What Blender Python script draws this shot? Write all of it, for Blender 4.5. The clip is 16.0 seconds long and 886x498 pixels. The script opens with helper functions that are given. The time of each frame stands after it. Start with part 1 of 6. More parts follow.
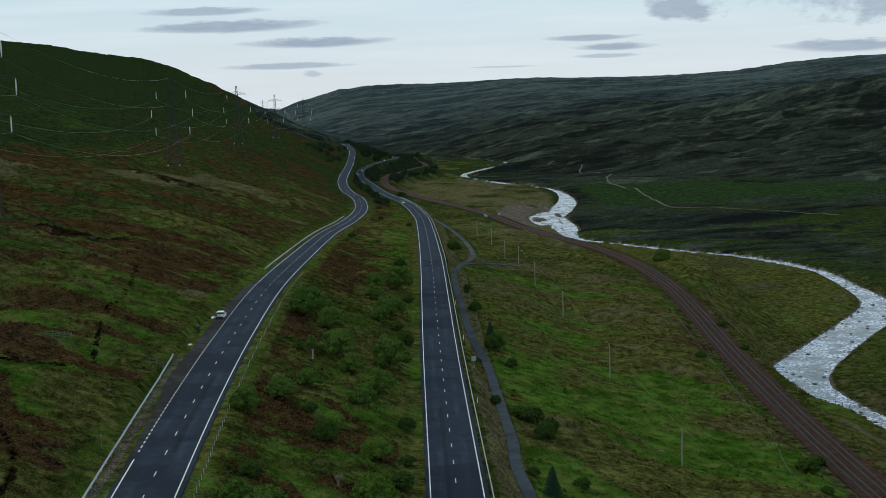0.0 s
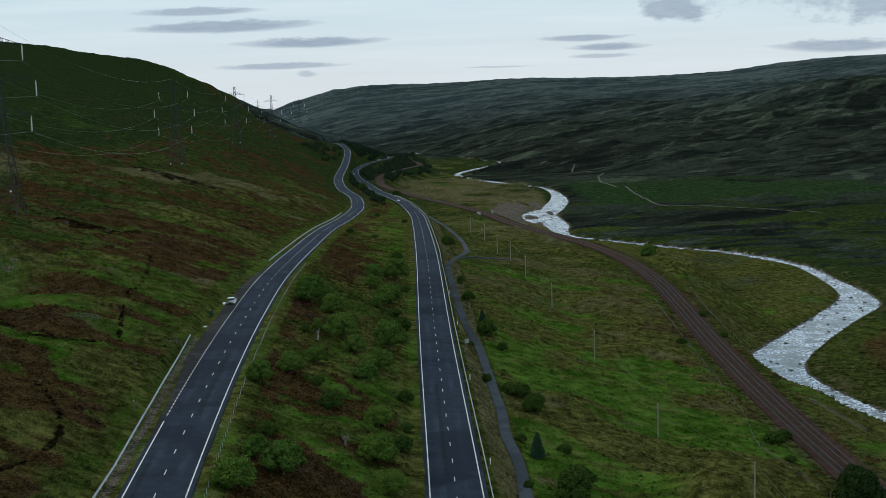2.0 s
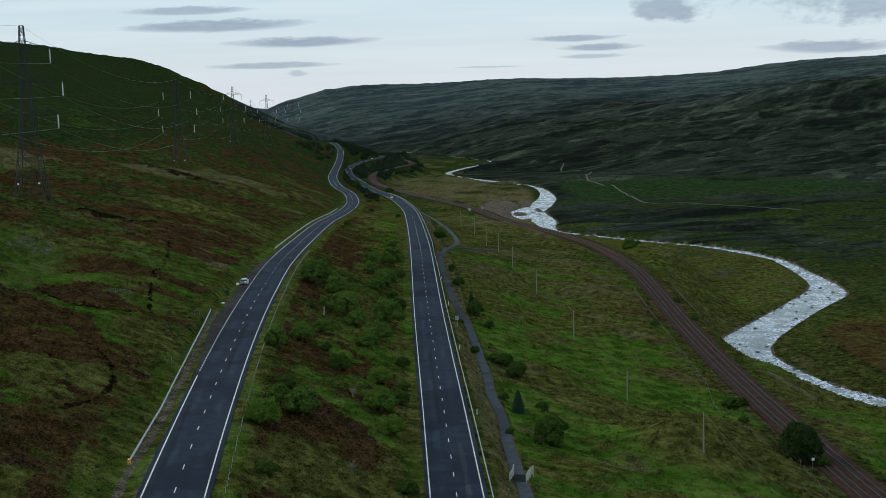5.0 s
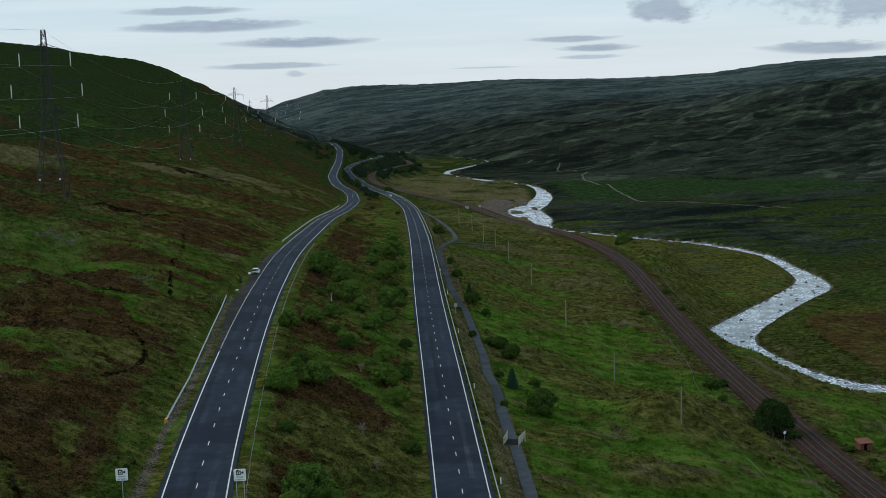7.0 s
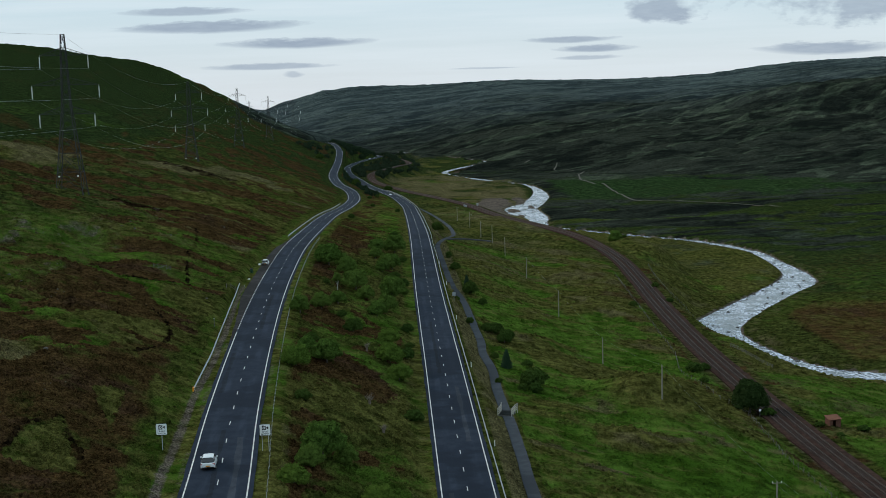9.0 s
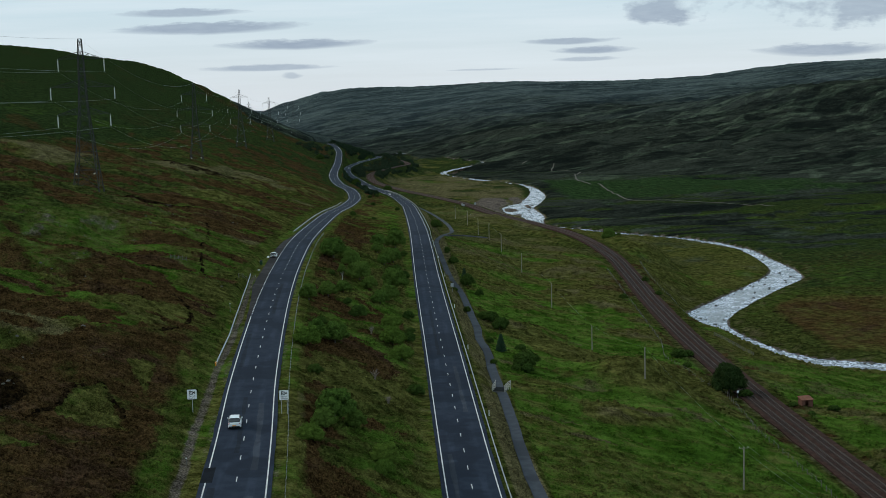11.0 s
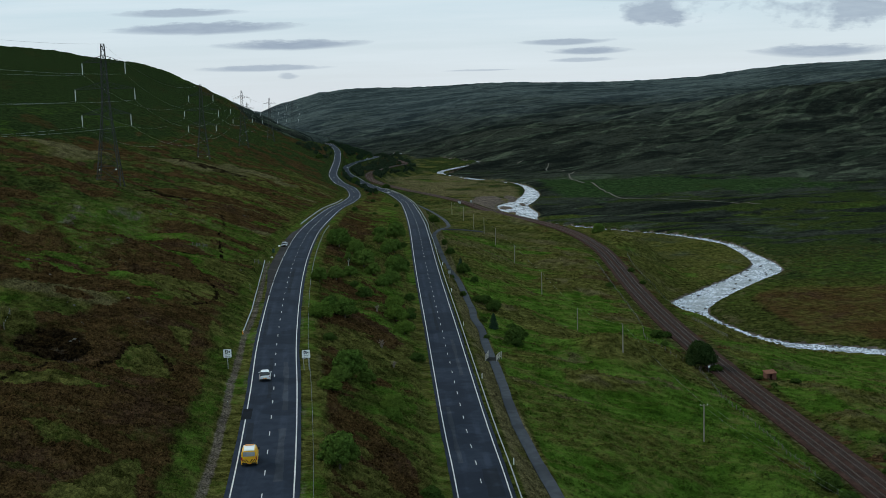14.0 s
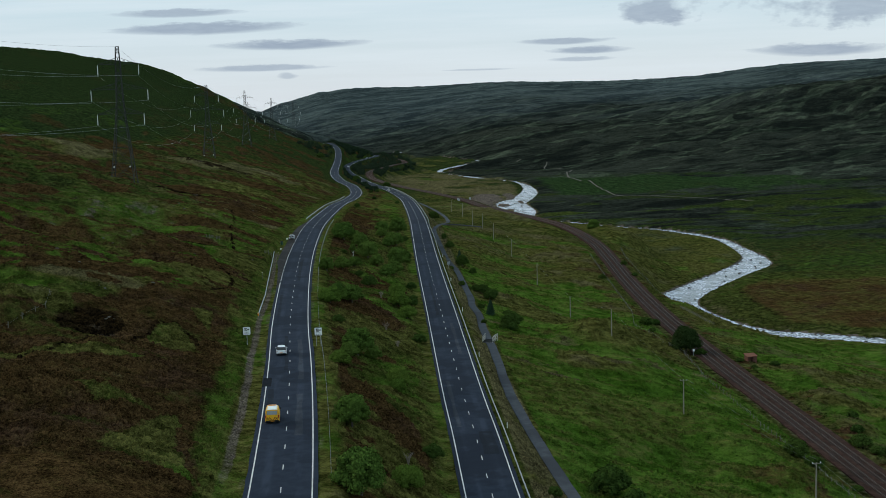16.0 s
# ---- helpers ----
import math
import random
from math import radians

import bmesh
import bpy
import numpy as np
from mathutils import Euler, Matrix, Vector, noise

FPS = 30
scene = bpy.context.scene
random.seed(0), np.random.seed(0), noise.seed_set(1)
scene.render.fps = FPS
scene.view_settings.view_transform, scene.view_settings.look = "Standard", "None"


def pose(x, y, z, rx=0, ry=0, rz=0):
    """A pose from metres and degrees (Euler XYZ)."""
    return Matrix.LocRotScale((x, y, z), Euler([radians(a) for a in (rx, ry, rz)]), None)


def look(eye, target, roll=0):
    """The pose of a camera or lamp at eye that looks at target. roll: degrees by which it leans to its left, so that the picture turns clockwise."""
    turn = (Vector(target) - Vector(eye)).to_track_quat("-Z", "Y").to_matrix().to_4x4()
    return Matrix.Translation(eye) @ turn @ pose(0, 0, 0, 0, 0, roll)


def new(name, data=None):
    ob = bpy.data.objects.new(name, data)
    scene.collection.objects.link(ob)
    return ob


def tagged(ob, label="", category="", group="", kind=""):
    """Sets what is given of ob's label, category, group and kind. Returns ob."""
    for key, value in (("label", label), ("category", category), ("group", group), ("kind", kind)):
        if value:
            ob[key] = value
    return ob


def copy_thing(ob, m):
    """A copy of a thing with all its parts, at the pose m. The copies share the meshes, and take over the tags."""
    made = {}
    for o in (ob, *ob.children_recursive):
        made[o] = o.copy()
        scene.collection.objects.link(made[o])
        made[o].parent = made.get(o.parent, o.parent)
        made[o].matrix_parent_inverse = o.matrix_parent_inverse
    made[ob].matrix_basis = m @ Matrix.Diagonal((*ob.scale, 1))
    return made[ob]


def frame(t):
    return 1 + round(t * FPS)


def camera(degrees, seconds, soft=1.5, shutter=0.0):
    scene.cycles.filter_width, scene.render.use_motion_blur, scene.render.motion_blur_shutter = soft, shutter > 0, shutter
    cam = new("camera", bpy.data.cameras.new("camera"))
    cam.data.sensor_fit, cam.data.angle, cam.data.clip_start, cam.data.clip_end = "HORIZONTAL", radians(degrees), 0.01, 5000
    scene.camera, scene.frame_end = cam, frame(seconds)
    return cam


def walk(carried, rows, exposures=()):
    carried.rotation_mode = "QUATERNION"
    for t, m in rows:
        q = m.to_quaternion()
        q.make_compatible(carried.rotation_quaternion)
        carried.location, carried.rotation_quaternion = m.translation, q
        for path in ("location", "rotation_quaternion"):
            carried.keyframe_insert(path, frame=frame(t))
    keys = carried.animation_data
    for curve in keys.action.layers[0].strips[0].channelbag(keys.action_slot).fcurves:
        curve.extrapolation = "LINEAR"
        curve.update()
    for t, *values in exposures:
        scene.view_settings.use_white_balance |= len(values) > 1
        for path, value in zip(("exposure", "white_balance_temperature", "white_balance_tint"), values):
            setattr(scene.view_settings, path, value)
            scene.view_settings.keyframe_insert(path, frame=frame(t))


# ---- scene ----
cam = camera(40.4, 16.0, 0.65)
PATH = [
    (0, (21.001, 21.431, 43.539), (20.974, 23.416, 43.296), -1.8),
    (1.5, (20.946, 7.148, 43.638), (20.926, 9.133, 43.395), -1.8),
    (3.5, (20.91, -12.317, 43.901), (20.902, -10.332, 43.657), -1.7),
    (7, (20.114, -46.336, 43.856), (20.116, -44.35, 43.613), -1.6),
    (9, (19.795, -65.661, 43.921), (19.8, -63.676, 43.679), -1.6),
    (12.5, (19.193, -99.88, 43.993), (19.204, -97.894, 43.754), -1.5),
    (14.5, (18.691, -119.79, 44.088), (18.706, -117.805, 43.849), -1.5),
    (16, (18.514, -134.747, 44.054), (18.529, -132.761, 43.814), -1.6),
]
walk(cam, [(t, look(eye, target, roll)) for t, eye, target, roll in PATH])

# ---- sky and light ----
SUN_HEIGHT, SUN_TURN = radians(28), radians(250)
world = bpy.data.worlds.new("evening_sky")
scene.world = world
world.use_nodes = True
wn, wl = world.node_tree.nodes, world.node_tree.links
wn.clear()


def wmath(op, a, b=0.0, clamp=False):
    n = wn.new("ShaderNodeMath")
    n.operation, n.use_clamp = op, clamp
    for i, v in enumerate((a, b)):
        if isinstance(v, (int, float)):
            n.inputs[i].default_value = v
        else:
            wl.new(v, n.inputs[i])
    return n.outputs[0]


def wmix(f, a, b):
    n = wn.new("ShaderNodeMix")
    n.data_type = "RGBA"
    for s, v in ((0, f), (6, a), (7, b)):
        if isinstance(v, (int, float, tuple)):
            n.inputs[s].default_value = v
        else:
            wl.new(v, n.inputs[s])
    return n.outputs[2]


def wnoise(vec, scale, detail=5.0, rough=0.55):
    n = wn.new("ShaderNodeTexNoise")
    n.inputs["Scale"].default_value, n.inputs["Detail"].default_value, n.inputs["Roughness"].default_value = scale, detail, rough
    wl.new(vec, n.inputs["Vector"])
    return n.outputs["Fac"]


coord = wn.new("ShaderNodeTexCoord").outputs["Generated"]
split = wn.new("ShaderNodeSeparateXYZ")
wl.new(coord, split.inputs[0])
ahead = wmath("MAXIMUM", split.outputs[1], 0.02)
su, sv = wmath("DIVIDE", split.outputs[0], ahead), wmath("DIVIDE", split.outputs[2], ahead)
flat = wn.new("ShaderNodeCombineXYZ")
wl.new(su, flat.inputs[0])
wl.new(wmath("MULTIPLY", sv, 5.0), flat.inputs[1])
ragged = wmath("ADD", wmath("MULTIPLY", wmath("SUBTRACT", wnoise(flat.outputs[0], 14.0, 5.0, 0.55), 0.5), 0.6), wmath("MULTIPLY", wmath("SUBTRACT", wnoise(flat.outputs[0], 48.0, 8.0, 0.65), 0.5), 0.8))
puff = wn.new("ShaderNodeCombineXYZ")
wl.new(su, puff.inputs[0])
wl.new(wmath("MULTIPLY", sv, 1.7), puff.inputs[1])
billow = wmath("ADD", wmath("MULTIPLY", wmath("SUBTRACT", wnoise(puff.outputs[0], 22.0, 4.0, 0.55), 0.5), 1.2), wmath("MULTIPLY", wmath("SUBTRACT", wnoise(puff.outputs[0], 70.0, 7.0, 0.62), 0.5), 0.6))
nishita = wn.new("ShaderNodeTexSky")
nishita.sky_type, nishita.sun_disc, nishita.sun_elevation, nishita.sun_rotation = "NISHITA", False, SUN_HEIGHT, SUN_TURN
clear = wn.new("ShaderNodeVectorMath")
clear.operation = "SCALE"
clear.inputs[3].default_value = 0.1
wl.new(nishita.outputs[0], clear.inputs[0])
veil_low, veil_high = (0.75, 0.81, 0.87, 1), (0.55, 0.77, 0.88, 1)
veil = wmix(wmath("MULTIPLY", sv, 7.0, True), veil_low, veil_high)
sky = wmix(0.85, clear.outputs[0], veil)
wisp = wn.new("ShaderNodeCombineXYZ")
wl.new(wmath("MULTIPLY", su, 0.5), wisp.inputs[0])
wl.new(wmath("MULTIPLY", sv, 9.0), wisp.inputs[1])
thin = wnoise(wisp.outputs[0], 5.0, 7.0)
sky = wmix(wmath("MULTIPLY", wmath("SUBTRACT", thin, 0.42, True), 2.2, True), sky, (0.76, 0.85, 0.91, 1))
# lens clouds: bearing, height, half width, half height, thickness
CLOUDS = [(-0.185, 0.0663, 0.076, 0.0054, 0.9), (-0.203, 0.0790, 0.052, 0.0036, 0.8), (-0.1116, 0.0515, 0.060, 0.0046, 0.9), (-0.1356, 0.0329, 0.056, 0.0028, 0.75),
          (-0.116, 0.0260, 0.009, 0.0028, 0.5), (0.1107, 0.0482, 0.036, 0.0030, 0.8), (0.1315, 0.0404, 0.034, 0.0032, 0.85), (0.1244, 0.0332, 0.028, 0.0020, 0.6),
          (0.1919, 0.0720, 0.040, 0.0120, 1.0), (0.335, 0.0690, 0.065, 0.0150, 0.95), (0.325, 0.0357, 0.054, 0.0060, 0.85), (0.24, 0.0840, 0.13, 0.0060, 0.85), (-0.345, 0.0360, 0.035, 0.0030, 0.5), (0.0407, 0.0268, 0.03, 0.0008, 0.5)]
cover = None
for bearing, up, half, tall, thick in CLOUDS:
    heap = tall > 0.01
    shred = billow if heap else ragged
    p = wmath("POWER", wmath("ABSOLUTE", wmath("DIVIDE", wmath("SUBTRACT", su, bearing), half)), 1.5)
    q = wmath("DIVIDE", wmath("ADD", wmath("SUBTRACT", sv, up), wmath("MULTIPLY", ragged, tall * 1.2)), tall)
    d = wmath("ADD", p, wmath("MULTIPLY", q, q))
    m = wmath("MULTIPLY", wmath("SUBTRACT", 1.15, wmath("ADD", d, wmath("MULTIPLY", shred, 3.6 if heap else 1.5)), True), thick * (0.8 if heap else 1.4), True)
    m = wmath("MINIMUM", m, thick)
    cover = m if cover is None else wmath("MAXIMUM", cover, m)
sky = wmix(wmath("MULTIPLY", cover, wmath("ADD", 0.92, wmath("MULTIPLY", ragged, 0.7))), sky, (0.31, 0.385, 0.49, 1))
back = wn.new("ShaderNodeBackground")
back.inputs["Strength"].default_value = 1.0
wl.new(sky, back.inputs["Color"])
wl.new(back.outputs[0], wn.new("ShaderNodeOutputWorld").inputs[0])

sun = new("sun", bpy.data.lights.new("sun", "SUN"))
sun.data.energy, sun.data.angle, sun.data.color = 1.25, radians(18), (1.0, 0.94, 0.86)
sun.matrix_world = look((0, 0, 0), (math.cos(SUN_HEIGHT) * 0.94, math.cos(SUN_HEIGHT) * -0.34, -math.sin(SUN_HEIGHT)))
scene.view_settings.exposure = 0.0

# ---- materials ----
def material(name):
    m = bpy.data.materials.new(name)
    m.use_nodes = True
    return m, m.node_tree.nodes, m.node_tree.links, m.node_tree.nodes["Principled BSDF"]


def link_or_set(links, socket, v):
    if isinstance(v, (int, float)):
        socket.default_value = v
    elif isinstance(v, tuple):
        socket.default_value = (*v, 1)[:4]
    else:
        links.new(v, socket)


def n_noise(m, scale, detail=4.0, rough=0.55, vec=None, squash=None):
    nodes, links = m.node_tree.nodes, m.node_tree.links
    n = nodes.new("ShaderNodeTexNoise")
    n.inputs["Scale"].default_value, n.inputs["Detail"].default_value, n.inputs["Roughness"].default_value = scale, detail, rough
    if vec is None:
        vec = nodes.new("ShaderNodeTexCoord").outputs["Object"]
    if squash:
        k = nodes.new("ShaderNodeMapping")
        k.inputs["Scale"].default_value, k.inputs["Rotation"].default_value = squash[:3], (0, 0, radians(squash[3]))
        links.new(vec, k.inputs[0])
        vec = k.outputs[0]
    links.new(vec, n.inputs["Vector"])
    return n.outputs["Fac"]


def n_range(m, v, a, b, lo=0.0, hi=1.0):
    n = m.node_tree.nodes.new("ShaderNodeMapRange")
    n.interpolation_type = "SMOOTHSTEP"
    for s, x in zip(n.inputs[1:5], (a, b, lo, hi)):
        s.default_value = x
    m.node_tree.links.new(v, n.inputs[0])
    return n.outputs[0]


def n_math(m, op, a, b=0.0, clamp=False):
    n = m.node_tree.nodes.new("ShaderNodeMath")
    n.operation, n.use_clamp = op, clamp
    link_or_set(m.node_tree.links, n.inputs[0], a)
    link_or_set(m.node_tree.links, n.inputs[1], b)
    return n.outputs[0]


def n_mix(m, f, a, b):
    n = m.node_tree.nodes.new("ShaderNodeMix")
    n.data_type = "RGBA"
    link_or_set(m.node_tree.links, n.inputs[0], f)
    link_or_set(m.node_tree.links, n.inputs[6], a)
    link_or_set(m.node_tree.links, n.inputs[7], b)
    return n.outputs[2]


def n_bump(m, v, strength, distance):
    n = m.node_tree.nodes.new("ShaderNodeBump")
    n.inputs["Strength"].default_value, n.inputs["Distance"].default_value = strength, distance
    m.node_tree.links.new(v, n.inputs["Height"])
    m.node_tree.links.new(n.outputs[0], m.node_tree.nodes["Principled BSDF"].inputs["Normal"])


def n_attr(m, name):
    n = m.node_tree.nodes.new("ShaderNodeAttribute")
    n.attribute_name = name
    return n.outputs["Fac"]


def simple(name, colour, rough=0.7, metal=0.0, spread=0.25, scale=3.0, bump=0.0, spec=0.25):
    """A plain surface with uneven tone at two scales."""
    m, nodes, links, b = material(name)
    f = n_math(m, "ADD", n_math(m, "MULTIPLY", n_noise(m, scale), 0.6), n_math(m, "MULTIPLY", n_noise(m, scale * 9), 0.4))
    lo, hi = tuple(c * (1 - spread) for c in colour), tuple(min(1, c * (1 + spread)) for c in colour)
    links.new(n_mix(m, n_range(m, f, 0.3, 0.7), lo, hi), b.inputs["Base Color"])
    b.inputs["Roughness"].default_value, b.inputs["Metallic"].default_value, b.inputs["Specular IOR Level"].default_value = rough, metal, spec
    if bump:
        n_bump(m, f, 0.6, bump)
    return m


def n_streaks(m, scale, detail, rough, turn, stretch):
    """Noise drawn out along one compass line."""
    nodes, links = m.node_tree.nodes, m.node_tree.links
    k = nodes.new("ShaderNodeMapping")
    k.vector_type = "TEXTURE"
    k.inputs["Rotation"].default_value, k.inputs["Scale"].default_value = (0, 0, radians(turn)), (stretch, 1, 1)
    links.new(nodes.new("ShaderNodeTexCoord").outputs["Object"], k.inputs[0])
    return n_noise(m, scale, detail, rough, k.outputs[0])


def make_ground():
    m, nodes, links, b = material("moorland")
    grain, speck, tuft, broad = n_noise(m, 0.55, 8, 0.74), n_noise(m, 3.2, 3, 0.65), n_noise(m, 1.3, 4, 0.7), n_noise(m, 0.06, 8, 0.7)
    clump, ragged, fine_gully, wide_gully = n_noise(m, 0.21, 9, 0.74), n_noise(m, 0.33, 8, 0.78), n_streaks(m, 0.05, 7, 0.7, 40, 3.4), n_streaks(m, 0.013, 7, 0.66, 22, 3.6)
    gully = n_math(m, "ADD", n_math(m, "MULTIPLY", fine_gully, 0.45), n_math(m, "MULTIPLY", wide_gully, 0.55))
    g, k, t, w = n_range(m, grain, 0.36, 0.64), n_range(m, speck, 0.36, 0.64), n_range(m, tuft, 0.38, 0.62), n_range(m, broad, 0.36, 0.64)

    def crisp(name, noise, amount=1.5):
        # a soft cover mask breaks into ragged patches
        return n_range(m, n_math(m, "ADD", n_attr(m, name), n_math(m, "MULTIPLY", n_math(m, "SUBTRACT", noise, 0.5), amount)), 0.20, 0.66)

    grass = n_mix(m, g, (0.018, 0.024, 0.006), (0.082, 0.092, 0.022))
    # wet meadow: bright, yellowish and deep green drifts some metres across
    drift, drift_2 = n_noise(m, 0.085, 6, 0.66), n_noise(m, 0.16, 6, 0.68, None, (0.7, 1.5, 1, 20))
    lush = n_mix(m, n_range(m, drift, 0.40, 0.60), (0.042, 0.088, 0.010), (0.074, 0.132, 0.019))
    lush = n_mix(m, n_math(m, "MULTIPLY", n_range(m, drift_2, 0.50, 0.63), 0.85), lush, (0.112, 0.120, 0.031))
    lush = n_mix(m, n_math(m, "MULTIPLY", n_range(m, drift_2, 0.46, 0.34), 0.4), lush, (0.026, 0.056, 0.009))
    lush = n_mix(m, n_math(m, "MULTIPLY", n_range(m, tuft, 0.58, 0.72), 0.35), lush, (0.092, 0.122, 0.034))
    ling = n_math(m, "ADD", n_math(m, "MULTIPLY", t, 0.5), n_math(m, "MULTIPLY", k, 0.5))
    heather = n_mix(m, ling, (0.017, 0.0096, 0.0042), (0.104, 0.062, 0.025))
    heather = n_mix(m, n_math(m, "MULTIPLY", n_range(m, ragged, 0.50, 0.66), 0.5), heather, n_mix(m, k, (0.018, 0.015, 0.004), (0.086, 0.070, 0.022)))
    heather = n_mix(m, n_math(m, "MULTIPLY", n_range(m, broad, 0.50, 0.62), 0.5), heather, n_mix(m, t, (0.020, 0.0104, 0.0080), (0.086, 0.048, 0.034)))
    pale = n_mix(m, k, (0.060, 0.052, 0.022), (0.185, 0.156, 0.074))
    pale = n_mix(m, n_math(m, "MULTIPLY", n_range(m, grain, 0.48, 0.66), 0.5), pale, (0.058, 0.052, 0.020))
    olive = n_mix(m, g, (0.036, 0.038, 0.009), (0.128, 0.124, 0.034))
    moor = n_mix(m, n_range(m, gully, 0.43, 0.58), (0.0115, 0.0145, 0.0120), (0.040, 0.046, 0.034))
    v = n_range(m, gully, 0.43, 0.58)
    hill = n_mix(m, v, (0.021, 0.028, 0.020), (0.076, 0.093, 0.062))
    # paler bluish hill tone: distance haze put into the colour
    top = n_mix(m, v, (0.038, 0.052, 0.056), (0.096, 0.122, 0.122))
    # dark bluish green of the slopes; also spread over the far floor to imitate haze
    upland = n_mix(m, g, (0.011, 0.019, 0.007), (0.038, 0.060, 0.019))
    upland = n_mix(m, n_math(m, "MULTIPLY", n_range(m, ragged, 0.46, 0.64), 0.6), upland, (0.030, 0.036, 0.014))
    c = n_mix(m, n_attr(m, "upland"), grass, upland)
    c = n_mix(m, crisp("lush", clump, 1.0), c, lush)
    c = n_mix(m, crisp("olive", ragged, 1.2), c, olive)
    c = n_mix(m, crisp("dry", grain, 1.2), c, pale)
    c = n_mix(m, crisp("heather", ragged, 1.2), c, heather)
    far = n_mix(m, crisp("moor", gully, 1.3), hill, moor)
    far = n_mix(m, n_attr(m, "far_haze"), far, top)
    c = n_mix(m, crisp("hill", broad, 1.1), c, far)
    c = n_mix(m, crisp("field", broad, 1.6), c, n_mix(m, n_range(m, clump, 0.36, 0.64), (0.015, 0.030, 0.011), (0.038, 0.066, 0.024)))
    c = n_mix(m, crisp("peat", clump), c, n_mix(m, t, (0.005, 0.0033, 0.0018), (0.026, 0.017, 0.009)))
    shingle = n_mix(m, k, (0.060, 0.048, 0.038), (0.21, 0.168, 0.138))
    c = n_mix(m, crisp("gravel", grain, 1.2), c, shingle)
    # every tussock has its own tone
    tone = n_math(m, "ADD", n_range(m, n_noise(m, 4.2, 4, 0.8), 0.34, 0.66, 0.34, 1.08), n_range(m, n_noise(m, 0.30, 4, 0.62), 0.34, 0.66, -0.22, 0.30))
    scaled = nodes.new("ShaderNodeVectorMath")
    scaled.operation = "SCALE"
    links.new(c, scaled.inputs[0])
    links.new(tone, scaled.inputs[3])
    c = scaled.outputs[0]
    links.new(c, b.inputs["Base Color"])
    b.inputs["Roughness"].default_value, b.inputs["Specular IOR Level"].default_value = 1.0, 0.0
    relief = n_math(m, "ADD", n_math(m, "MULTIPLY", tuft, 0.7), n_math(m, "MULTIPLY", speck, 0.4))
    n_bump(m, n_math(m, "ADD", relief, n_math(m, "MULTIPLY", clump, 1.8)), 0.75, 0.6)
    return m


def make_asphalt(name, dark, light):
    m, nodes, links, b = material(name)
    wheel = n_noise(m, 0.5, 4, 0.6)
    patch = n_noise(m, 0.06, 4, 0.6)
    grain = n_noise(m, 14, 2)
    # wheel tracks: darker where tyres run, paler and worn between them
    lane = n_math(m, "ABSOLUTE", n_math(m, "SUBTRACT", n_math(m, "ABSOLUTE", n_attr(m, "lat")), 1.85))
    worn = n_math(m, "MULTIPLY", n_range(m, lane, 0.75, 0.30), n_range(m, n_noise(m, 0.09, 5, 0.7, None, (4, 0.6, 1, 0)), 0.42, 0.62))
    c = n_mix(m, n_range(m, wheel, 0.35, 0.7), dark, light)
    c = n_mix(m, n_math(m, "MULTIPLY", worn, 0.34), c, tuple(v * 2.1 for v in light))
    c = n_mix(m, n_math(m, "MULTIPLY", n_range(m, patch, 0.50, 0.57), 0.75), c, tuple(v * 0.62 for v in dark))
    c = n_mix(m, n_math(m, "MULTIPLY", grain, 0.25), c, tuple(v * 1.5 for v in light))
    links.new(c, b.inputs["Base Color"])
    b.inputs["Roughness"].default_value, b.inputs["Specular IOR Level"].default_value = 0.9, 0.06
    n_bump(m, grain, 0.4, 0.01)
    return m


def make_water():
    m, nodes, links, b = material("river_water")
    ripple = n_noise(m, 0.8, 6, 0.7, None, (1, 1, 1, 30))
    riffle = n_noise(m, 0.12, 5, 0.7)
    # pale patches are foam and also sky reflection put into the base colour
    foam_sheen = n_math(m, "MULTIPLY", n_range(m, ripple, 0.44, 0.56), n_range(m, riffle, 0.40, 0.58))
    links.new(n_mix(m, foam_sheen, (0.050, 0.052, 0.055), (0.60, 0.63, 0.73)), b.inputs["Base Color"])
    links.new(n_range(m, foam_sheen, 0, 1, 0.05, 0.4), b.inputs["Roughness"])
    b.inputs["IOR"].default_value, b.inputs["Specular IOR Level"].default_value = 1.33, 0.5
    n_bump(m, ripple, 0.35, 0.22)
    return m


GROUND = make_ground()
# the blue cast of the sky on the road is mixed into its base colour
ASPHALT = make_asphalt("road_asphalt", (0.0145, 0.0200, 0.0315), (0.0235, 0.0305, 0.0450))
WORN = make_asphalt("worn_asphalt", (0.016, 0.014, 0.014), (0.046, 0.042, 0.040))
STREAK = make_asphalt("tyre_dark_asphalt", (0.011, 0.0145, 0.021), (0.019, 0.024, 0.033))
TAR = make_asphalt("tar_patch", (0.004, 0.005, 0.007), (0.008, 0.010, 0.014))
SCUFF = make_asphalt("scuffed_asphalt", (0.022, 0.027, 0.036), (0.040, 0.046, 0.058))
PATHWAY = make_asphalt("path_asphalt", (0.044, 0.048, 0.056), (0.064, 0.068, 0.076))
PAINT = simple("road_paint", (0.56, 0.54, 0.51), 0.6, 0, 0.32, 0.8)
WATER = make_water()
BALLAST = simple("ballast", (0.046, 0.026, 0.0205), 1.0, 0, 0.45, 0.7, 0.05, 0.02)
RAIL_STEEL = simple("rail_steel", (0.066, 0.048, 0.041), 0.7, 0.0, 0.25, 1.0, 0, 0.2)
SLEEPER = simple("sleeper_concrete", (0.030, 0.020, 0.017), 0.85, 0, 0.3, 1.0)
GALV = simple("galvanised_steel", (0.36, 0.375, 0.39), 0.6, 0.2, 0.2, 1.5)
LATTICE = simple("weathered_lattice_steel", (0.032, 0.034, 0.033), 0.8, 0.1, 0.25, 0.8)
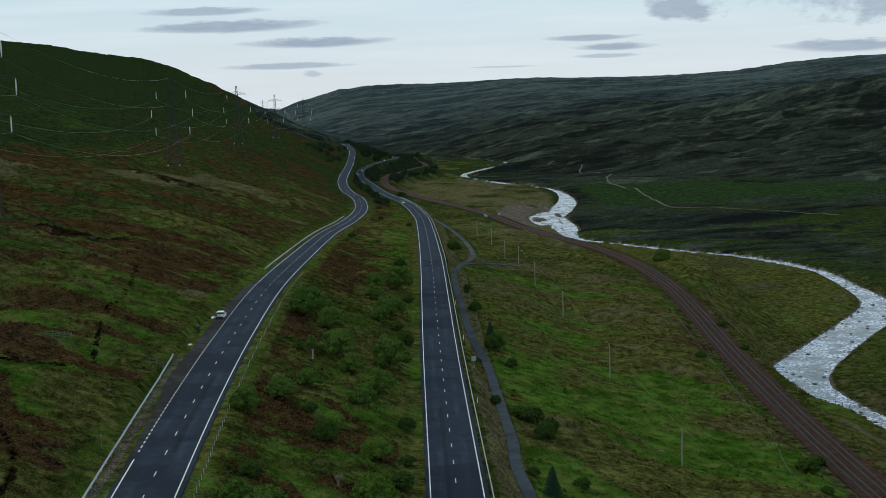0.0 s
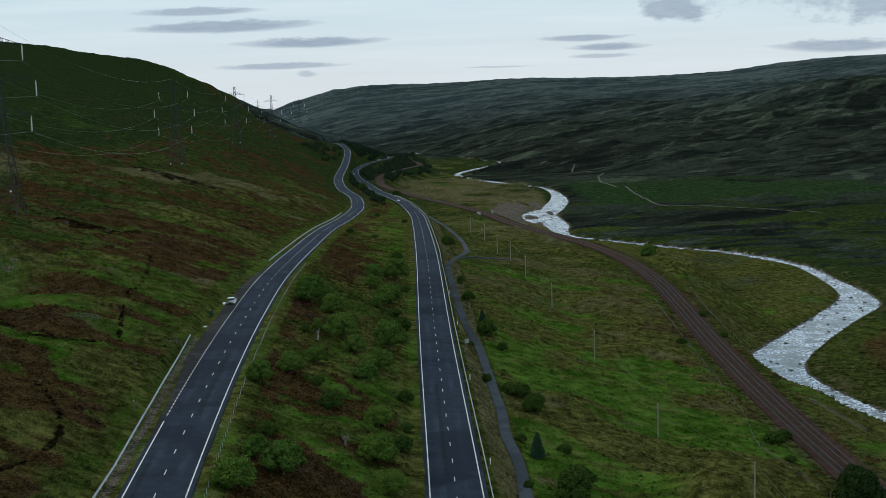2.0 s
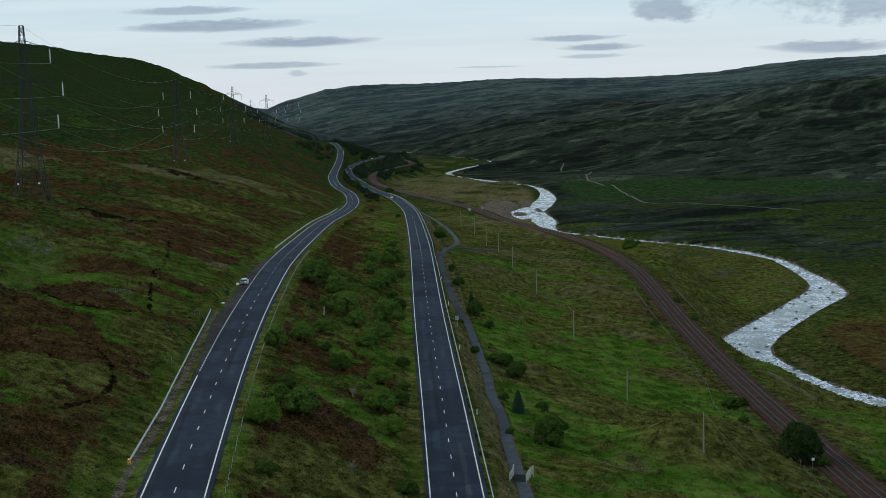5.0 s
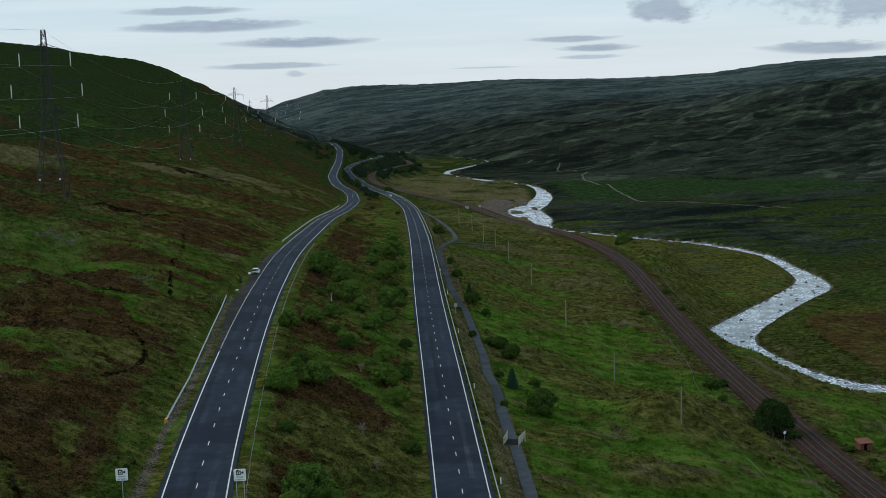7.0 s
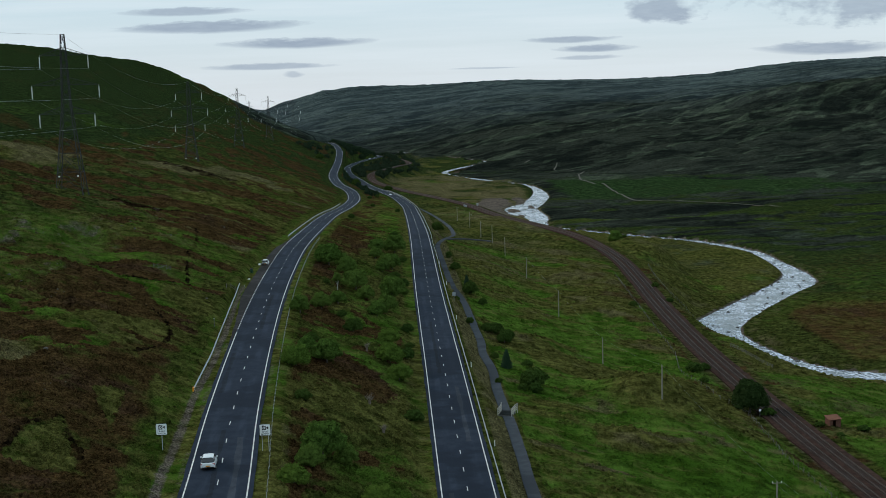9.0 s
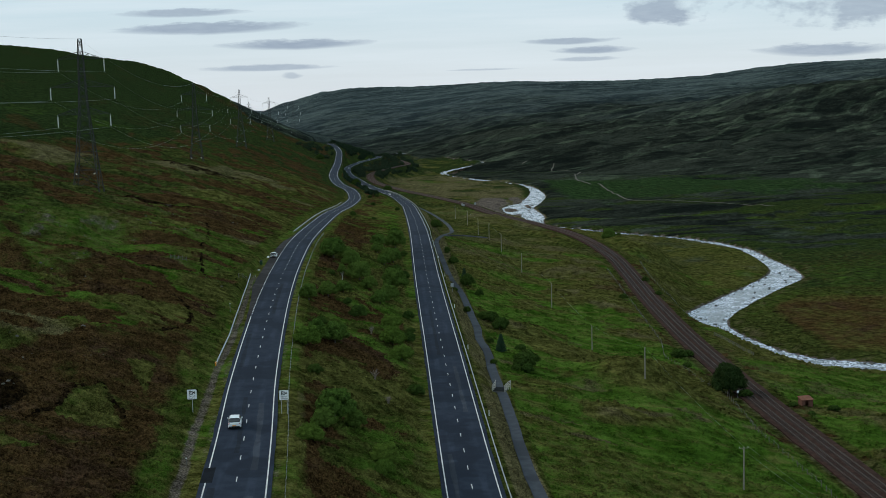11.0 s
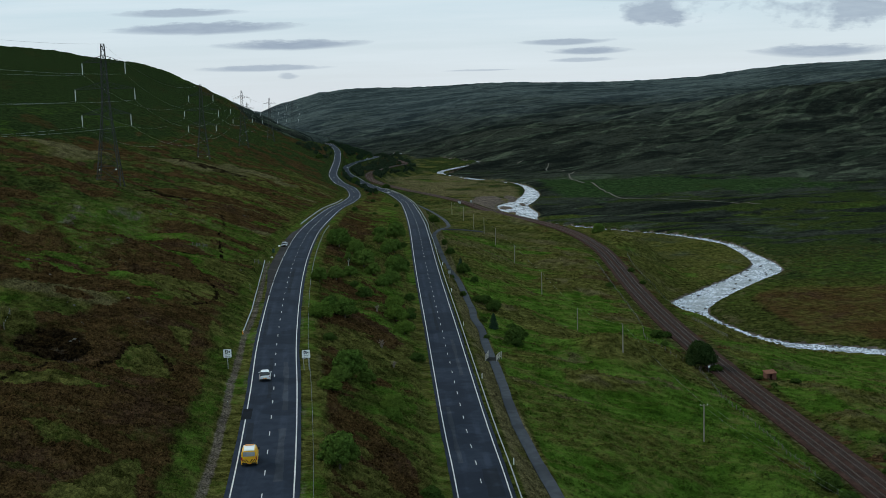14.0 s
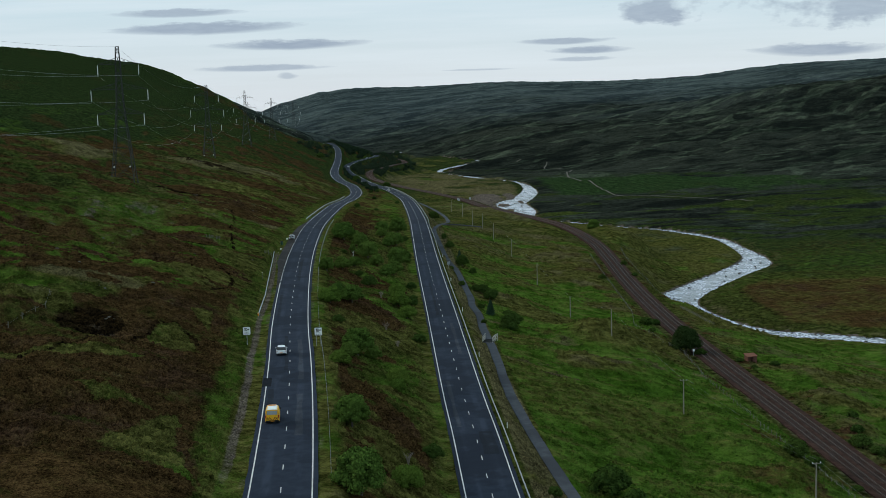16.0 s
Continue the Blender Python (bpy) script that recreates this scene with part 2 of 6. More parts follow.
PORCELAIN = simple("pale_insulator", (0.70, 0.71, 0.70), 0.35, 0, 0.1, 2.0)
POLE_WOOD = simple("weathered_pole_wood", (0.19, 0.175, 0.14), 0.85, 0, 0.3, 2.0)
STONE = simple("grey_stone", (0.078, 0.072, 0.062), 0.85, 0, 0.35, 1.5)
WHITE_CAR = simple("white_car_paint", (0.72, 0.73, 0.74), 0.25, 0, 0.05, 1.0)
YELLOW = simple("yellow_paint", (0.80, 0.42, 0.02), 0.4, 0, 0.06, 2.0)
RED_BAND = simple("dark_chevron_band", (0.10, 0.03, 0.02), 0.5, 0, 0.1, 2.0)
BLACK = simple("black_rubber", (0.015, 0.015, 0.016), 0.7, 0, 0.3, 4.0)
GLASS_DARK = simple("tinted_car_glass", (0.012, 0.014, 0.016), 0.08, 0, 0.1, 1.0, 0, 0.8)
LAMP_RED = simple("red_lamp_lens", (0.35, 0.015, 0.01), 0.3, 0, 0.1, 3.0)
LAMP_CLEAR = simple("clear_lamp_lens", (0.75, 0.76, 0.74), 0.15, 0, 0.05, 3.0)
AMBER = simple("amber_lens", (0.75, 0.28, 0.02), 0.3, 0, 0.1, 3.0)
SIGN_WHITE = simple("white_sign_sheet", (0.78, 0.79, 0.78), 0.45, 0, 0.06, 1.0)
SIGN_BLACK = simple("black_sign_print", (0.012, 0.012, 0.014), 0.5, 0, 0.1, 1.0)
SIGN_GREY = simple("grey_sign_back", (0.30, 0.32, 0.33), 0.5, 0.4, 0.12, 1.0)
GREEN_BIN = simple("green_plastic", (0.012, 0.05, 0.025), 0.5, 0, 0.2, 3.0)
BRICK = simple("weathered_red_brick", (0.115, 0.050, 0.034), 0.9, 0, 0.35, 4.0)
RUST = simple("rusty_sheet", (0.17, 0.066, 0.038), 0.8, 0, 0.4, 2.0)
PALE_TIMBER = simple("pale_weathered_timber", (0.36, 0.34, 0.30), 0.85, 0, 0.25, 3.0)
RAIL_TIMBER = simple("grey_fence_timber", (0.11, 0.10, 0.085), 0.85, 0, 0.3, 3.0)
BARK = simple("tree_bark", (0.085, 0.072, 0.060), 0.9, 0, 0.35, 5.0)
BIRCH = simple("pale_birch_bark", (0.27, 0.26, 0.24), 0.8, 0, 0.3, 4.0)
DEAD = simple("dead_twigs", (0.16, 0.13, 0.11), 0.9, 0, 0.3, 4.0)
TRACK = simple("stony_track", (0.082, 0.071, 0.056), 0.95, 0, 0.3, 0.6)


def make_leaves(name, dark, light):
    m, nodes, links, b = material(name)
    isl = nodes.new("ShaderNodeNewGeometry").outputs["Random Per Island"]
    rnd = nodes.new("ShaderNodeObjectInfo").outputs["Random"]
    c = n_mix(m, isl, dark, light)
    c = n_mix(m, n_math(m, "MULTIPLY", rnd, 0.4), c, (light[0] * 1.15, light[1] * 0.92, light[2]))
    links.new(c, b.inputs["Base Color"])
    b.inputs["Roughness"].default_value, b.inputs["Specular IOR Level"].default_value = 1.0, 0.0
    return m


LEAF = make_leaves("alder_leaves", (0.028, 0.058, 0.011), (0.088, 0.152, 0.028))
# darker leaf tone, used for all the low bushes
LEAF_DARK = make_leaves("dark_bush_leaves", (0.019, 0.039, 0.009), (0.052, 0.092, 0.018))
LEAF_PALE = make_leaves("willow_leaves", (0.040, 0.075, 0.012), (0.096, 0.158, 0.026))
LEAF_SHADE = make_leaves("shady_leaves", (0.010, 0.022, 0.008), (0.028, 0.052, 0.014))
LEAF_FAR = make_leaves("far_leaves", (0.012, 0.023, 0.013), (0.030, 0.050, 0.026))
NEEDLE = make_leaves("spruce_needles", (0.012, 0.030, 0.016), (0.026, 0.052, 0.026))

# ---- the lie of the land: centre lines and heights, in metres ----
def smooth_line(points, step=2.0):
    """A dense Catmull-Rom line through points of (x, y, z or width), in order along the valley."""
    p = np.array(points, float)
    p = np.vstack([2 * p[0] - p[1], p, 2 * p[-1] - p[-2]])
    rows = []
    for i in range(1, len(p) - 2):
        n = max(2, int(np.linalg.norm(p[i + 1, :2] - p[i, :2]) / step))
        for t in np.arange(n) / n:
            rows.append(0.5 * (2 * p[i] + (p[i + 1] - p[i - 1]) * t + (2 * p[i - 1] - 5 * p[i] + 4 * p[i + 1] - p[i + 2]) * t * t
                               + (3 * p[i] - p[i - 1] - 3 * p[i + 1] + p[i + 2]) * t ** 3))
    return np.array(rows + [p[-2]])


UPPER = smooth_line([(16, -190, 0), (7.6, -90, 0), (3.4, -40, 0), (0, 0, 0), (-3.4, 36, 0), (-7.2, 72, 0), (-11.2, 107, 0), (-15.7, 153, 0), (-19.8, 201, 0),
                     (-23.2, 252, 0), (-25.9, 314, 0), (-28.6, 407.1, -3.1), (-31.5, 502, -7.5), (-31.8, 601.1, -12.3), (-35, 713.5, -16.7), (-46.2, 832.7, -19.7),
                     (-61.2, 913.6, -20.1), (-74.5, 1021, -20.6), (-81.2, 1105, -20.4), (-89, 1240, -20.1), (-98.6, 1384, -19.7), (-118.6, 1632, -18),
                     (-147.6, 1832, -15.1), (-186.9, 1975, -19.9), (-227.3, 2134, -30), (-263.9, 2397, -38), (-292.2, 2761, -41)])
LOWER = smooth_line([(33, -190, -9.6), (28.3, -40, -9.6), (25.7, 22, -9.6), (24.4, 56, -9.6), (22.9, 91, -9.7), (19.8, 179, -9.9), (18.1, 225, -10), (15.8, 290, -10),
                     (12, 410, -10), (9.1, 490.2, -12.3), (5.3, 588.9, -16.5), (-0.7, 712.9, -21.8), (-14.6, 867, -27.2), (-30.1, 963, -29.5), (-44.8, 1053, -31.5),
                     (-62.5, 1169, -32.4), (-77.6, 1269, -33.1), (-87.7, 1369, -33.1), (-91.2, 1462, -33.1), (-83.2, 1563, -32.5), (-70.5, 1637, -32), (-64.4, 1704, -32.9),
                     (-68.3, 1790, -35.7), (-86.7, 1931, -39.5), (-122.9, 2128, -41), (-155.2, 2377, -42), (-184.2, 2761, -42)])
CYCLE = smooth_line([(46, -60, -11.5), (40, 0, -11.6), (37.4, 31, -12), (36.2, 43, -12), (34.8, 59, -12), (33.2, 80, -12), (32.2, 98, -12), (31.5, 135, -12.3), (30.4, 165, -12.8),
                     (30.2, 187, -13), (28.9, 204, -13.2), (29, 219, -13.5), (28, 243, -13.8), (27.2, 263, -14), (26.1, 283, -14), (23.5, 311, -14),
                     (21.4, 353, -14), (19.5, 400, -14), (19, 425, -14), (21.9, 449, -14.4), (25.8, 480, -16.6), (26.2, 522, -19.1), (23.8, 572, -20.9), (16.4, 662, -24.2), (5, 764, -27.8)])
RAIL = smooth_line([(116, -190, -29), (108, -40, -29), (103, 40, -29), (101.2, 82, -29), (99.2, 133, -29), (97, 180, -29), (96, 215, -29), (95.3, 250, -29),
                    (95.3, 292, -29), (96.6, 350, -29), (99.6, 420, -29), (101, 480, -29), (96.5, 548, -28.8), (84.6, 603.6, -28.3), (56.5, 715, -29.5),
                    (40.9, 801.8, -30.2), (15.5, 893.3, -30.7), (-7.7, 968.2, -31), (-39.5, 1095, -31), (-52.8, 1237, -32.8), (-52.8, 1308, -33.4), (-45.9, 1365, -33.9),
                    (-29.4, 1466, -34.7), (-19.9, 1539, -36.6), (-22.4, 1626, -37.8), (-47.2, 1825, -40.5), (-78.8, 2022, -42), (-102.2, 2320, -42),
                    (-124.2, 2761, -42)])
# centre and half width of the water
RIVER = smooth_line([(420, 150, 5), (300, 215, 5), (235, 254, 6), (200, 276, 5.4), (179.6, 288, 5), (159.5, 300, 5.2), (142, 311, 5), (131.5, 332, 5.5), (126, 360, 6), (124.5, 380, 7.4),
                     (129, 399, 9), (140, 419, 8.6), (156.5, 446, 8), (173, 472, 8.4), (187, 495, 9), (194.5, 520, 6), (197, 560, 3.4), (197.5, 603, 3.2), (190, 636, 3.6),
                     (173, 671, 4), (151, 696, 4), (115, 744, 4), (97, 769, 4), (92.5, 795, 5), (94, 838, 8), (88, 880, 13), (88, 925, 13), (101, 972, 10), (113, 1040, 8),
                     (117.5, 1110, 5), (115, 1180, 3.2), (101, 1238, 2.4), (68, 1311, 2.0), (40, 1390, 2), (30, 1480, 2), (62, 1600, 2.4), (92, 1700, 3), (66, 1800, 3), (10, 1950, 3.5), (-50, 2150, 3.5)])
RIVER_Z = -45.0


def across(line, y, k=0):
    return np.interp(y, line[:, 1], line[:, k])


def lattice(x, y, seed):
    h = np.sin(x * 127.1 + y * 311.7 + seed * 74.7) * 43758.5453
    return h - np.floor(h)


def bumps(x, y, size, seed=0, octaves=3):
    """Smooth noise of about -1 to 1 with features of that size."""
    out, amp, total = np.zeros(np.broadcast(x, y).shape), 1.0, 0.0
    for o in range(octaves):
        u, v = x / size + 13.7 * o, y / size + 7.3 * o
        i, j = np.floor(u), np.floor(v)
        f, g = u - i, v - j
        f, g = f * f * (3 - 2 * f), g * g * (3 - 2 * g)
        a, b = lattice(i, j, seed + o), lattice(i + 1, j, seed + o)
        c, d = lattice(i, j + 1, seed + o), lattice(i + 1, j + 1, seed + o)
        out += amp * (2 * ((a * (1 - f) + b * f) * (1 - g) + (c * (1 - f) + d * f) * g) - 1)
        total += amp
        amp, size = amp * 0.5, size * 0.5
    return out / total


def ease(a, b, x):
    t = np.clip((x - a) / (b - a), 0, 1)
    return t * t * (3 - 2 * t)


CREST_Y = [-300, 0, 400, 800, 1200, 1500, 1700, 1900, 2050, 2150, 2250, 2350, 2450, 2550, 2750, 5200]
CREST_X = [-340, -380, -420, -480, -520, -532, -526, -505, -486, -467, -450, -418, -393, -350, -420, -700]
CREST_Z = [85, 90, 98, 112, 126, 136, 139.5, 135, 128.7, 117, 98, 69, 44, 15, -8, -8]
PYLON_Y = [-300, 0, 317, 636, 960, 1285, 1610, 2000, 2500, 5200]
PYLON_X = [-52, -74, -98, -125, -150, -167, -180, -200, -220, -220]
PYLON_Z = [16, 17, 18.5, 13.5, 11, 7, 3, -12, -24, -30]
RIDGE_X = [-2600, -900, -640, -550, -476, -348, -257, 14, 285, 555, 734, 914, 1093, 1200, 1393, 2600]
RIDGE_Z = [20, 12, 14, 27, 57, 89, 103, 103, 111, 103, 106, 113, 134, 143, 150, 175]
TOE_X = [-900, -500, -200, 0, 150, 400, 700, 1200, 2600]
TOE_Y = [3300, 2900, 2350, 2060, 1560, 1180, 900, 620, 300]


def river_reach(x, y):
    """Metres from the water's edge (negative in the water), for arrays."""
    best = np.full(x.shape, 1e9)
    for (x0, y0, w) in RIVER[::3]:
        near = (np.abs(x - x0) < 60) & (np.abs(y - y0) < 60)
        if near.any():
            best[near] = np.minimum(best[near], np.hypot(x[near] - x0, y[near] - y0) - w)
    return best


def terraces(x, y):
    """Small banks and steps on the heath."""
    return np.abs(bumps(x * 0.42 + 0.30 * y, y * 1.05 - 0.1 * x, 30, 19, 4))


def swells(x, y):
    """Long low hummocks beyond the river."""
    return np.abs(bumps(x * 0.36, y * 0.9, 62, 16, 4))


def gullies(x, y):
    """Slanting furrows of the far hillside."""
    return np.abs(bumps((0.6 * x + 0.8 * y) / 3.2, 0.8 * x - 0.6 * y, 75, 95, 4))


def hummocks(x, y):
    """Low grassy hummocks of the meadows."""
    return bumps(x * 0.8 + 0.28 * y, y * 1.1 - 0.1 * x, 17, 171, 3)


def shoal(x, y):
    """Gravel bars in the river's wide pool, from 0 to 1."""
    out = np.zeros(x.shape)
    for gx, gy, ga, gb in ((90, 992, 6, 34), (80, 905, 6, 22), (97, 935, 3, 24), (84, 860, 3, 15)):
        out = np.maximum(out, ease(1.1, 0.6, np.hypot((x - gx) / ga, (y - gy) / gb) + 0.25 * bumps(x, y, 8, 17)))
    return out


def height(x, y, fine=True):
    """The ground's height, for two-dimensional arrays whose rows share one y."""
    x, y = np.asarray(x, float), np.asarray(y, float)
    z = np.empty(x.shape)
    for r in range(x.shape[0]):
        v = y[r, 0]
        l, w, t = across(UPPER, v), across(LOWER, v), across(RAIL, v)
        tz, wz, lz = across(RAIL, v, 2), across(LOWER, v, 2), across(UPPER, v, 2)
        w = max(w, l + 16)
        cz = min(across(CYCLE, v, 2), wz - 1.5)
        t = max(t, w + 14)
        px, pz = np.interp(v, PYLON_Y, PYLON_X), np.interp(v, PYLON_Y, PYLON_Z)
        foot = np.interp(v, [0, 250, 340, 420, 470, 700, 800, 900], [70, 52, 13, 14, 34, 30, 22, 14])
        foot_z = np.interp(v, [0, 250, 340], [-40, -41.5, -43.4])
        meadow = np.interp(v, [0, 90, 150, 175, 210, 300, 420, 700, 1000], [-20.5, -21.5, -18.8, -18.4, -22, -24, -25, -22, -17])
        kx = [-3000, np.interp(v, CREST_Y, CREST_X) - 500, np.interp(v, CREST_Y, CREST_X), px, l - 27, l - 9, l - 7, l + 5.6, l + 7.5, w - 7, w - 5.2, w + 5.6, w + 9,
              w + 12, w + 0.5 * (t - w), t - 9, t - 6, t + 6, t + 8, t + 8 + foot, 400, 3000]
        cr = np.interp(v, CREST_Y, CREST_Z)
        kz = [cr - 30, cr - 15, cr, pz, lz + 7.4, lz + 0.9, lz, lz, lz - 0.7, wz + 0.4, wz, wz, cz, cz - 0.4, max(min(meadow, wz - 5), tz + 1),
              tz + 1.5, tz - 0.3, tz - 0.3, tz - 0.9, foot_z, -43, -41]
        row = (np.interp(x[r], kx, kz) * 2 + np.interp(x[r] - 3, kx, kz) + np.interp(x[r] + 3, kx, kz)) / 4
        z[r] = row
    toe = np.interp(x, TOE_X, TOE_Y)
    ridge = np.interp(x, RIDGE_X, RIDGE_Z)
    climb = np.clip((y - toe) / (3900 - toe), 0, 1)
    far = -43 + (ridge + 43) * (0.25 * climb ** 2 + 0.75 * climb) - np.clip(y - 3900, 0, None) * 0.06
    far += 46 * ease(330, 860, x) * np.exp(-((y - 2300) / 260) ** 2)
    far += 75 * np.exp(-((x + 760) / 300) ** 2 - ((y - 4650) / 160) ** 2)
    blend = ease(-60, 120, y - toe) * ease(-700, -350, x - np.interp(y, [0, 2500, 3000], [600, 100, -500]))
    z = np.where(blend > 0, np.maximum(z, z * (1 - blend) + far * blend), z)
    z = np.where(y > 2700, np.maximum(z, far), z)
    # how far from the built lines
    l, w, t = across(UPPER, y), across(LOWER, y), across(RAIL, y)
    c = across(CYCLE, y)
    off = np.minimum.reduce([np.abs(x - l) - 8, np.abs(x - w) - 6.5, np.abs(x - t) - 7])
    off = np.where(y < 770, np.minimum(off, np.abs(x - c) - 2.2), off)
    off = np.where(y > 1990, 60, off)
    rough = ease(0, 14, off)
    left = ease(6, 40, l - x)
    depth = np.clip(y + 140, 0, None)
    if fine:
        lean = x + 0.45 * y
        knolls = bumps(lean, (y - 0.2 * x) * 1.25, 34, 3)
        z = z + rough * left * ease(330, 150, l - x) * (2.8 * np.abs(knolls) ** 0.8 * np.sign(knolls) + 1.5 * (0.6 - np.abs(bumps(x * 0.8 + 0.5 * y, y * 1.2 - 0.3 * x, 13, 5)) * 2))
        z = z + rough * left * (0.4 + 0.6 * ease(330, 150, l - x)) * 5.5 * (terraces(x, y) - 0.28)
        z = z + rough * left * ease(900, 2000, y) * 7 * bumps(x * 0.6, y * 0.7, 260, 8, 2)
        flat = ease(-38, -30, z)
        z = z + rough * (1 - left) * (0.35 + 0.9 * flat) * ((1.6 + 0.9 * ease(40, 15, t - x)) * bumps(x + 0.3 * y, y, 22, 11) + 0.45 * bumps(x, y, 6, 12))
        z = z + rough * (1 - left) * (0.4 + 0.6 * flat) * 1.5 * hummocks(x, y) * ease(700, 450, y)
        z = z + ease(1100, 1700, y) * (1 - left) * ease(3700, 2600, y) * (8 * bumps(x * 0.55 + y * 0.5, y, 170, 21, 4))
        z = z + rough * (0.16 * bumps(x, y, 2.2, 31, 2)) * ease(900, 300, y)
        z = z + 9.5 * ease(1.35, 0.3, np.hypot((x - 125) / 17, (y - 535) / 26) + 0.1 * bumps(x, y, 9, 14))
        side = ease(9, 22, x - t) * ease(1500, 1200, y)
        z = z + side * ease(200, 260, y) * 3.2 * (np.abs(bumps(x * 0.45 + 0.25 * y, y, 30, 15, 3)) - 0.3) * ease(540, 480, y) * (x < 220)
        beyond = np.interp(y, [480, 560, 640, 700, 760, 800, 900, 1000, 1100, 1200], [210, 214, 206, 172, 122, 108, 108, 118, 130, 125])
        z = z + side * ease(480, 580, y) * ease(0, 30, x - beyond) * (7.5 * swells(x, y) - 1.2)
        z = z + ease(1050, 1600, y) * ease(3500, 2900, y) * (1 - left) * 15 * (gullies(x, y) - 0.3) * ease(3700, 2500, y)
        z = z + 6.8 * np.exp(-((x - 64) / 11) ** 2 - ((y - 181) / 13) ** 2)
        for hx, hy, ha, hb, hz in ((119, 182, 8, 6, 2.6), (113, 150, 7, 9, 3.0), (124, 163, 9, 7, 2.6), (132, 205, 10, 6, 1.8), (112, 128, 6, 8, 2.2), (128, 140, 8, 8, 2.4)):
            z = z + hz * np.exp(-((x - hx) / ha) ** 2 - ((y - hy) / hb) ** 2)
    # river bed
    reach = river_reach(x, y)
    bank = ease(np.where(y < 330, 24, 7), 0, reach)
    z = np.where(bank > 0, z * (1 - bank) + np.minimum(z, RIVER_Z + 0.5) * bank, z)
    z = z - 2.2 * ease(1.5, -2.5, reach)
    z = np.where(shoal(x, y) > 0, np.maximum(z, RIVER_Z - 0.4 + 0.8 * shoal(x, y)), z)
    # level beds under the roads, the railway and the path
    for line, half, deep in ((UPPER, 5.4, 0.12), (LOWER, 5.0, 0.12), (RAIL, 5.2, 0.45)):
        lx, lz = across(line, y), across(line, y, 2)
        inside = ease(half + 3.5, half, np.abs(x - lx)) * (y < 1985)
        z = z * (1 - inside) + (lz - deep) * inside
    inside = ease(2.6, 1.4, np.abs(x - c)) * (y < 764)
    z = z * (1 - inside) + (across(CYCLE, y, 2) - 0.1) * inside
    lay = ease(9.4, 8.2, l - x) * ease(2, 4, l - x) * ease(165, 200, y) * ease(322, 300, y)
    z = z * (1 - lay) - 0.12 * lay
    return z



# ---- building helpers ----
def mesh_of(name, verts, faces, mat=None, smooth=False):
    me = bpy.data.meshes.new(name)
    me.from_pydata([tuple(v) for v in verts], [], [tuple(f) for f in faces])
    if mat:
        me.materials.append(mat)
    if smooth:
        me.polygons.foreach_set("use_smooth", [True] * len(me.polygons))
    return me


def part(name, bm, mat, parent=None, label=""):
    """Link a bmesh as one mesh object, under a thing if one is given."""
    me = bpy.data.meshes.new(name)
    bm.to_mesh(me)
    bm.free()
    me.materials.append(mat)
    ob = new(name, me)
    ob.parent = parent
    return tagged(ob, label)


def box(bm, x0, x1, y0, y1, z0, z1, m=None):
    vs = [bm.verts.new(Vector(p) if m is None else m @ Vector(p)) for p in
          ((x0, y0, z0), (x1, y0, z0), (x1, y1, z0), (x0, y1, z0), (x0, y0, z1), (x1, y0, z1), (x1, y1, z1), (x0, y1, z1))]
    for f in ((3, 2, 1, 0), (4, 5, 6, 7), (0, 1, 5, 4), (1, 2, 6, 5), (2, 3, 7, 6), (3, 0, 4, 7)):
        bm.faces.new([vs[i] for i in f])


def beam(bm, a, b, r, sides=4, r2=None):
    """A straight bar from a to b."""
    a, b = Vector(a), Vector(b)
    q = (b - a).to_track_quat("Z", "Y").to_matrix()
    ends = []
    for c, rad in ((a, r), (b, r if r2 is None else r2)):
        ends.append([bm.verts.new(c + q @ Vector((rad * math.cos(2 * math.pi * (i + 0.5) / sides), rad * math.sin(2 * math.pi * (i + 0.5) / sides), 0))) for i in range(sides)])
    for i in range(sides):
        bm.faces.new((ends[0][i], ends[0][(i + 1) % sides], ends[1][(i + 1) % sides], ends[1][i]))
    bm.faces.new(ends[0][::-1])
    bm.faces.new(ends[1])


def normals(line):
    d = np.gradient(line[:, :2], axis=0)
    d /= np.linalg.norm(d, axis=1)[:, None]
    return np.stack([d[:, 1], -d[:, 0]], 1)          # to the right of the way along


def ribbon(name, line, left, right, lift, mat, skirt=0.3, edge_noise=0.0):
    """A strip beside a centre line, from left to right offsets (numbers or arrays), with a thickness."""
    n = normals(line)
    k = len(line)
    left, right = np.broadcast_to(left, k).astype(float).copy(), np.broadcast_to(right, k).astype(float).copy()
    if edge_noise:
        s = np.arange(k) * 2.0
        left += edge_noise * bumps(s, s * 0, 5, 41)
        right += edge_noise * bumps(s, s * 0 + 9, 5, 43)
    rows = []
    for o, dz in ((left, -skirt), (left, lift), ((left + right) / 2, lift), (right, lift), (right, -skirt)):
        rows.append(np.column_stack([line[:, 0] + n[:, 0] * o, line[:, 1] + n[:, 1] * o, line[:, 2] + dz]))
    v = np.stack(rows, 1).reshape(-1, 3)
    f = [(5 * i + j, 5 * i + j + 1, 5 * i + j + 6, 5 * i + j + 5) for i in range(k - 1) for j in range(4)]
    f += [(0, 4, 3, 2, 1), tuple(5 * (k - 1) + j for j in (0, 1, 2, 3, 4))]
    me = mesh_of(name, v, f, mat)
    at = me.attributes.new("lat", "FLOAT", "POINT")
    at.data.foreach_set("value", np.stack([left, left, (left + right) / 2, right, right], 1).astype(np.float32).ravel())
    return new(name, me)


def clip(line, y0, y1):
    return line[(line[:, 1] >= y0) & (line[:, 1] <= y1)]


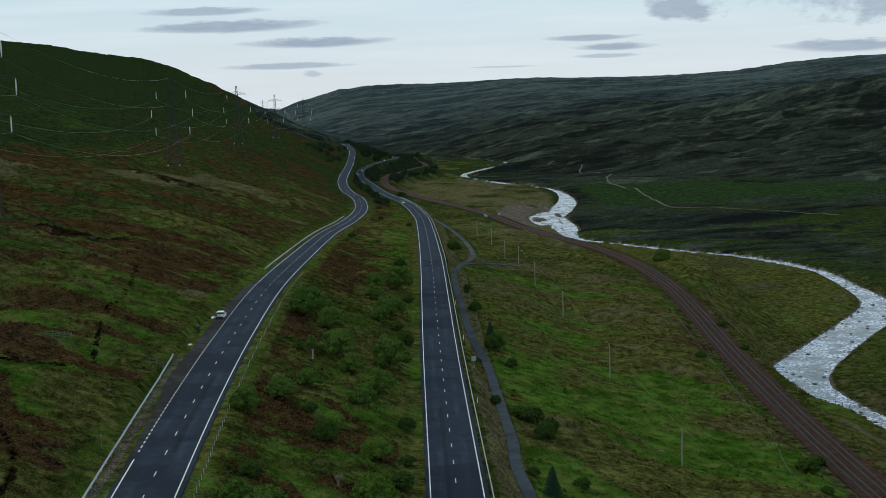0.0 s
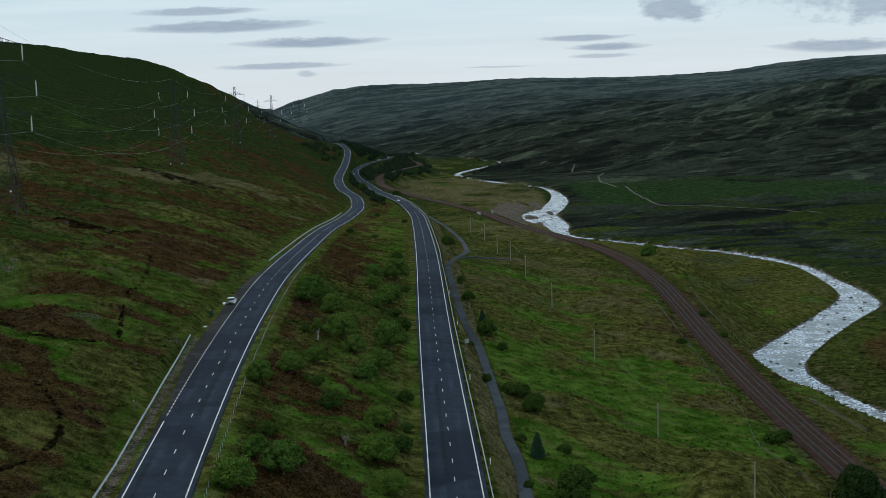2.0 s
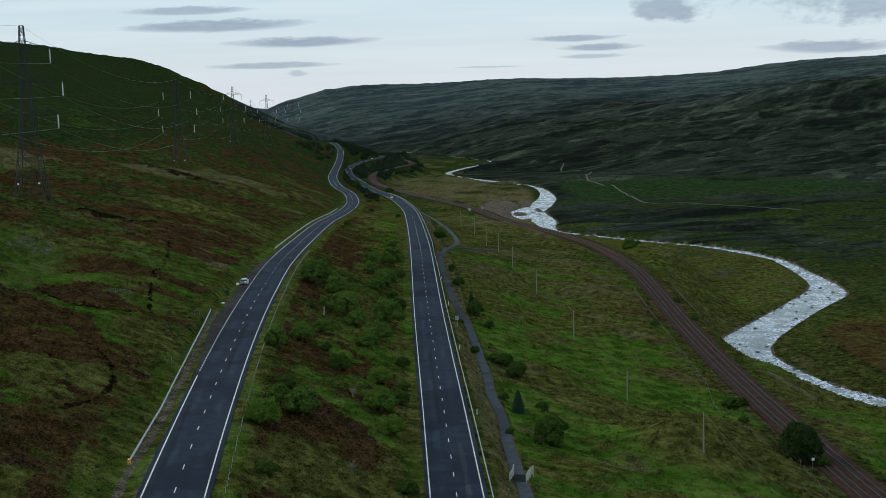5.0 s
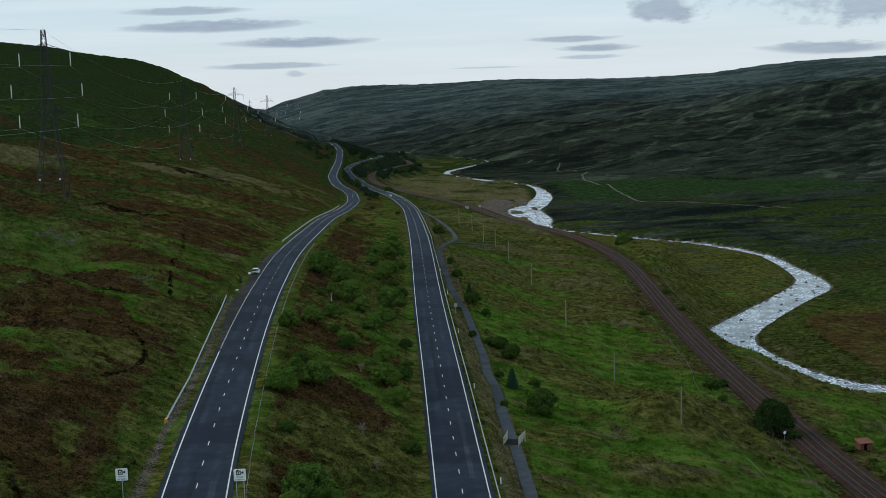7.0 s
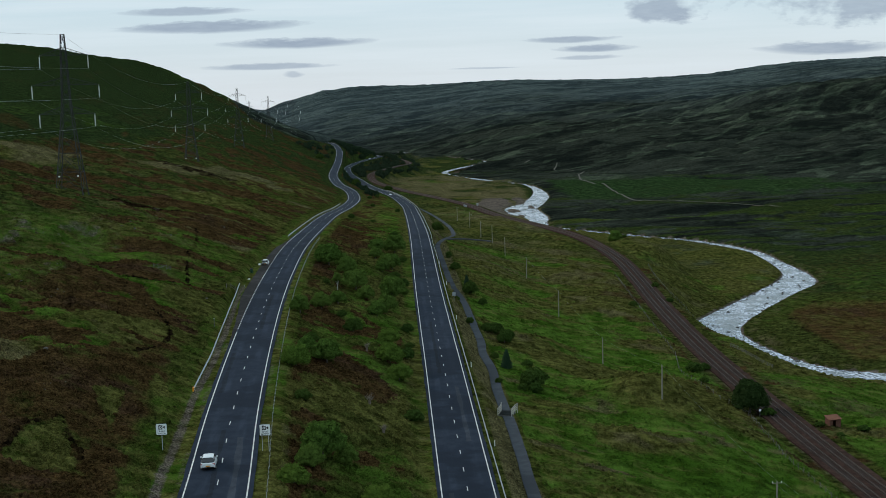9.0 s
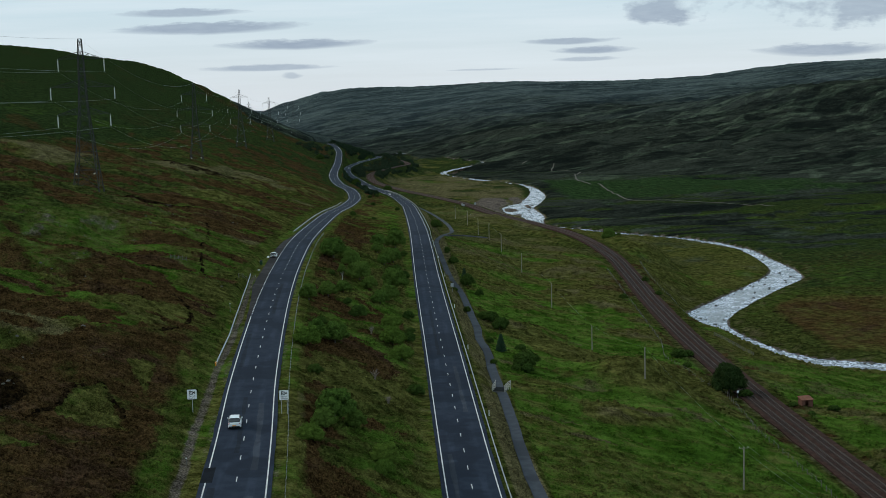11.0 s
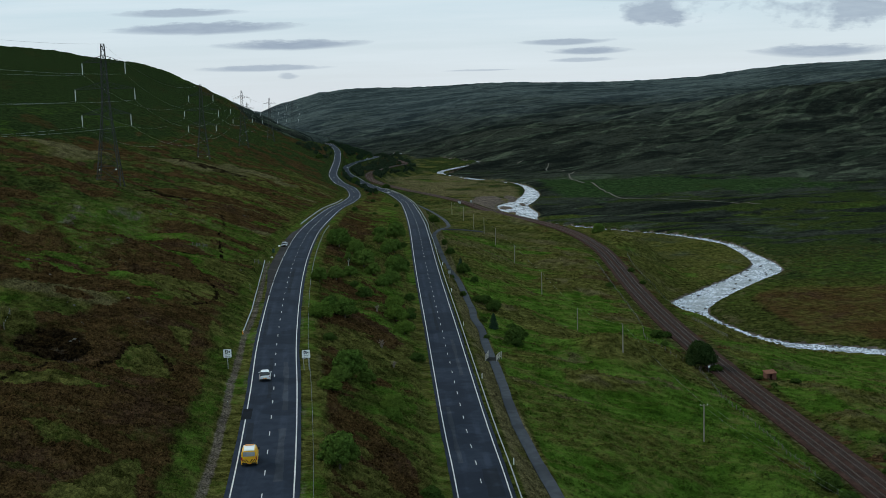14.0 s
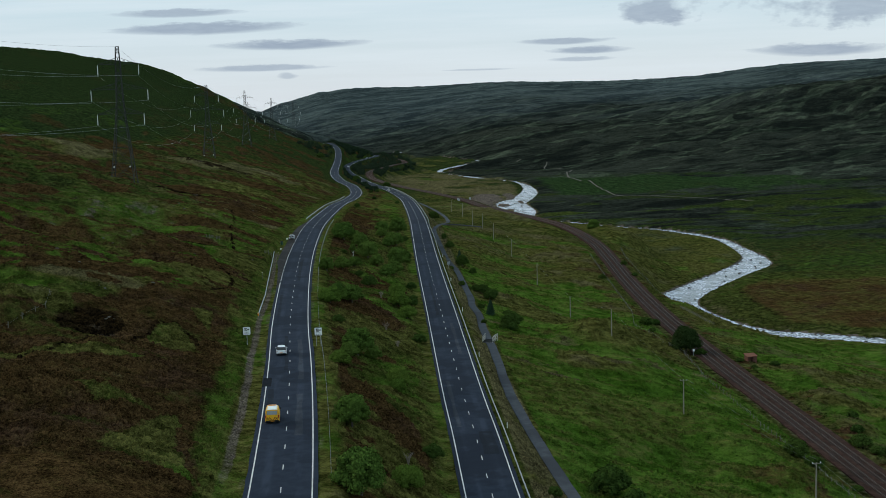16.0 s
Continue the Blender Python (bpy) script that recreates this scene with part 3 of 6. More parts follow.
# ---- ground ----
def build_ground():
    ys = [-190.0]
    while ys[-1] < 4980:
        d = max(ys[-1] + 140, 0)
        ys.append(ys[-1] + (4.0 if ys[-1] < -8 else min(14.0, 0.42 * (max(d, 130) / 130) ** 1.6)))
    ys = np.array(ys)
    inner = np.linspace(-1, 1, 641)
    wing = 1 + np.linspace(0, 1, 28)[1:] ** 1.8 * 1.0
    s = np.concatenate([-wing[::-1], inner, wing])
    half = 0.40 * np.maximum(ys + 150, 130) + 22
    outer = np.maximum(half * 1.1, np.interp(ys, [-190, 1000, 5000], [420, 1100, 2650]))
    a = np.abs(s)[None, :]
    x = 19 + np.sign(s)[None, :] * np.where(a <= 1, a * half[:, None], half[:, None] + (a - 1) * (outer - half)[:, None])
    y = np.repeat(ys[:, None], len(s), 1)
    z = height(x, y)
    global GRID_Y, GRID_HALF, GRID_Z
    GRID_Y, GRID_HALF, GRID_Z = ys, half, z
    rows, cols = x.shape
    me = bpy.data.meshes.new("ground")
    me.vertices.add(rows * cols)
    me.vertices.foreach_set("co", np.stack([x, y, z], -1).astype(np.float32).ravel())
    i = (np.arange(rows - 1)[:, None] * cols + np.arange(cols - 1)[None, :]).ravel()
    quads = np.stack([i, i + 1, i + cols + 1, i + cols], 1).astype(np.int32)
    me.loops.add(quads.size)
    me.loops.foreach_set("vertex_index", quads.ravel())
    me.polygons.add(len(quads))
    me.polygons.foreach_set("loop_start", np.arange(0, quads.size, 4, dtype=np.int32))
    me.polygons.foreach_set("use_smooth", np.ones(len(quads), bool))
    me.update()
    me.validate()
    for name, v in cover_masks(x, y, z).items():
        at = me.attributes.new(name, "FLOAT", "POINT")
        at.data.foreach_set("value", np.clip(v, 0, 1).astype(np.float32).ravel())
    me.materials.append(GROUND)
    return tagged(new("ground", me), "rough moorland ground of heather, grass and wet meadow", "ground", kind="structure")


DITCHES = [smooth_line(p, 1.0) for p in (
    [(-60, 316, 0), (-53.5, 295, 0), (-48, 267, 0), (-45, 242, 0), (-41.3, 222, 0), (-38.8, 212, 0)],
    [(-44.2, 178.5, 0), (-40.2, 172, 0), (-34.3, 162, 0), (-31.1, 156, 0), (-29.7, 149, 0), (-29.9, 140, 0), (-31.6, 132, 0)],
    [(-23.5, 73, 0), (-27, 80, 0), (-30.2, 87.5, 0), (-31.4, 78, 0), (-32.2, 68, 0), (-35.5, 59, 0), (-38.7, 50, 0), (-43, 43, 0), (-48, 36, 0)])]


def near_line(x, y, line, reach):
    best = np.full(x.shape, 1e9)
    win = (x > line[:, 0].min() - reach) & (x < line[:, 0].max() + reach) & (y > line[:, 1].min() - reach) & (y < line[:, 1].max() + reach)
    if win.any():
        px, py = x[win], y[win]
        d = np.full(px.shape, 1e9)
        for q in line:
            d = np.minimum(d, np.hypot(px - q[0], py - q[1]))
        best[win] = d
    return best


def cover_masks(x, y, z):
    """Where lush, olive and dry grass, heather, peat, far moor, shingle and the painted far haze lie, each from 0 to 1.
    """
    l, w, t = across(UPPER, y), across(LOWER, y), across(RAIL, y)
    d = l - x
    n1, n2, n3 = bumps(x, y, 40, 51, 4), bumps(x, y, 12, 57, 4), bumps(x, y, 4, 58, 2)
    near = y < 1960
    knoll = bumps(x + 0.45 * y, (y - 0.2 * x) * 1.25, 34, 3)
    swell_r = bumps(x + 0.3 * y, y, 22, 11)
    toe = np.interp(x, TOE_X, TOE_Y)
    # heath above the upper road
    heath = ease(8.5, 13, d + 2 * n2)
    # step faces turned to the camera get dark heather that stands in for their shade
    scarp_shade = terraces(x, y + 1.6) - terraces(x, y - 1.6)
    patch = 0.26 * bumps(x * 0.7 + 0.3 * y, y * 1.3 - 0.3 * x, 15, 52, 5) + 0.26 * bumps(x, y * 1.4, 60, 54, 5) - 0.14 * knoll + 0.18 * n3 + 1.7 * scarp_shade
    # one broad bed of heather low on the slope, cut by wedges of grass
    slab = ease(2.0, -2.0, y - np.interp(x, [-90, -60, -47, -42, -33, -24, -10], [62, 70, 84, 108, 134, 150, 196]) + 5 * n2 + 4 * n3) * ease(95, 70, d)
    gaps = np.zeros(x.shape)
    for corners in (((-30, 87), (-20.5, 67.5), (-31.5, 68)), ((-30, 24.5), (-20, 22.5), (-26, 18.5)), ((-36, 52.5), (-27.5, 49.5), (-60, 34)), ((-17, 24), (-24, 6), (-12, 2)), ((-26, 122), (-20, 112), (-24, 108)),
                    ((-48, 82), (-44, 74), (-75, 60)), ((-30, 104), (-25, 92), (-27, 106)), ((-46, 20), (-60, 34), (-58, 4))):
        inside = np.full(x.shape, 1e9)
        for (ax, ay), (bx, by), (ox, oy) in zip(corners, corners[1:] + corners[:1], corners[2:] + corners[:2]):
            k = (bx - ax) * (oy - ay) - (by - ay) * (ox - ax)
            inside = np.minimum(inside, ((bx - ax) * (y - ay) - (by - ay) * (x - ax)) * np.sign(k) / math.hypot(bx - ax, by - ay))
        gaps = np.maximum(gaps, ease(-0.9, 0.7, inside + 1.6 * n2 + 0.8 * n3))
    heather = heath * np.maximum(ease(-0.10, 0.10, patch - 0.02 - 0.04 * ease(200, 300, y)), slab * (1 - gaps) * np.clip(0.74 + 0.55 * n2 + 0.25 * n3, 0, 1))
    heather = heather * (1 - slab * gaps)
    lush_gap = slab * gaps * (0.5 + 0.5 * n2)
    open_green = heath * ease(-8, 6, y - np.interp(x, [-90, -47, -33, -20], [70, 86, 140, 200])) * ease(330, 250, y) * ease(12, 20, d) * ease(95, 75, d)
    heather = heather * (1 - 0.35 * open_green * ease(0.35, -0.05, n1 + 0.4 * n2))
    tan = ease(30, 12, np.abs(d - np.interp(y, [360, 400, 520, 560, 720], [135, 124, 108, 74, 46])) + 8 * n2) * ease(330, 390, y) * ease(760, 640, y) * ease(-0.35, 0.15, n1 + 0.3 * knoll)
    stony = ease(34, 46, d) * ease(84, 64, d) * ease(150, 185, y) * ease(285, 245, y) * ease(-0.15, 0.3, n2 + n1)
    dry = heath * np.maximum.reduce([ease(0.22, 0.5, 0.7 * bumps(x, y * 1.3, 26, 63, 4) + 0.5 * knoll) * 0.6, tan * (0.62 + 0.3 * n2), stony * 0.38])
    heather = heather * (1 - 0.8 * tan) * (1 - 0.7 * stony)
    olive = heath * ease(-0.1, 0.4, knoll + 0.5 * n2) * 0.7
    lush = heath * (1 - 0.4 * ease(110, 220, d)) * ease(0.0, 0.35, bumps(x * 0.7 + y * 0.3, y * 0.6, 60, 61, 4) - 0.3 * n2) * (0.45 + 0.3 * ease(90, 200, d))
    lush = np.maximum.reduce([lush, lush_gap, open_green * (0.52 + 0.4 * n2 + 0.4 * n1)])
    olive = np.maximum(olive, slab * gaps * (0.6 - 0.4 * n2))
    strip = ease(7.2, 8, d) * ease(12, 9.6, d + 2.5 * n2 + n3) * near * ease(0.6, 0.0, n1)
    lush = lush * (1 - 0.55 * ease(420, 640, y))
    strip = strip * (1 - 0.75 * ease(420, 600, y))
    lush, olive, heather = np.maximum(lush, strip * 0.5), np.maximum(olive, strip * (0.45 + 0.4 * n2)), heather * (1 - 0.7 * strip)
    # green upper slope with dark heather bands along the contours
    upland = heath * (1 - tan) * ease(105, 150, d + 18 * n1 + 10 * n2)
    upland = np.maximum(upland, heath * (1 - tan) * 0.5 * ease(35, 60, d) * ease(160, 260, y))
    bands = bumps(x + 0.16 * y, y * 0.2, 30, 152, 4) + 0.35 * bumps(x, y * 0.5, 14, 153, 3)
    heather = heather * (1 - ease(0.5, 1.0, upland)) + ease(0.5, 1.0, upland) * ease(0.12, 0.40, bands) * 0.46
    lush, dry, olive = np.maximum(lush * (1 - 0.8 * upland), upland * ease(0.10, -0.25, bands) * 0.40 * ease(330, 170, d)), dry * (1 - 0.95 * upland), olive * (1 - 0.9 * upland)
    # between the roads
    median = ease(6.4, 8, x - l) * ease(6, 8, w - x) * near
    f = (x - l) / np.maximum(w - l, 1)
    lush = np.maximum(lush, median * ease(0.15, 0.65, f + 0.35 * n1) * (0.54 + 0.5 * n2))
    olive = np.maximum(olive, median * 0.7 * ease(-0.1, 0.4, n2 - n1 + 0.2))
    brown = ease(0.02, 0.16, 0.55 * bumps(x * 1.2 + 0.5 * y, y * 0.8, 20, 66, 5) + 0.40 * (0.50 - f) + 0.25 * n3)
    heather = np.maximum(heather, median * np.maximum(brown * 0.8, 0.10 + 0.3 * n2))
    dry = np.maximum(dry, median * ease(0.3, 0.5, bumps(x, y, 9, 68, 3)) * ease(0.5, 0.2, f) * 0.6)
    # verges
    verge = np.maximum(ease(9, 7.5, np.abs(x - l)), ease(9.5, 8.0, w - x + n3) * ease(-1, 1, w - x)) * near
    lush, olive, heather = np.maximum(lush, verge * (0.6 + 0.4 * n2) * (1 - 0.6 * ease(330, 520, y))), np.maximum(olive, verge * (0.5 - 0.5 * n2)), heather * (1 - 0.8 * verge)
    dry = np.maximum(dry, verge * (0.10 + 0.4 * n3))
    bank = ease(5.4, 6.2, x - w) * ease(12, 10.5, x - w + n2) * near
    dry, olive = np.maximum(dry, bank * ease(-0.5, 0.3, n2 + 0.25) * 0.85), np.maximum(olive, bank * 0.8)
    heather = np.maximum(heather, bank * ease(8.5, 10, x - w) * ease(0.2, 0.4, n3 + n2) * 0.4)
    # meadow down to the railway
    meadow = ease(11, 13, x - w) * ease(-4, -8, x - t) * near
    wet = ease(0.42, -0.02, swell_r * 0.55 + 0.75 * bumps(x * 0.8 + 0.3 * y, y * 0.8, 55, 64, 5))
    lush = np.maximum(lush, meadow * wet * ease(500, 400, y + 40 * n1))
    lush = np.maximum(lush, meadow * 0.6 * ease(-0.2, 0.3, n1 + 0.5 * n2) * (y > 330))
    olive = np.maximum(olive, meadow * (1 - wet) * 0.8)
    bank_line = np.interp(x, [30, 40, 58, 73, 93], [128, 132, 146, 158, 171]) + 2.5 * n2
    ridge_tan = meadow * ease(3.2, 0.8, np.abs(y - bank_line)) * ease(-0.5, 0.1, n2 + 0.3 * n3)
    below = meadow * ease(0, -8, y - bank_line)
    lush = np.maximum(lush, below * (0.85 + 0.3 * n1))
    olive = olive * (1 - 0.7 * below)
    tussock = ease(1.1, 0.6, np.hypot((x - 45.5) / 6, (y - 124.5) / 1.8) + 0.4 * n3)
    crest = hummocks(x, y) + 0.25 * n2
    lush = lush * (1 - 0.75 * meadow * ease(0.08, 0.4, crest) * (1 - 0.55 * below))
    olive = np.maximum(olive, meadow * ease(0.0, 0.3, crest) * (0.75 - 0.3 * below))
    mound = meadow * np.exp(-((x - 64) / 12) ** 2 - ((y - 179) / 14) ** 2)
    olive, lush = np.maximum(olive, mound * 0.9), lush * (1 - 0.6 * mound)
    rim = ease(44, 14, t - x + 8 * n1) * meadow * ease(-0.2, 0.3, swell_r + 0.4 * n2)
    heather = np.maximum(heather, rim * ease(0.0, 0.3, n2 + n3 * 0.5) * 0.5)
    dry = np.maximum(dry, np.maximum(rim * ease(0.1, 0.5, n2) * 0.5, meadow * ease(340, 450, y + 40 * n1) * (0.36 + 0.4 * n1 + 0.35 * n2)))
    dry = np.maximum.reduce([dry * (1 - 0.6 * below), meadow * ease(0.40, 0.6, bumps(x * 0.6 + y * 0.2, y * 1.6, 18, 69, 4)) * 0.55 * (1 - 0.5 * below), ridge_tan * 0.6, tussock * 0.8, meadow * ease(0.25, 0.6, crest + 0.3 * n3) * (0.5 - 0.25 * below), mound * ease(0.0, 0.4, n2) * 0.5])
    heather = np.maximum(heather, meadow * ease(900, 1050, y) * (0.55 + 0.5 * n2))
    # haze over the distant valley floor, painted as duller, bluer ground cover
    floor_haze = near * ease(560, 980, y)
    upland = np.maximum(upland, floor_haze * 0.85)
    lush, olive, dry, heather = lush * (1 - 0.25 * floor_haze), olive * (1 - 0.7 * floor_haze), dry * (1 - 0.6 * floor_haze), heather * (1 - 0.35 * floor_haze * (d > 0))
    # railway to river, and the meadow within the river's bend
    low = ease(5, 9, x - t) * near
    reach = river_reach(x, y)
    inner = low * (x < np.interp(y, [0, 288, 330, 400, 470, 520, 640, 700, 760, 800, 860, 900, 960, 1040, 1110, 1180, 1238, 1311, 1390, 1480, 1600, 1700, 1800, 1950],
                                 [400, 178, 128, 124, 175, 195, 190, 150, 100, 90, 82, 76, 88, 104, 111, 109, 95, 63, 36, 27, 58, 88, 62, 8]))
    lush = np.maximum(lush, inner * np.maximum(ease(0.25, -0.4, n1 + 0.5 * n2) * 0.62 * ease(560, 480, y), ease(310, 240, y) * (0.66 + 0.35 * n1)))
    olive = np.maximum(olive, inner * (0.56 + 0.45 * n2) * (0.3 + 0.7 * ease(250, 330, y)) * (1 - 0.6 * ease(700, 1000, y)))
    olive = np.maximum(olive, inner * ease(0.0, 0.35, hummocks(x, y) + 0.2 * n2) * 0.7)
    dry = np.maximum(dry, inner * ease(0.3, 0.6, hummocks(x, y) + 0.3 * n2) * 0.4)
    loop_field = ease(10, 22, x - t) * ease(112, 96, x) * ease(760, 820, y + 20 * n1) * ease(1420, 1340, y)
    dry = np.maximum(dry, np.maximum(loop_field * (0.56 + 0.6 * n1 + 0.45 * n2), inner * ease(0.1, 0.5, n2 + 0.3 * n1) * 0.4))
    lush = np.maximum(lush, loop_field * ease(-0.1, 0.3, bumps(x * 0.5, y, 45, 161, 4)) * 0.5)
    for hx, hy in ((119, 182), (113, 150), (124, 163), (112, 128), (128, 140)):
        dry = np.maximum(dry, inner * ease(8, 3, np.hypot(x - hx, y - hy - 1) + 3 * n2) * 0.42)
    knoll_top = inner * ease(1.0, 0.4, np.hypot((x - 125) / 17, (y - 535) / 26) + 0.2 * n2)
    dry, olive, hill_free = np.maximum(dry, knoll_top * 0.4), np.maximum(olive, knoll_top * 0.8), 1 - knoll_top
    # east of the river
    east = low * (1 - inner) * ease(0, 3, reach)
    # last term paints shade: swell sides facing the camera take darker cover
    patch_e = 0.4 * bumps(x * 0.35, y * 0.7 + 0.1 * x, 60, 83, 6) + 0.3 * bumps(x * 0.4, y, 26, 88, 4) + 2.0 * (swells(x, y + 4) - swells(x, y - 4))
    isle = ease(190, 170, np.abs(x - 330)) * ease(446, 424, y + 6 * n2 + 0.08 * (x - 170)) * ease(285, 300, y) * ease(9, 16, reach + 3 * n2) * ease(150, 160, x)
    heather = np.maximum(heather, east * np.maximum(ease(0.0, 0.16, patch_e) * 0.30, isle * (0.52 + 0.3 * n2)))
    olive = np.maximum(olive, east * (0.12 + 0.4 * bumps(x * 0.4, y, 50, 84, 4)))
    upland = np.maximum(upland, east * (1 - 0.7 * isle) * 0.85 * (0.25 + 0.75 * ease(440, 470, y)))
    lush = np.maximum(lush, east * ease(0.05, 0.35, bumps(x * 0.4, y * 0.8, 70, 86, 4)) * 0.34)
    field = ease(120, 150, x) * ease(470, 360, x + 40 * n1) * ease(950, 1010, y + 60 * n1 + 25 * n2) * ease(1300, 1230, y + 60 * n1 + 0.3 * (x - 160)) * (0.85 + 0.5 * patch_e)
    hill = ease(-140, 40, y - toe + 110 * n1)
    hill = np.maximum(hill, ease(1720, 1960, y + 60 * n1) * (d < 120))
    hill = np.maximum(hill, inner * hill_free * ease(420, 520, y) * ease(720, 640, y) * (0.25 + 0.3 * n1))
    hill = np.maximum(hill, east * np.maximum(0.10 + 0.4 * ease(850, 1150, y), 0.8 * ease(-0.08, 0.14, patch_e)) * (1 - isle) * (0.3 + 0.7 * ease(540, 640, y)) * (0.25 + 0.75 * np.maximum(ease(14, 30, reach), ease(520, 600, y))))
    olive, dry = np.maximum(olive, isle * 0.7), np.maximum(dry, isle * (0.12 + 0.2 * n3))
    lush = np.maximum(lush, east * ease(440, 456, y + 6 * n2) * ease(560, 520, y) * ease(185, 205, x) * 0.34)
    rim_dark = 4 * isle * (1 - isle) * ease(150, 156, x + 4 * n2)
    dry = np.maximum(dry, east * ease(14, 5, reach + 4 * n2) * (0.30 + 0.3 * n3) * (y < 600))
    u, v = 0.6 * x + 0.8 * y, 0.8 * x - 0.6 * y
    streak_shade = bumps(u / 2.6, v, 18, 85, 4) + 0.6 * bumps(x * 0.8, y * 0.7, 110, 87, 5)
    # shade of the furrows painted in: their beds and camera-facing sides turn dark
    streak_shade = 0.6 * streak_shade + 2.4 * (gullies(x, y + 14) - gullies(x, y - 14)) + 0.4 * (0.28 - gullies(x, y))
    moor = np.maximum((0.12 + 0.88 * ease(-0.26, 0.26, streak_shade)) * ease(3900, 2500, y), east * ease(0.0, 0.2, patch_e))
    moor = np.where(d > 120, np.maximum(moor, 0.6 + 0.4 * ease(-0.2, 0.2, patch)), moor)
    # haze tint of the far hills, growing with distance
    far_haze = ease(1900, 3400, y + 420 * bumps(x, y * 0.5, 220, 89, 4) - 0.3 * x)
    edge = ease(3.2, 1.2, np.abs(reach - 2.5) + 0.8 * n3) * ease(-0.1, 0.25, n2)
    rail_side = ease(13, 8, np.abs(x - t - 0.5)) * ease(-0.2, 0.2, n2) * (y < 1300)
    dry, heather = np.maximum(dry, rail_side * 0.35), np.maximum(heather, rail_side * ease(0.1, 0.35, n3) * 0.7)
    peat = edge * 0.22 * (y < 1000)
    # ditches are only dark lines in the colour; the ground has no cut there
    for line in DITCHES:
        peat = np.maximum(peat, ease(0.75, 0.25, near_line(x, y, line, 4) + 0.25 * n3) * np.clip(0.66 + 0.2 * n2, 0, 1))
    scar = np.zeros(x.shape)
    for gx, gy, ga, gb in ((-40, 71, 5.5, 7), (-74, 330, 14, 9), (-60, 205, 6, 5), (-60, 420, 16, 11), (-106, 560, 25, 12), (-44, 200, 5, 5)):
        scar = np.maximum(scar, ease(1.1, 0.8, np.hypot((x - gx) / ga, (y - gy) / gb) + 0.5 * n2 + 0.3 * n3))
    peat = np.maximum.reduce([peat, scar * heath * 0.6, rim_dark * 0.45 * ease(-0.3, 0.2, n2 + n3)])
    bare = ease(1.1, 0.7, np.hypot((x + 38) / 4.6, (y - 67.5) / 2.6) + 0.5 * n2 + 0.4 * n3)
    gravel = np.maximum(ease(1.6, 0.0, reach + 0.8 * n3), shoal(x, y))
    bar = ease(1.1, 0.8, np.hypot((x - 68) / 17, (y - 930) / 105) + 0.2 * n2) * ease(0, 4, reach)
    gravel = np.maximum.reduce([gravel, bar * 0.75, ease(5.4, 4.4, np.abs(x - t)) * 0.35 * (y < 1400), ease(1.0, 0.4, np.abs(d - np.interp(y, [60, 119, 146, 178, 212, 233], [7.0, 6.4, 5.8, 6.1, 6.9, 7.6]) - 0.4 * n2)) * ease(-10, 20, y) * ease(240, 225, y) * 0.55,
                                scar * heath * ease(0.25, 0.45, n3 + 0.5 * n2) * 0.6, stony * ease(0.2, 0.5, n3) * 0.4, bare * (0.36 + 0.5 * n3)])
    gravel = np.maximum(gravel, 0.34 * ease(5.6, 4.9, np.abs(x - l)) * near * ease(-0.2, 0.2, n2))
    return {"lush": lush, "olive": olive, "dry": dry, "heather": heather, "hill": hill, "moor": moor, "far_haze": far_haze * 0.8, "field": field * 0.75, "upland": upland, "peat": peat, "gravel": gravel}


ground = build_ground()


def grid_z(x, y):
    """Height of the ground mesh under many places."""
    r = np.clip(np.searchsorted(GRID_Y, y) - 1, 0, len(GRID_Y) - 2)
    out = []
    for k in (0, 1):
        c = (x - 19) / GRID_HALF[r + k]
        f = np.clip((c + 1) / 2, 0, 1) * 640
        i = np.clip(f.astype(int), 0, 639)
        q = f - i
        row = GRID_Z[r + k]
        n = np.arange(len(x))
        out.append(row[n, 27 + i] * (1 - q) + row[n, 28 + i] * q)
    t = (y - GRID_Y[r]) / (GRID_Y[r + 1] - GRID_Y[r])
    return out[0] * (1 - t) + out[1] * t


def ground_z(x, y):
    return float(grid_z(np.array([x]), np.array([y]))[0])


# ---- roads, path, railway, river ----
def road(name, line, label):
    ob = ribbon(name, line, -4.3, 4.3, 0.0, ASPHALT, 0.3, 0.14)
    tagged(ob, label, "road", kind="structure")
    for side in (-3.65, 3.65):
        stretches = ((-200, 170), (320, 2000)) if name == "road_upper" and side < 0 else ((-200, 2000),)
        for y0, y1 in stretches:
            e = ribbon("edge_line", clip(line, y0, y1), side - 0.085, side + 0.085, 0.012, PAINT, 0.0)
            e.parent = ob
    return ob


def dashes(owner, line, module, mark, offset, y0, y1, wide=0.12):
    s = np.concatenate([[0], np.cumsum(np.hypot(*np.diff(line[:, :2], axis=0).T))])
    n = normals(line)
    start = np.interp(y0, line[:, 1], s)
    stop = np.interp(y1, line[:, 1], s)
    bm = bmesh.new()
    box(bm, -wide / 2, wide / 2, 0, mark, -0.02, 0.014)
    me = bpy.data.meshes.new("lane_mark")
    bm.to_mesh(me)
    bm.free()
    me.materials.append(PAINT)
    d = start
    while d < stop - mark:
        p = [np.interp(d, s, line[:, k]) for k in range(3)]
        q = [np.interp(d + mark, s, line[:, k]) for k in range(3)]
        turn = math.atan2(q[1] - p[1], q[0] - p[0]) - math.pi / 2
        o = new("lane_mark", me)
        o.parent = owner
        o.matrix_basis = pose(p[0] + math.cos(turn) * offset, p[1] + math.sin(turn) * offset, p[2], 0, 0, math.degrees(turn))
        d += module


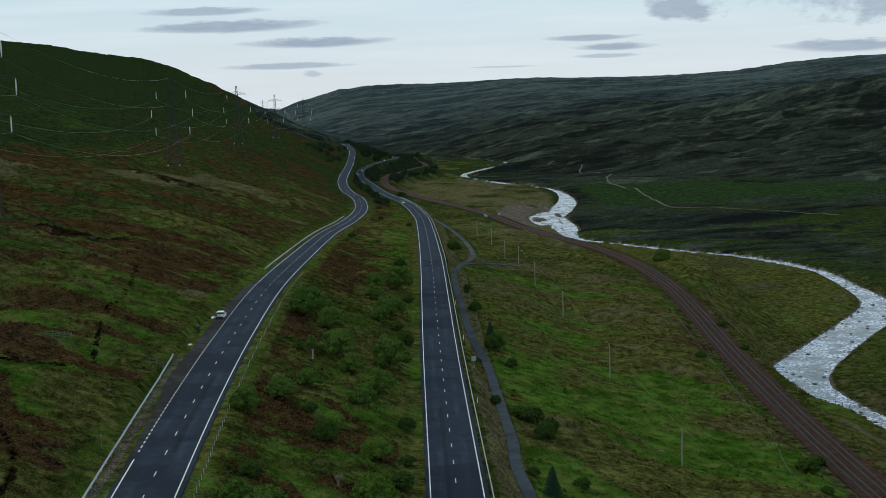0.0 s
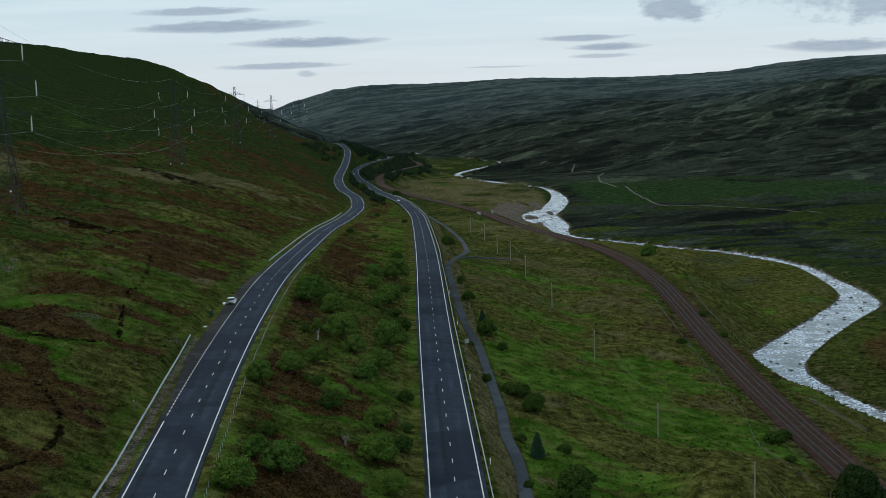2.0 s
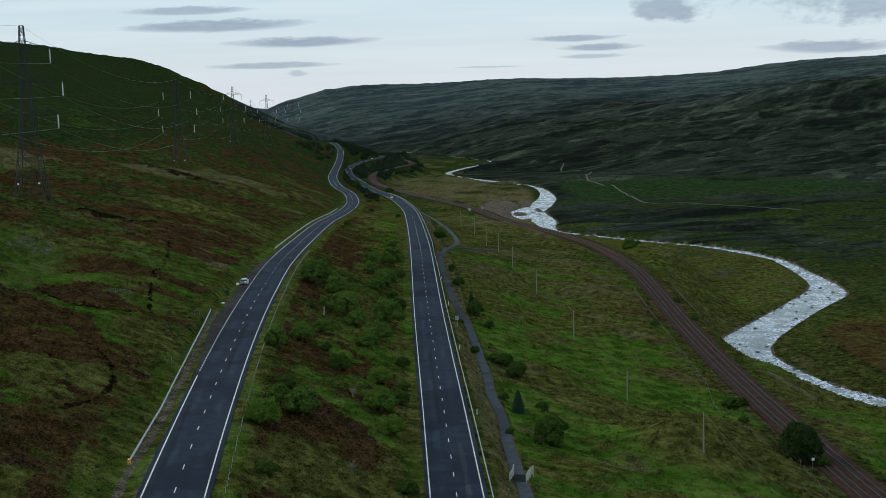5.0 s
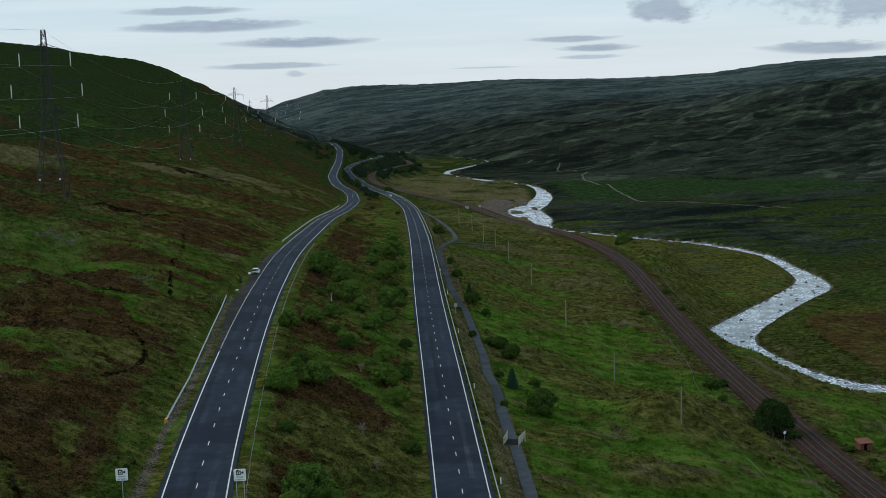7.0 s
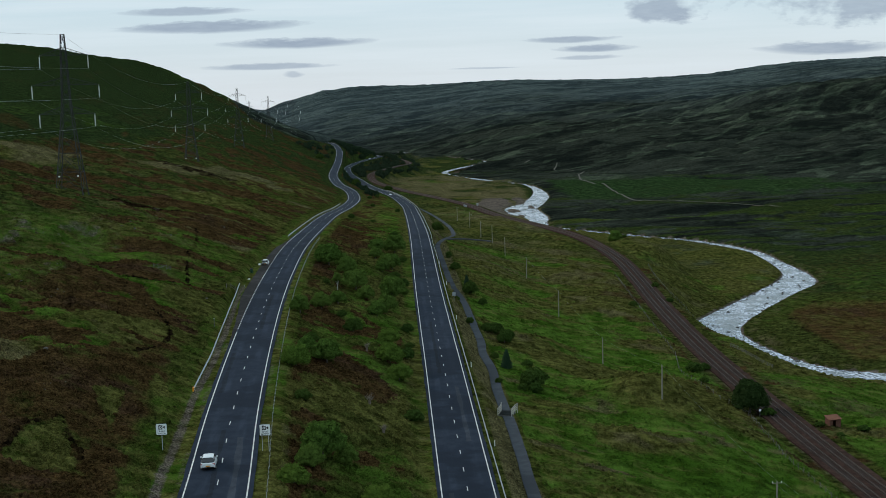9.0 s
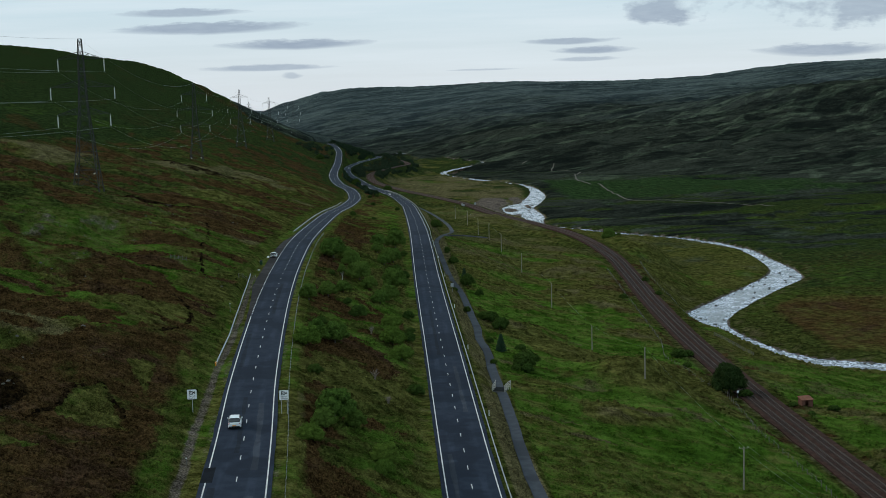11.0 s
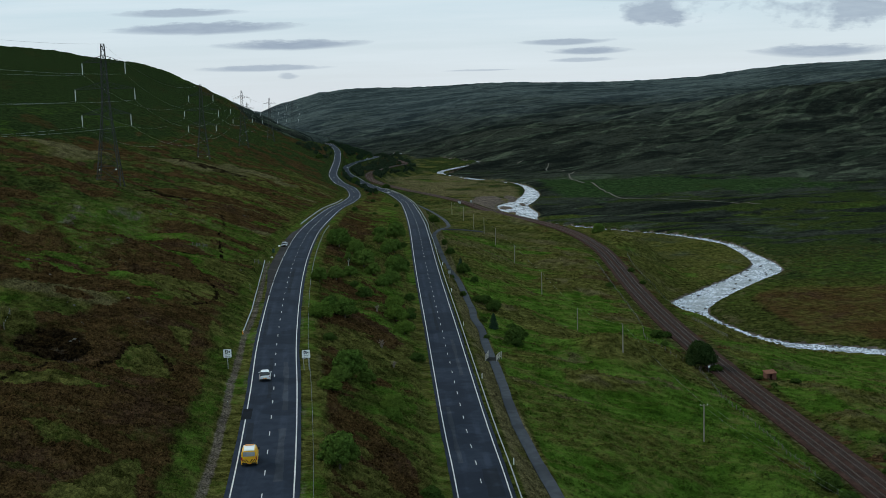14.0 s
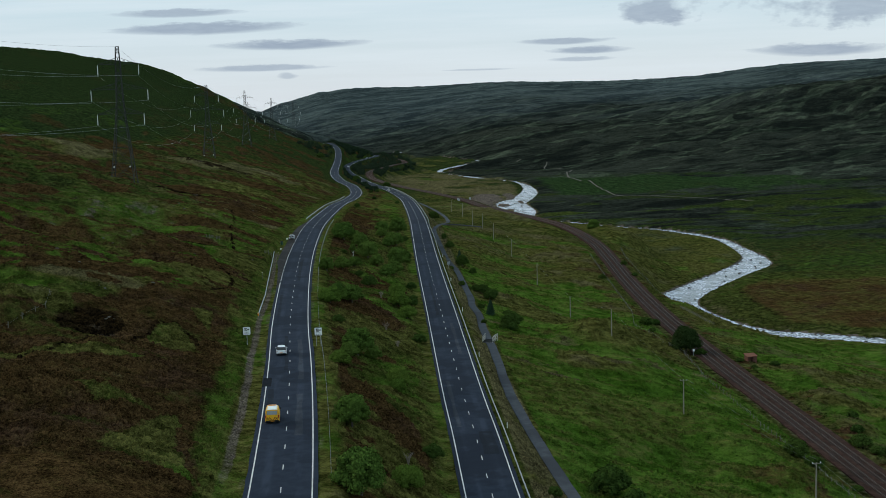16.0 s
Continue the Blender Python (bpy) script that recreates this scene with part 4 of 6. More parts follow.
upper_road = road("road_upper", clip(UPPER, -200, 1975), "dark wet-looking asphalt carriageway with white lane markings")
lower_road = road("road_lower", clip(LOWER, -200, 1925), "dark asphalt carriageway with white lane markings below the embankment")
s0 = clip(UPPER, 160, 340)
rim = np.interp(s0[:, 1], [160, 177, 193, 206, 214, 260, 290, 312, 326, 338], [4.35, 4.7, 5.2, 6.0, 6.4, 6.2, 6.2, 5.8, 4.8, 4.3])
for owner, line, y0, y1, a0, a1, tone in ((upper_road, UPPER, 52.5, 60.5, -4.25, -2.9, TAR), (upper_road, UPPER, 40, 54, -3.2, -2.3, STREAK), (upper_road, UPPER, 66, 96, -0.9, -0.35, STREAK),
                                          (upper_road, UPPER, 58, 92, 1.5, 2.3, SCUFF), (upper_road, UPPER, 118, 150, -2.9, -2.2, STREAK), (upper_road, UPPER, 24, 50, 1.2, 2.2, SCUFF),
                                          (upper_road, UPPER, 170, 215, 0.5, 1.3, STREAK), (lower_road, LOWER, 60, 96, -2.6, -1.9, SCUFF), (lower_road, LOWER, 44, 58, 0.6, 2.9, STREAK),
                                          (lower_road, LOWER, 120, 160, 1.4, 2.1, SCUFF), (lower_road, LOWER, 170, 230, -1.4, -0.7, STREAK)):
    ribbon("repair_patch", clip(line, y0, y1), a0, a1, 0.016 if tone is TAR else 0.006, tone, 0.0, 0.22).parent = owner
layby = ribbon("layby", s0, -rim, -3.8, 0.004, WORN, 0.2, 0.12)
tagged(layby, "worn patched asphalt lay-by beside the upper road", "lay-by", kind="structure")
cycle_path = ribbon("cycle_path", CYCLE, -0.95, 0.95, 0.02, PATHWAY, 0.2, 0.15)
tagged(cycle_path, "narrow grey asphalt cycle path through rough grass", "path", kind="structure")
spur = ribbon("path_spur", smooth_line([(21.6, 446, -14.3), (26, 451, -14.6), (33, 456, -15.6), (42, 459, -17)], 1.0), -1.0, 1.0, 0.05, PATHWAY, 0.4, 0.1)
tagged(spur, "short grey asphalt branch of the cycle path", "path", kind="structure")

bed = ribbon("railway_bed", clip(RAIL, -200, 1800), -4.0, 4.2, -0.12, BALLAST, 1.2, 0.25)
tagged(bed, "reddish-brown ballast bed of a double railway", "railway", kind="structure")
for o in (-2.42, -0.98, 0.98, 2.42):
    r = ribbon("rail", clip(RAIL, -200, 1800), o - 0.055, o + 0.055, 0.16, RAIL_STEEL, 0.12)
    r.parent = bed

water = ribbon("river_water", np.column_stack([RIVER[:, :2], np.full(len(RIVER), RIVER_Z)]), -RIVER[:, 2] - 1.6, RIVER[:, 2] + 1.6, 0.0, WATER, 0.4, 1.1)
tagged(water, "shallow rippled river reflecting the pale sky", "river", kind="structure")



# ---- trees and bushes ----
def leaf_cloud(rng, centres, radii, count, size):
    """Many small folded leaf sprays spread through the outer part of some clumps: vertices and faces."""
    w = radii.prod(1) ** (2 / 3)
    pick = rng.choice(len(centres), count, p=w / w.sum())
    d = rng.normal(size=(count, 3))
    d /= np.linalg.norm(d, axis=1)[:, None]
    r = 0.55 + 0.55 * rng.random(count) ** 0.75
    c = centres[pick] + d * radii[pick] * r[:, None]
    n = d + rng.normal(size=(count, 3)) * 0.38
    n /= np.linalg.norm(n, axis=1)[:, None]
    u = np.cross(n, rng.normal(size=(count, 3)))
    u /= np.linalg.norm(u, axis=1)[:, None]
    v = np.cross(n, u)
    s = size * (0.6 + 0.8 * rng.random(count))[:, None]
    pts = np.stack([c - u * s, c - v * s * 0.6 + n * s * 0.12, c + u * s, c + v * s * 0.6 - n * s * 0.10], 1)
    faces = np.arange(count * 4).reshape(-1, 4)
    tri = np.concatenate([faces[:, [0, 1, 2]], faces[:, [0, 2, 3]]])
    return pts.reshape(-1, 3), tri


def tree_prototype(name, seed, tall, wide, clumps, leaves, size, leaf_mat, bark, stem=0.13):
    rng = np.random.default_rng(seed)
    root = new(name)
    low = tall * stem
    centres, radii, tips = [], [], []
    bulge = 0.85 + 0.3 * rng.random(7)
    for i in range(clumps):
        # clumps over a dome, widest below its middle
        a, up = i * 2.39996 + 0.5 * rng.random(), (i + 0.5) / clumps
        e = math.asin(min(1, 0.02 + 0.96 * up))
        f = math.cos(e) * bulge[i % 7] * (0.9 + 0.2 * rng.random())
        centres.append((math.cos(a) * f * wide * 0.68, math.sin(a) * f * wide * 0.68, low + (tall - low) * (0.22 + 0.58 * math.sin(e) * (0.85 + 0.25 * rng.random()))))
        q = wide * (0.17 + 0.15 * rng.random())
        radii.append((q, q, q * (0.8 + 0.25 * rng.random())))
    centres.append((0, 0, low + (tall - low) * 0.45))
    radii.append((wide * 0.60, wide * 0.60, (tall - low) * 0.38))
    centres, radii = np.array(centres), np.array(radii)
    bm = bmesh.new()
    lean = Vector((rng.normal() * 0.05 * tall, rng.normal() * 0.05 * tall, tall * 0.62))
    beam(bm, (0, 0, -0.4), lean * 0.45, 0.045 * tall ** 0.8, 7, 0.032 * tall ** 0.8)
    beam(bm, lean * 0.45, lean, 0.032 * tall ** 0.8, 6, 0.012 * tall ** 0.8)
    part("trunk", bm, bark, root)
    for i in rng.permutation(clumps)[:6]:
        bm = bmesh.new()
        a = lean * (0.3 + 0.4 * rng.random())
        b = Vector(centres[i])
        k = a.lerp(b, 0.55) + Vector((0, 0, 0.06 * tall))
        beam(bm, a, k, 0.016 * tall ** 0.8, 5, 0.011 * tall ** 0.8)
        beam(bm, k, b, 0.011 * tall ** 0.8, 5, 0.004 * tall ** 0.8)
        part("limb", bm, bark, root)
    v, f = leaf_cloud(rng, centres, radii, int(leaves * 2.9), size * 0.74)
    v[:, 2] = np.maximum(v[:, 2], 0.02)
    bm = bmesh.new()
    for c, q in zip(centres, radii):
        bmesh.ops.create_icosphere(bm, subdivisions=2, radius=1.0, matrix=Matrix.Translation(c) @ Matrix.Diagonal((*(q * 0.58), 1)))
    for u in bm.verts:
        u.co += Vector(rng.normal(size=3) * size * 0.55)
    cv, cf = np.array([u.co[:] for u in bm.verts]), np.array([[u.index for u in g.verts] for g in bm.faces])
    bm.free()
    f = np.concatenate([f, cf + len(v)])
    v = np.concatenate([v, cv])
    me = bpy.data.meshes.new("crown")
    me.from_pydata(v.tolist(), [], f.tolist())
    me.materials.append(leaf_mat)
    new("crown", me).parent = root
    return root


def conifer_prototype(name, seed, tall):
    rng = np.random.default_rng(seed)
    root = new(name)
    bm = bmesh.new()
    beam(bm, (0, 0, -0.3), (0, 0, tall), 0.10, 7, 0.015)
    part("trunk", bm, BARK, root)
    verts, faces = [], []
    for k in range(900):
        h = 0.06 + 0.94 * rng.random()
        a = rng.random() * 2 * math.pi
        reach = tall * 0.36 * (1 - h) ** 0.85 * (0.75 + 0.4 * rng.random()) + 0.05
        for q in (0.35, 0.62, 0.88):
            c = Vector((math.cos(a) * reach * q, math.sin(a) * reach * q, h * tall - 0.16 * reach * q))
            o, side = Vector((math.cos(a), math.sin(a), -0.25)), Vector((-math.sin(a), math.cos(a), 0.15 * rng.normal()))
            s = 0.10 + 0.10 * rng.random()
            n = len(verts)
            verts += [c - side * s, c + o * s * 1.5, c + side * s, c - o * s * 0.4 + Vector((0, 0, 0.08))]
            faces += [(n, n + 1, n + 3), (n + 1, n + 2, n + 3)]
    me = mesh_of("needles", verts, faces, NEEDLE)
    new("needles", me).parent = root
    return root


def place(proto, x, y, size, turn, squat=1.0, wide=1.0, label="", category="", group=""):
    ob = copy_thing(proto, pose(x, y, ground_z(x, y) - 0.05, 0, 0, turn))
    ob.scale = (size * wide, size * wide, size * squat)
    return tagged(ob, label, category, group)


rng = random.Random(5)
ROUND = [tree_prototype("broadleaf_tree", 11 + i, 4.6, 2.5, 44, 3600, 0.17, LEAF, BARK, 0.07) for i in range(3)]
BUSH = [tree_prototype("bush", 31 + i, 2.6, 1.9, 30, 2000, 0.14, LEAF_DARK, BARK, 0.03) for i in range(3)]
WILLOW = [tree_prototype("willow_bush", 51 + i, 3.4, 2.4, 36, 2500, 0.16, LEAF_PALE, BARK, 0.04) for i in range(2)]
DENSE = tree_prototype("broadleaf_tree", 95, 5.0, 2.7, 70, 5200, 0.16, LEAF_SHADE, BARK, 0.02)
SPRUCE = conifer_prototype("spruce_tree", 71, 4.2)
BIRCHES = tree_prototype("birch_tree", 81, 5.5, 1.5, 10, 1500, 0.14, LEAF, BIRCH, 0.34)

TREE_LABEL = "round dark green broadleaf tree on the grassy embankment"
SHRUB_LABEL = "low spreading dark green bush in rough grass"
WILLOW_LABEL = "pale green willow bush on the embankment"
# x, y, width of the crown
EMBANKMENT = [(-12.5, 280, 7.4), (-6.6, 272, 5.2), (-2.8, 250, 6.7), (0.5, 241, 4.1), (-5, 219.5, 4.2), (-7.9, 208, 4.8), (-11.1, 194, 4.2), (6.8, 253, 7.4), (4.4, 315, 6.0),
              (3.8, 355, 7.2), (-2, 347, 4.9), (5.9, 231, 5.4), (4.4, 217, 4.6), (-1.6, 151.5, 5.2), (-5.6, 155, 3.6), (3.4, 91, 5.9), (2.4, 85, 3.6), (6.2, 94, 3.4), (6, 34.6, 5.0),
              (9, 4.5, 5.9), (-1.8, 332, 4.6), (2.7, 310, 5.6), (-15.5, 292, 5.0), (-9, 286, 4.4), (2, 300, 4.0)]
for x, y, w in EMBANKMENT:
    t = rng.choice(ROUND)
    place(t, x, y, w / 4.3 * rng.uniform(0.92, 1.08), rng.uniform(0, 360), rng.uniform(0.8, 1.0), 1.0, TREE_LABEL, "tree", "trees on the embankment")
SHRUBS = [(-3, 205, 2.3), (0.4, 194, 4.3), (5.9, 296, 3.5), (8.5, 282.6, 4.1), (11.5, 214, 3.2), (12.1, 182.3, 3.6), (1.7, 407, 3.8), (12.4, 194.6, 2.4), (14.6, 133, 3.5), (16.8, 87, 4.1),
          (-2.7, 88, 1.7), (-2.4, 119, 2.8), (-6, 167, 3.0), (-10.2, 246.7, 1.8), (17.4, 41.4, 3.2), (-23, 960, 7.2), (-59, 905, 5.2), (-43, 785, 7), (-35, 745, 6),
          (-26, 735, 3.3), (-24, 790, 3.5), (-19, 640, 2.9), (-10.5, 482, 3.2), (-3.5, 610, 3), (-20.5, 485, 3.1), (2, 379, 3.4), (7, 338, 3.0), (-112, 1290, 9.4), (-50, 850, 6.4), (-4, 800, 8), (-50, 960, 8)]
for x, y, w in SHRUBS:
    if abs(x - across(UPPER, y)) < 9 or abs(x - across(LOWER, y)) < 6.5:
        continue
    place(rng.choice(BUSH), x, y, w / 3.4, rng.uniform(0, 360), rng.uniform(0.8, 1.1), 1.0, SHRUB_LABEL, "bush", "bushes between the roads")
for x, y, w in [(8.1, 191, 4.5), (9.2, 171, 5.2), (11.4, 159.6, 4.5), (-5.9, 141, 5.1), (11.3, 80, 4.0), (11.3, 75, 2.8), (1.3, 75.7, 3.7), (14, 20, 4.2)]:
    place(rng.choice(WILLOW), x, y, w / 3.9, rng.uniform(0, 360), rng.uniform(0.8, 1.05), 1.0, WILLOW_LABEL, "bush", "willows on the embankment")
place(BIRCHES, -7.1, 242.8, 0.95, 40, 1, 1, "slender birch with a pale trunk on the embankment", "tree")
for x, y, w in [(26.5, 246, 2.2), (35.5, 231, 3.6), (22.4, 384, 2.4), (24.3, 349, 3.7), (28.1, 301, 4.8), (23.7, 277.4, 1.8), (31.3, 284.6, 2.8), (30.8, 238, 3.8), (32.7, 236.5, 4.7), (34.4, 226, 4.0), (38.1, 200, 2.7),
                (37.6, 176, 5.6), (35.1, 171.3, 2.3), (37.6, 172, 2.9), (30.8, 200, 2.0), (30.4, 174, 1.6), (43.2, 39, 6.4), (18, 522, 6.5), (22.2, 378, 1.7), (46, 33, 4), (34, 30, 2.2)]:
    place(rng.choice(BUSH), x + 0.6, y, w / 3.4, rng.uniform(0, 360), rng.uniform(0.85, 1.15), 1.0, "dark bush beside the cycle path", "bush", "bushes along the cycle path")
place(SPRUCE, 28.1, 318, 0.85, 20, 1, 1, "small dark spruce beside the cycle path", "tree")
place(SPRUCE, 33.6, 192.2, 1.0, 190, 1, 1, "young dense spruce beside the cycle path", "tree")
for x, y, w in [(102.8, 395, 3.3), (85.7, 343, 3.1), (101.6, 360, 2.7), (93.9, 203, 3.4), (85.2, 242, 4.6), (84.6, 227.4, 2.4), (89.8, 251, 3.4), (88, 93, 5.0), (90, 88, 4.0), (106.4, 109, 4.6),
                (108.5, 104, 3.6), (102.6, 193, 2.4), (107.8, 199, 2.2), (113, 195, 2.8), (104.8, 186, 1.8), (95.4, 80, 2.4), (135.4, 681, 3.6), (109.5, 120, 3), (112, 130, 2.6)]:
    place(rng.choice(BUSH), x, y, w / 3.4, rng.uniform(0, 360), rng.uniform(0.7, 0.95), 1.0, "low green bush on the railway bank", "bush", "bushes along the railway")
place(DENSE, 90.4, 206, 1.75, 75, 1.0, 1.0, "dense dark green tree beside the railway", "tree")
place(ROUND[0], 110.5, 552, 1.7, 15, 1.0, 1, "dark tree near the railway and river", "tree")
place(BUSH[1], 117, 566, 1.5, 115, 1.2, 0.8, "small upright bush behind the railway tree", "bush")


def far_wood(name, seed, count, spot, label, low=1.3, high=3.5):
    """A far wood of many small crowns, as one mesh."""
    r = np.random.default_rng(seed)
    centres, radii = [], []
    while len(centres) < count:
        x, y = spot(r)
        if abs(x - across(UPPER, y)) < 9 or abs(x - across(LOWER, y)) < 8 or abs(x - across(RAIL, y)) < 7:
            continue
        s = low + (high - low) * r.random()
        centres.append((x, y, ground_z(x, y) + s * 0.7))
        radii.append((s, s, s * 1.1))
    v, f = leaf_cloud(r, np.array(centres), np.array(radii), count * 130, 0.56)
    me = bpy.data.meshes.new(name)
    me.from_pydata(v.tolist(), [], f.tolist())
    me.materials.append(LEAF_FAR)
    return tagged(new(name, me), label, "wood", kind="stuff")


far_wood("far_wood", 3, 460, lambda r: (lambda y: (r.uniform(across(UPPER, y) + 9, across(LOWER, y) - 6), y))(r.uniform(1600, 1960)), "dark distant wood between the two roads")
far_wood("far_thicket", 4, 620, lambda r: (lambda y: (r.uniform(across(LOWER, y) + 8, across(RAIL, y) + 14), y))(1930 - 720 * r.random() ** 1.6), "dark distant thicket beside the railway", 0.9, 2.8)
far_wood("far_scrub", 6, 60, lambda r: (lambda y: (across(LOWER, y) - r.uniform(14, 24), y))(r.uniform(800, 1240)), "scrubby distant bushes between the roads", 0.8, 1.9)
far_wood("slope_scrub", 7, 40, lambda r: (r.uniform(-150, -112), r.uniform(1380, 1640)), "scattered dark scrub above the far bend")
for proto in (*ROUND, *BUSH, *WILLOW, DENSE, SPRUCE, BIRCHES):
    for o in (*proto.children_recursive, proto):
        bpy.data.objects.remove(o)

# ---- pylons and power lines ----
LEVELS = ((42.6, 7.4), (33.4, 10.3), (24.4, 8.5))          # height and reach of the arms


def chain(bm, points, radii, sides=4):
    """One bar bent through several points."""
    rings = []
    pts = [Vector(p) for p in points]
    for i, (p, r) in enumerate(zip(pts, radii)):
        q = (pts[min(i + 1, len(pts) - 1)] - pts[max(i - 1, 0)]).to_track_quat("Z", "Y").to_matrix()
        rings.append([bm.verts.new(p + q @ Vector((r * math.cos(2 * math.pi * (k + 0.5) / sides), r * math.sin(2 * math.pi * (k + 0.5) / sides), 0))) for k in range(sides)])
    for a, b in zip(rings, rings[1:]):
        for k in range(sides):
            bm.faces.new((a[k], a[(k + 1) % sides], b[(k + 1) % sides], b[k]))
    bm.faces.new(rings[0][::-1])
    bm.faces.new(rings[-1])


def pylon(x, y, z, turn):
    root = new("pylon")
    tagged(root, "tall grey lattice steel electricity pylon with pale insulators", "pylon", "pylons along the hillside")
    stops = [(0, 4.1), (6, 3.45), (12, 2.8), (18, 2.2), (24.4, 1.55), (29, 1.25), (33.4, 1.1), (38, 0.95), (42.6, 0.85), (49, 0.55)]
    for sx, sy in ((-1, -1), (1, -1), (1, 1), (-1, 1)):
        bm = bmesh.new()
        chain(bm, [(sx * 4.27, sy * 4.27, -1.6)] + [(sx * w, sy * w, h) for h, w in stops], [0.3, 0.15, 0.15, 0.15, 0.14, 0.13, 0.11, 0.11, 0.11, 0.10, 0.09])
        part("leg", bm, LATTICE, root)
    for face in range(4):
        bm = bmesh.new()
        m = Matrix.Rotation(face * math.pi / 2, 3, "Z")
        for (h0, w0), (h1, w1) in zip(stops, stops[1:]):
            n = 1 if h0 < 18 else 2
            for k in range(n):
                a0, a1 = h0 + (h1 - h0) * k / n, h0 + (h1 - h0) * (k + 1) / n
                b0, b1 = w0 + (w1 - w0) * k / n, w0 + (w1 - w0) * (k + 1) / n
                beam(bm, m @ Vector((-b0, -b0, a0)), m @ Vector((b1, -b1, a1)), 0.085)
                beam(bm, m @ Vector((b0, -b0, a0)), m @ Vector((-b1, -b1, a1)), 0.085)
                if h0 < 12:
                    beam(bm, m @ Vector((-b0, -b0, a0)), m @ Vector((0, -(b0 + b1) / 2, (a0 + a1) / 2 - 1.2)), 0.035)
                    beam(bm, m @ Vector((b0, -b0, a0)), m @ Vector((0, -(b0 + b1) / 2, (a0 + a1) / 2 - 1.2)), 0.035)
            beam(bm, m @ Vector((-w1, -w1, h1)), m @ Vector((w1, -w1, h1)), 0.08)
        part("bracing", bm, LATTICE, root)
    for h, reach in LEVELS:
        w = np.interp(h, [s[0] for s in stops], [s[1] for s in stops])
        for s in (-1, 1):
            bm = bmesh.new()
            tip = Vector((s * reach, 0, h - 0.1))
            for sy in (-1, 1):
                lo, up = Vector((s * w, sy * w, h)), Vector((s * w, sy * w * 0.9, h + 2.2))
                beam(bm, lo, tip, 0.10)
                beam(bm, up, tip, 0.08)
                for k in (0.25, 0.5, 0.75):
                    beam(bm, lo.lerp(tip, k), up.lerp(tip, k), 0.05)
                    beam(bm, lo.lerp(tip, k - 0.25), up.lerp(tip, k), 0.05)
            arm = part("crossarm", bm, LATTICE, root)
            bm = bmesh.new()
            beam(bm, tip, tip - Vector((0, 0, 0.5)), 0.05, 6)
            for k in range(14):
                beam(bm, tip - Vector((0, 0, 0.5 + k * 0.24)), tip - Vector((0, 0, 0.68 + k * 0.24)), 0.19, 8, 0.15)
            beam(bm, tip - Vector((0, 0, 0.5)), tip - Vector((0, 0, 4.1)), 0.10, 6)
            part("insulator", bm, PORCELAIN, arm, "long pale insulator string")
    for s in (-1, 1):
        bm = bmesh.new()
        box(bm, s * 2.9 - 0.22, s * 2.9 + 0.22, -3.66, -3.60, 4.7, 5.1)
        part("warning_plate", bm, SIGN_WHITE, root)
    root.matrix_basis = pose(x, y, z, 0, 0, turn)
    return root


TOWERS = [(-128, -8, 30.0, -2), (-96.2, 316, 19.2, 5), (-122.9, 636, 10.8, 5), (-148, 960, 11.4, 4), (-167, 1285, 7.0, 3), (-178, 1610, 4.0, 6), (-330, 2600, 8, 20)]
for x, y, z, a in TOWERS[:6]:
    pylon(x, y, z, a)
pylon(-452, 3000, 12, 30)


def wire(name, a, b, sag, r, label, category, group=""):
    bm = bmesh.new()
    n = 28
    pts = [Vector(a).lerp(Vector(b), k / n) - Vector((0, 0, sag * 4 * (k / n) * (1 - k / n))) for k in range(n + 1)]
    chain(bm, pts, [r] * len(pts), 3)
    return tagged(part(name, bm, GALV), label, category, group)


for (x0, y0, z0, a0), (x1, y1, z1, a1) in zip(TOWERS[:6], TOWERS[1:]):
    dip = 5.0 if y0 < 0 else 8.0
    for h, reach in LEVELS:
        for s in (-1, 1):
            wire("power_cable", (x0 + s * reach, y0, z0 + h - 4.3), (x1 + s * reach, y1, z1 + h - 4.3), dip, 0.02, "thin grey power cable hanging between pylons", "cable", "cables between the pylons")
    wire("earth_wire", (x0, y0, z0 + 49), (x1, y1, z1 + 49), 7, 0.03, "thin earth wire strung along the pylon tops", "cable", "cables between the pylons")


def power_pole(x, y, tall, turn):
    root = new("power_pole")
    tagged(root, "weathered grey wooden pole standing in the meadow", "pole", "poles across the meadow")
    bm = bmesh.new()
    beam(bm, (0, 0, -0.8), (0, 0, tall), 0.16, 8, 0.11)
    part("post", bm, POLE_WOOD, root)
    if y > 130:
        bm = bmesh.new()
        beam(bm, (0, 0, tall), (0, 0, tall + 0.12), 0.12, 8, 0.03)
        part("cap", bm, POLE_WOOD, root)
        root.matrix_basis = pose(x, y, ground_z(x, y), 0, 0, turn)
        return root
    bm = bmesh.new()
    box(bm, -0.8, 0.8, -0.05, 0.05, tall - 0.28, tall - 0.18)
    arm = part("crossarm", bm, POLE_WOOD, root)
    for o in (-0.72, 0, 0.72):
        bm = bmesh.new()
        beam(bm, (o, 0, tall - 0.18), (o, 0, tall + 0.08), 0.05, 6, 0.03)
        part("insulator", bm, PORCELAIN, arm, "small pale insulator")
    root.matrix_basis = pose(x, y, ground_z(x, y), 0, 0, turn)
    return root


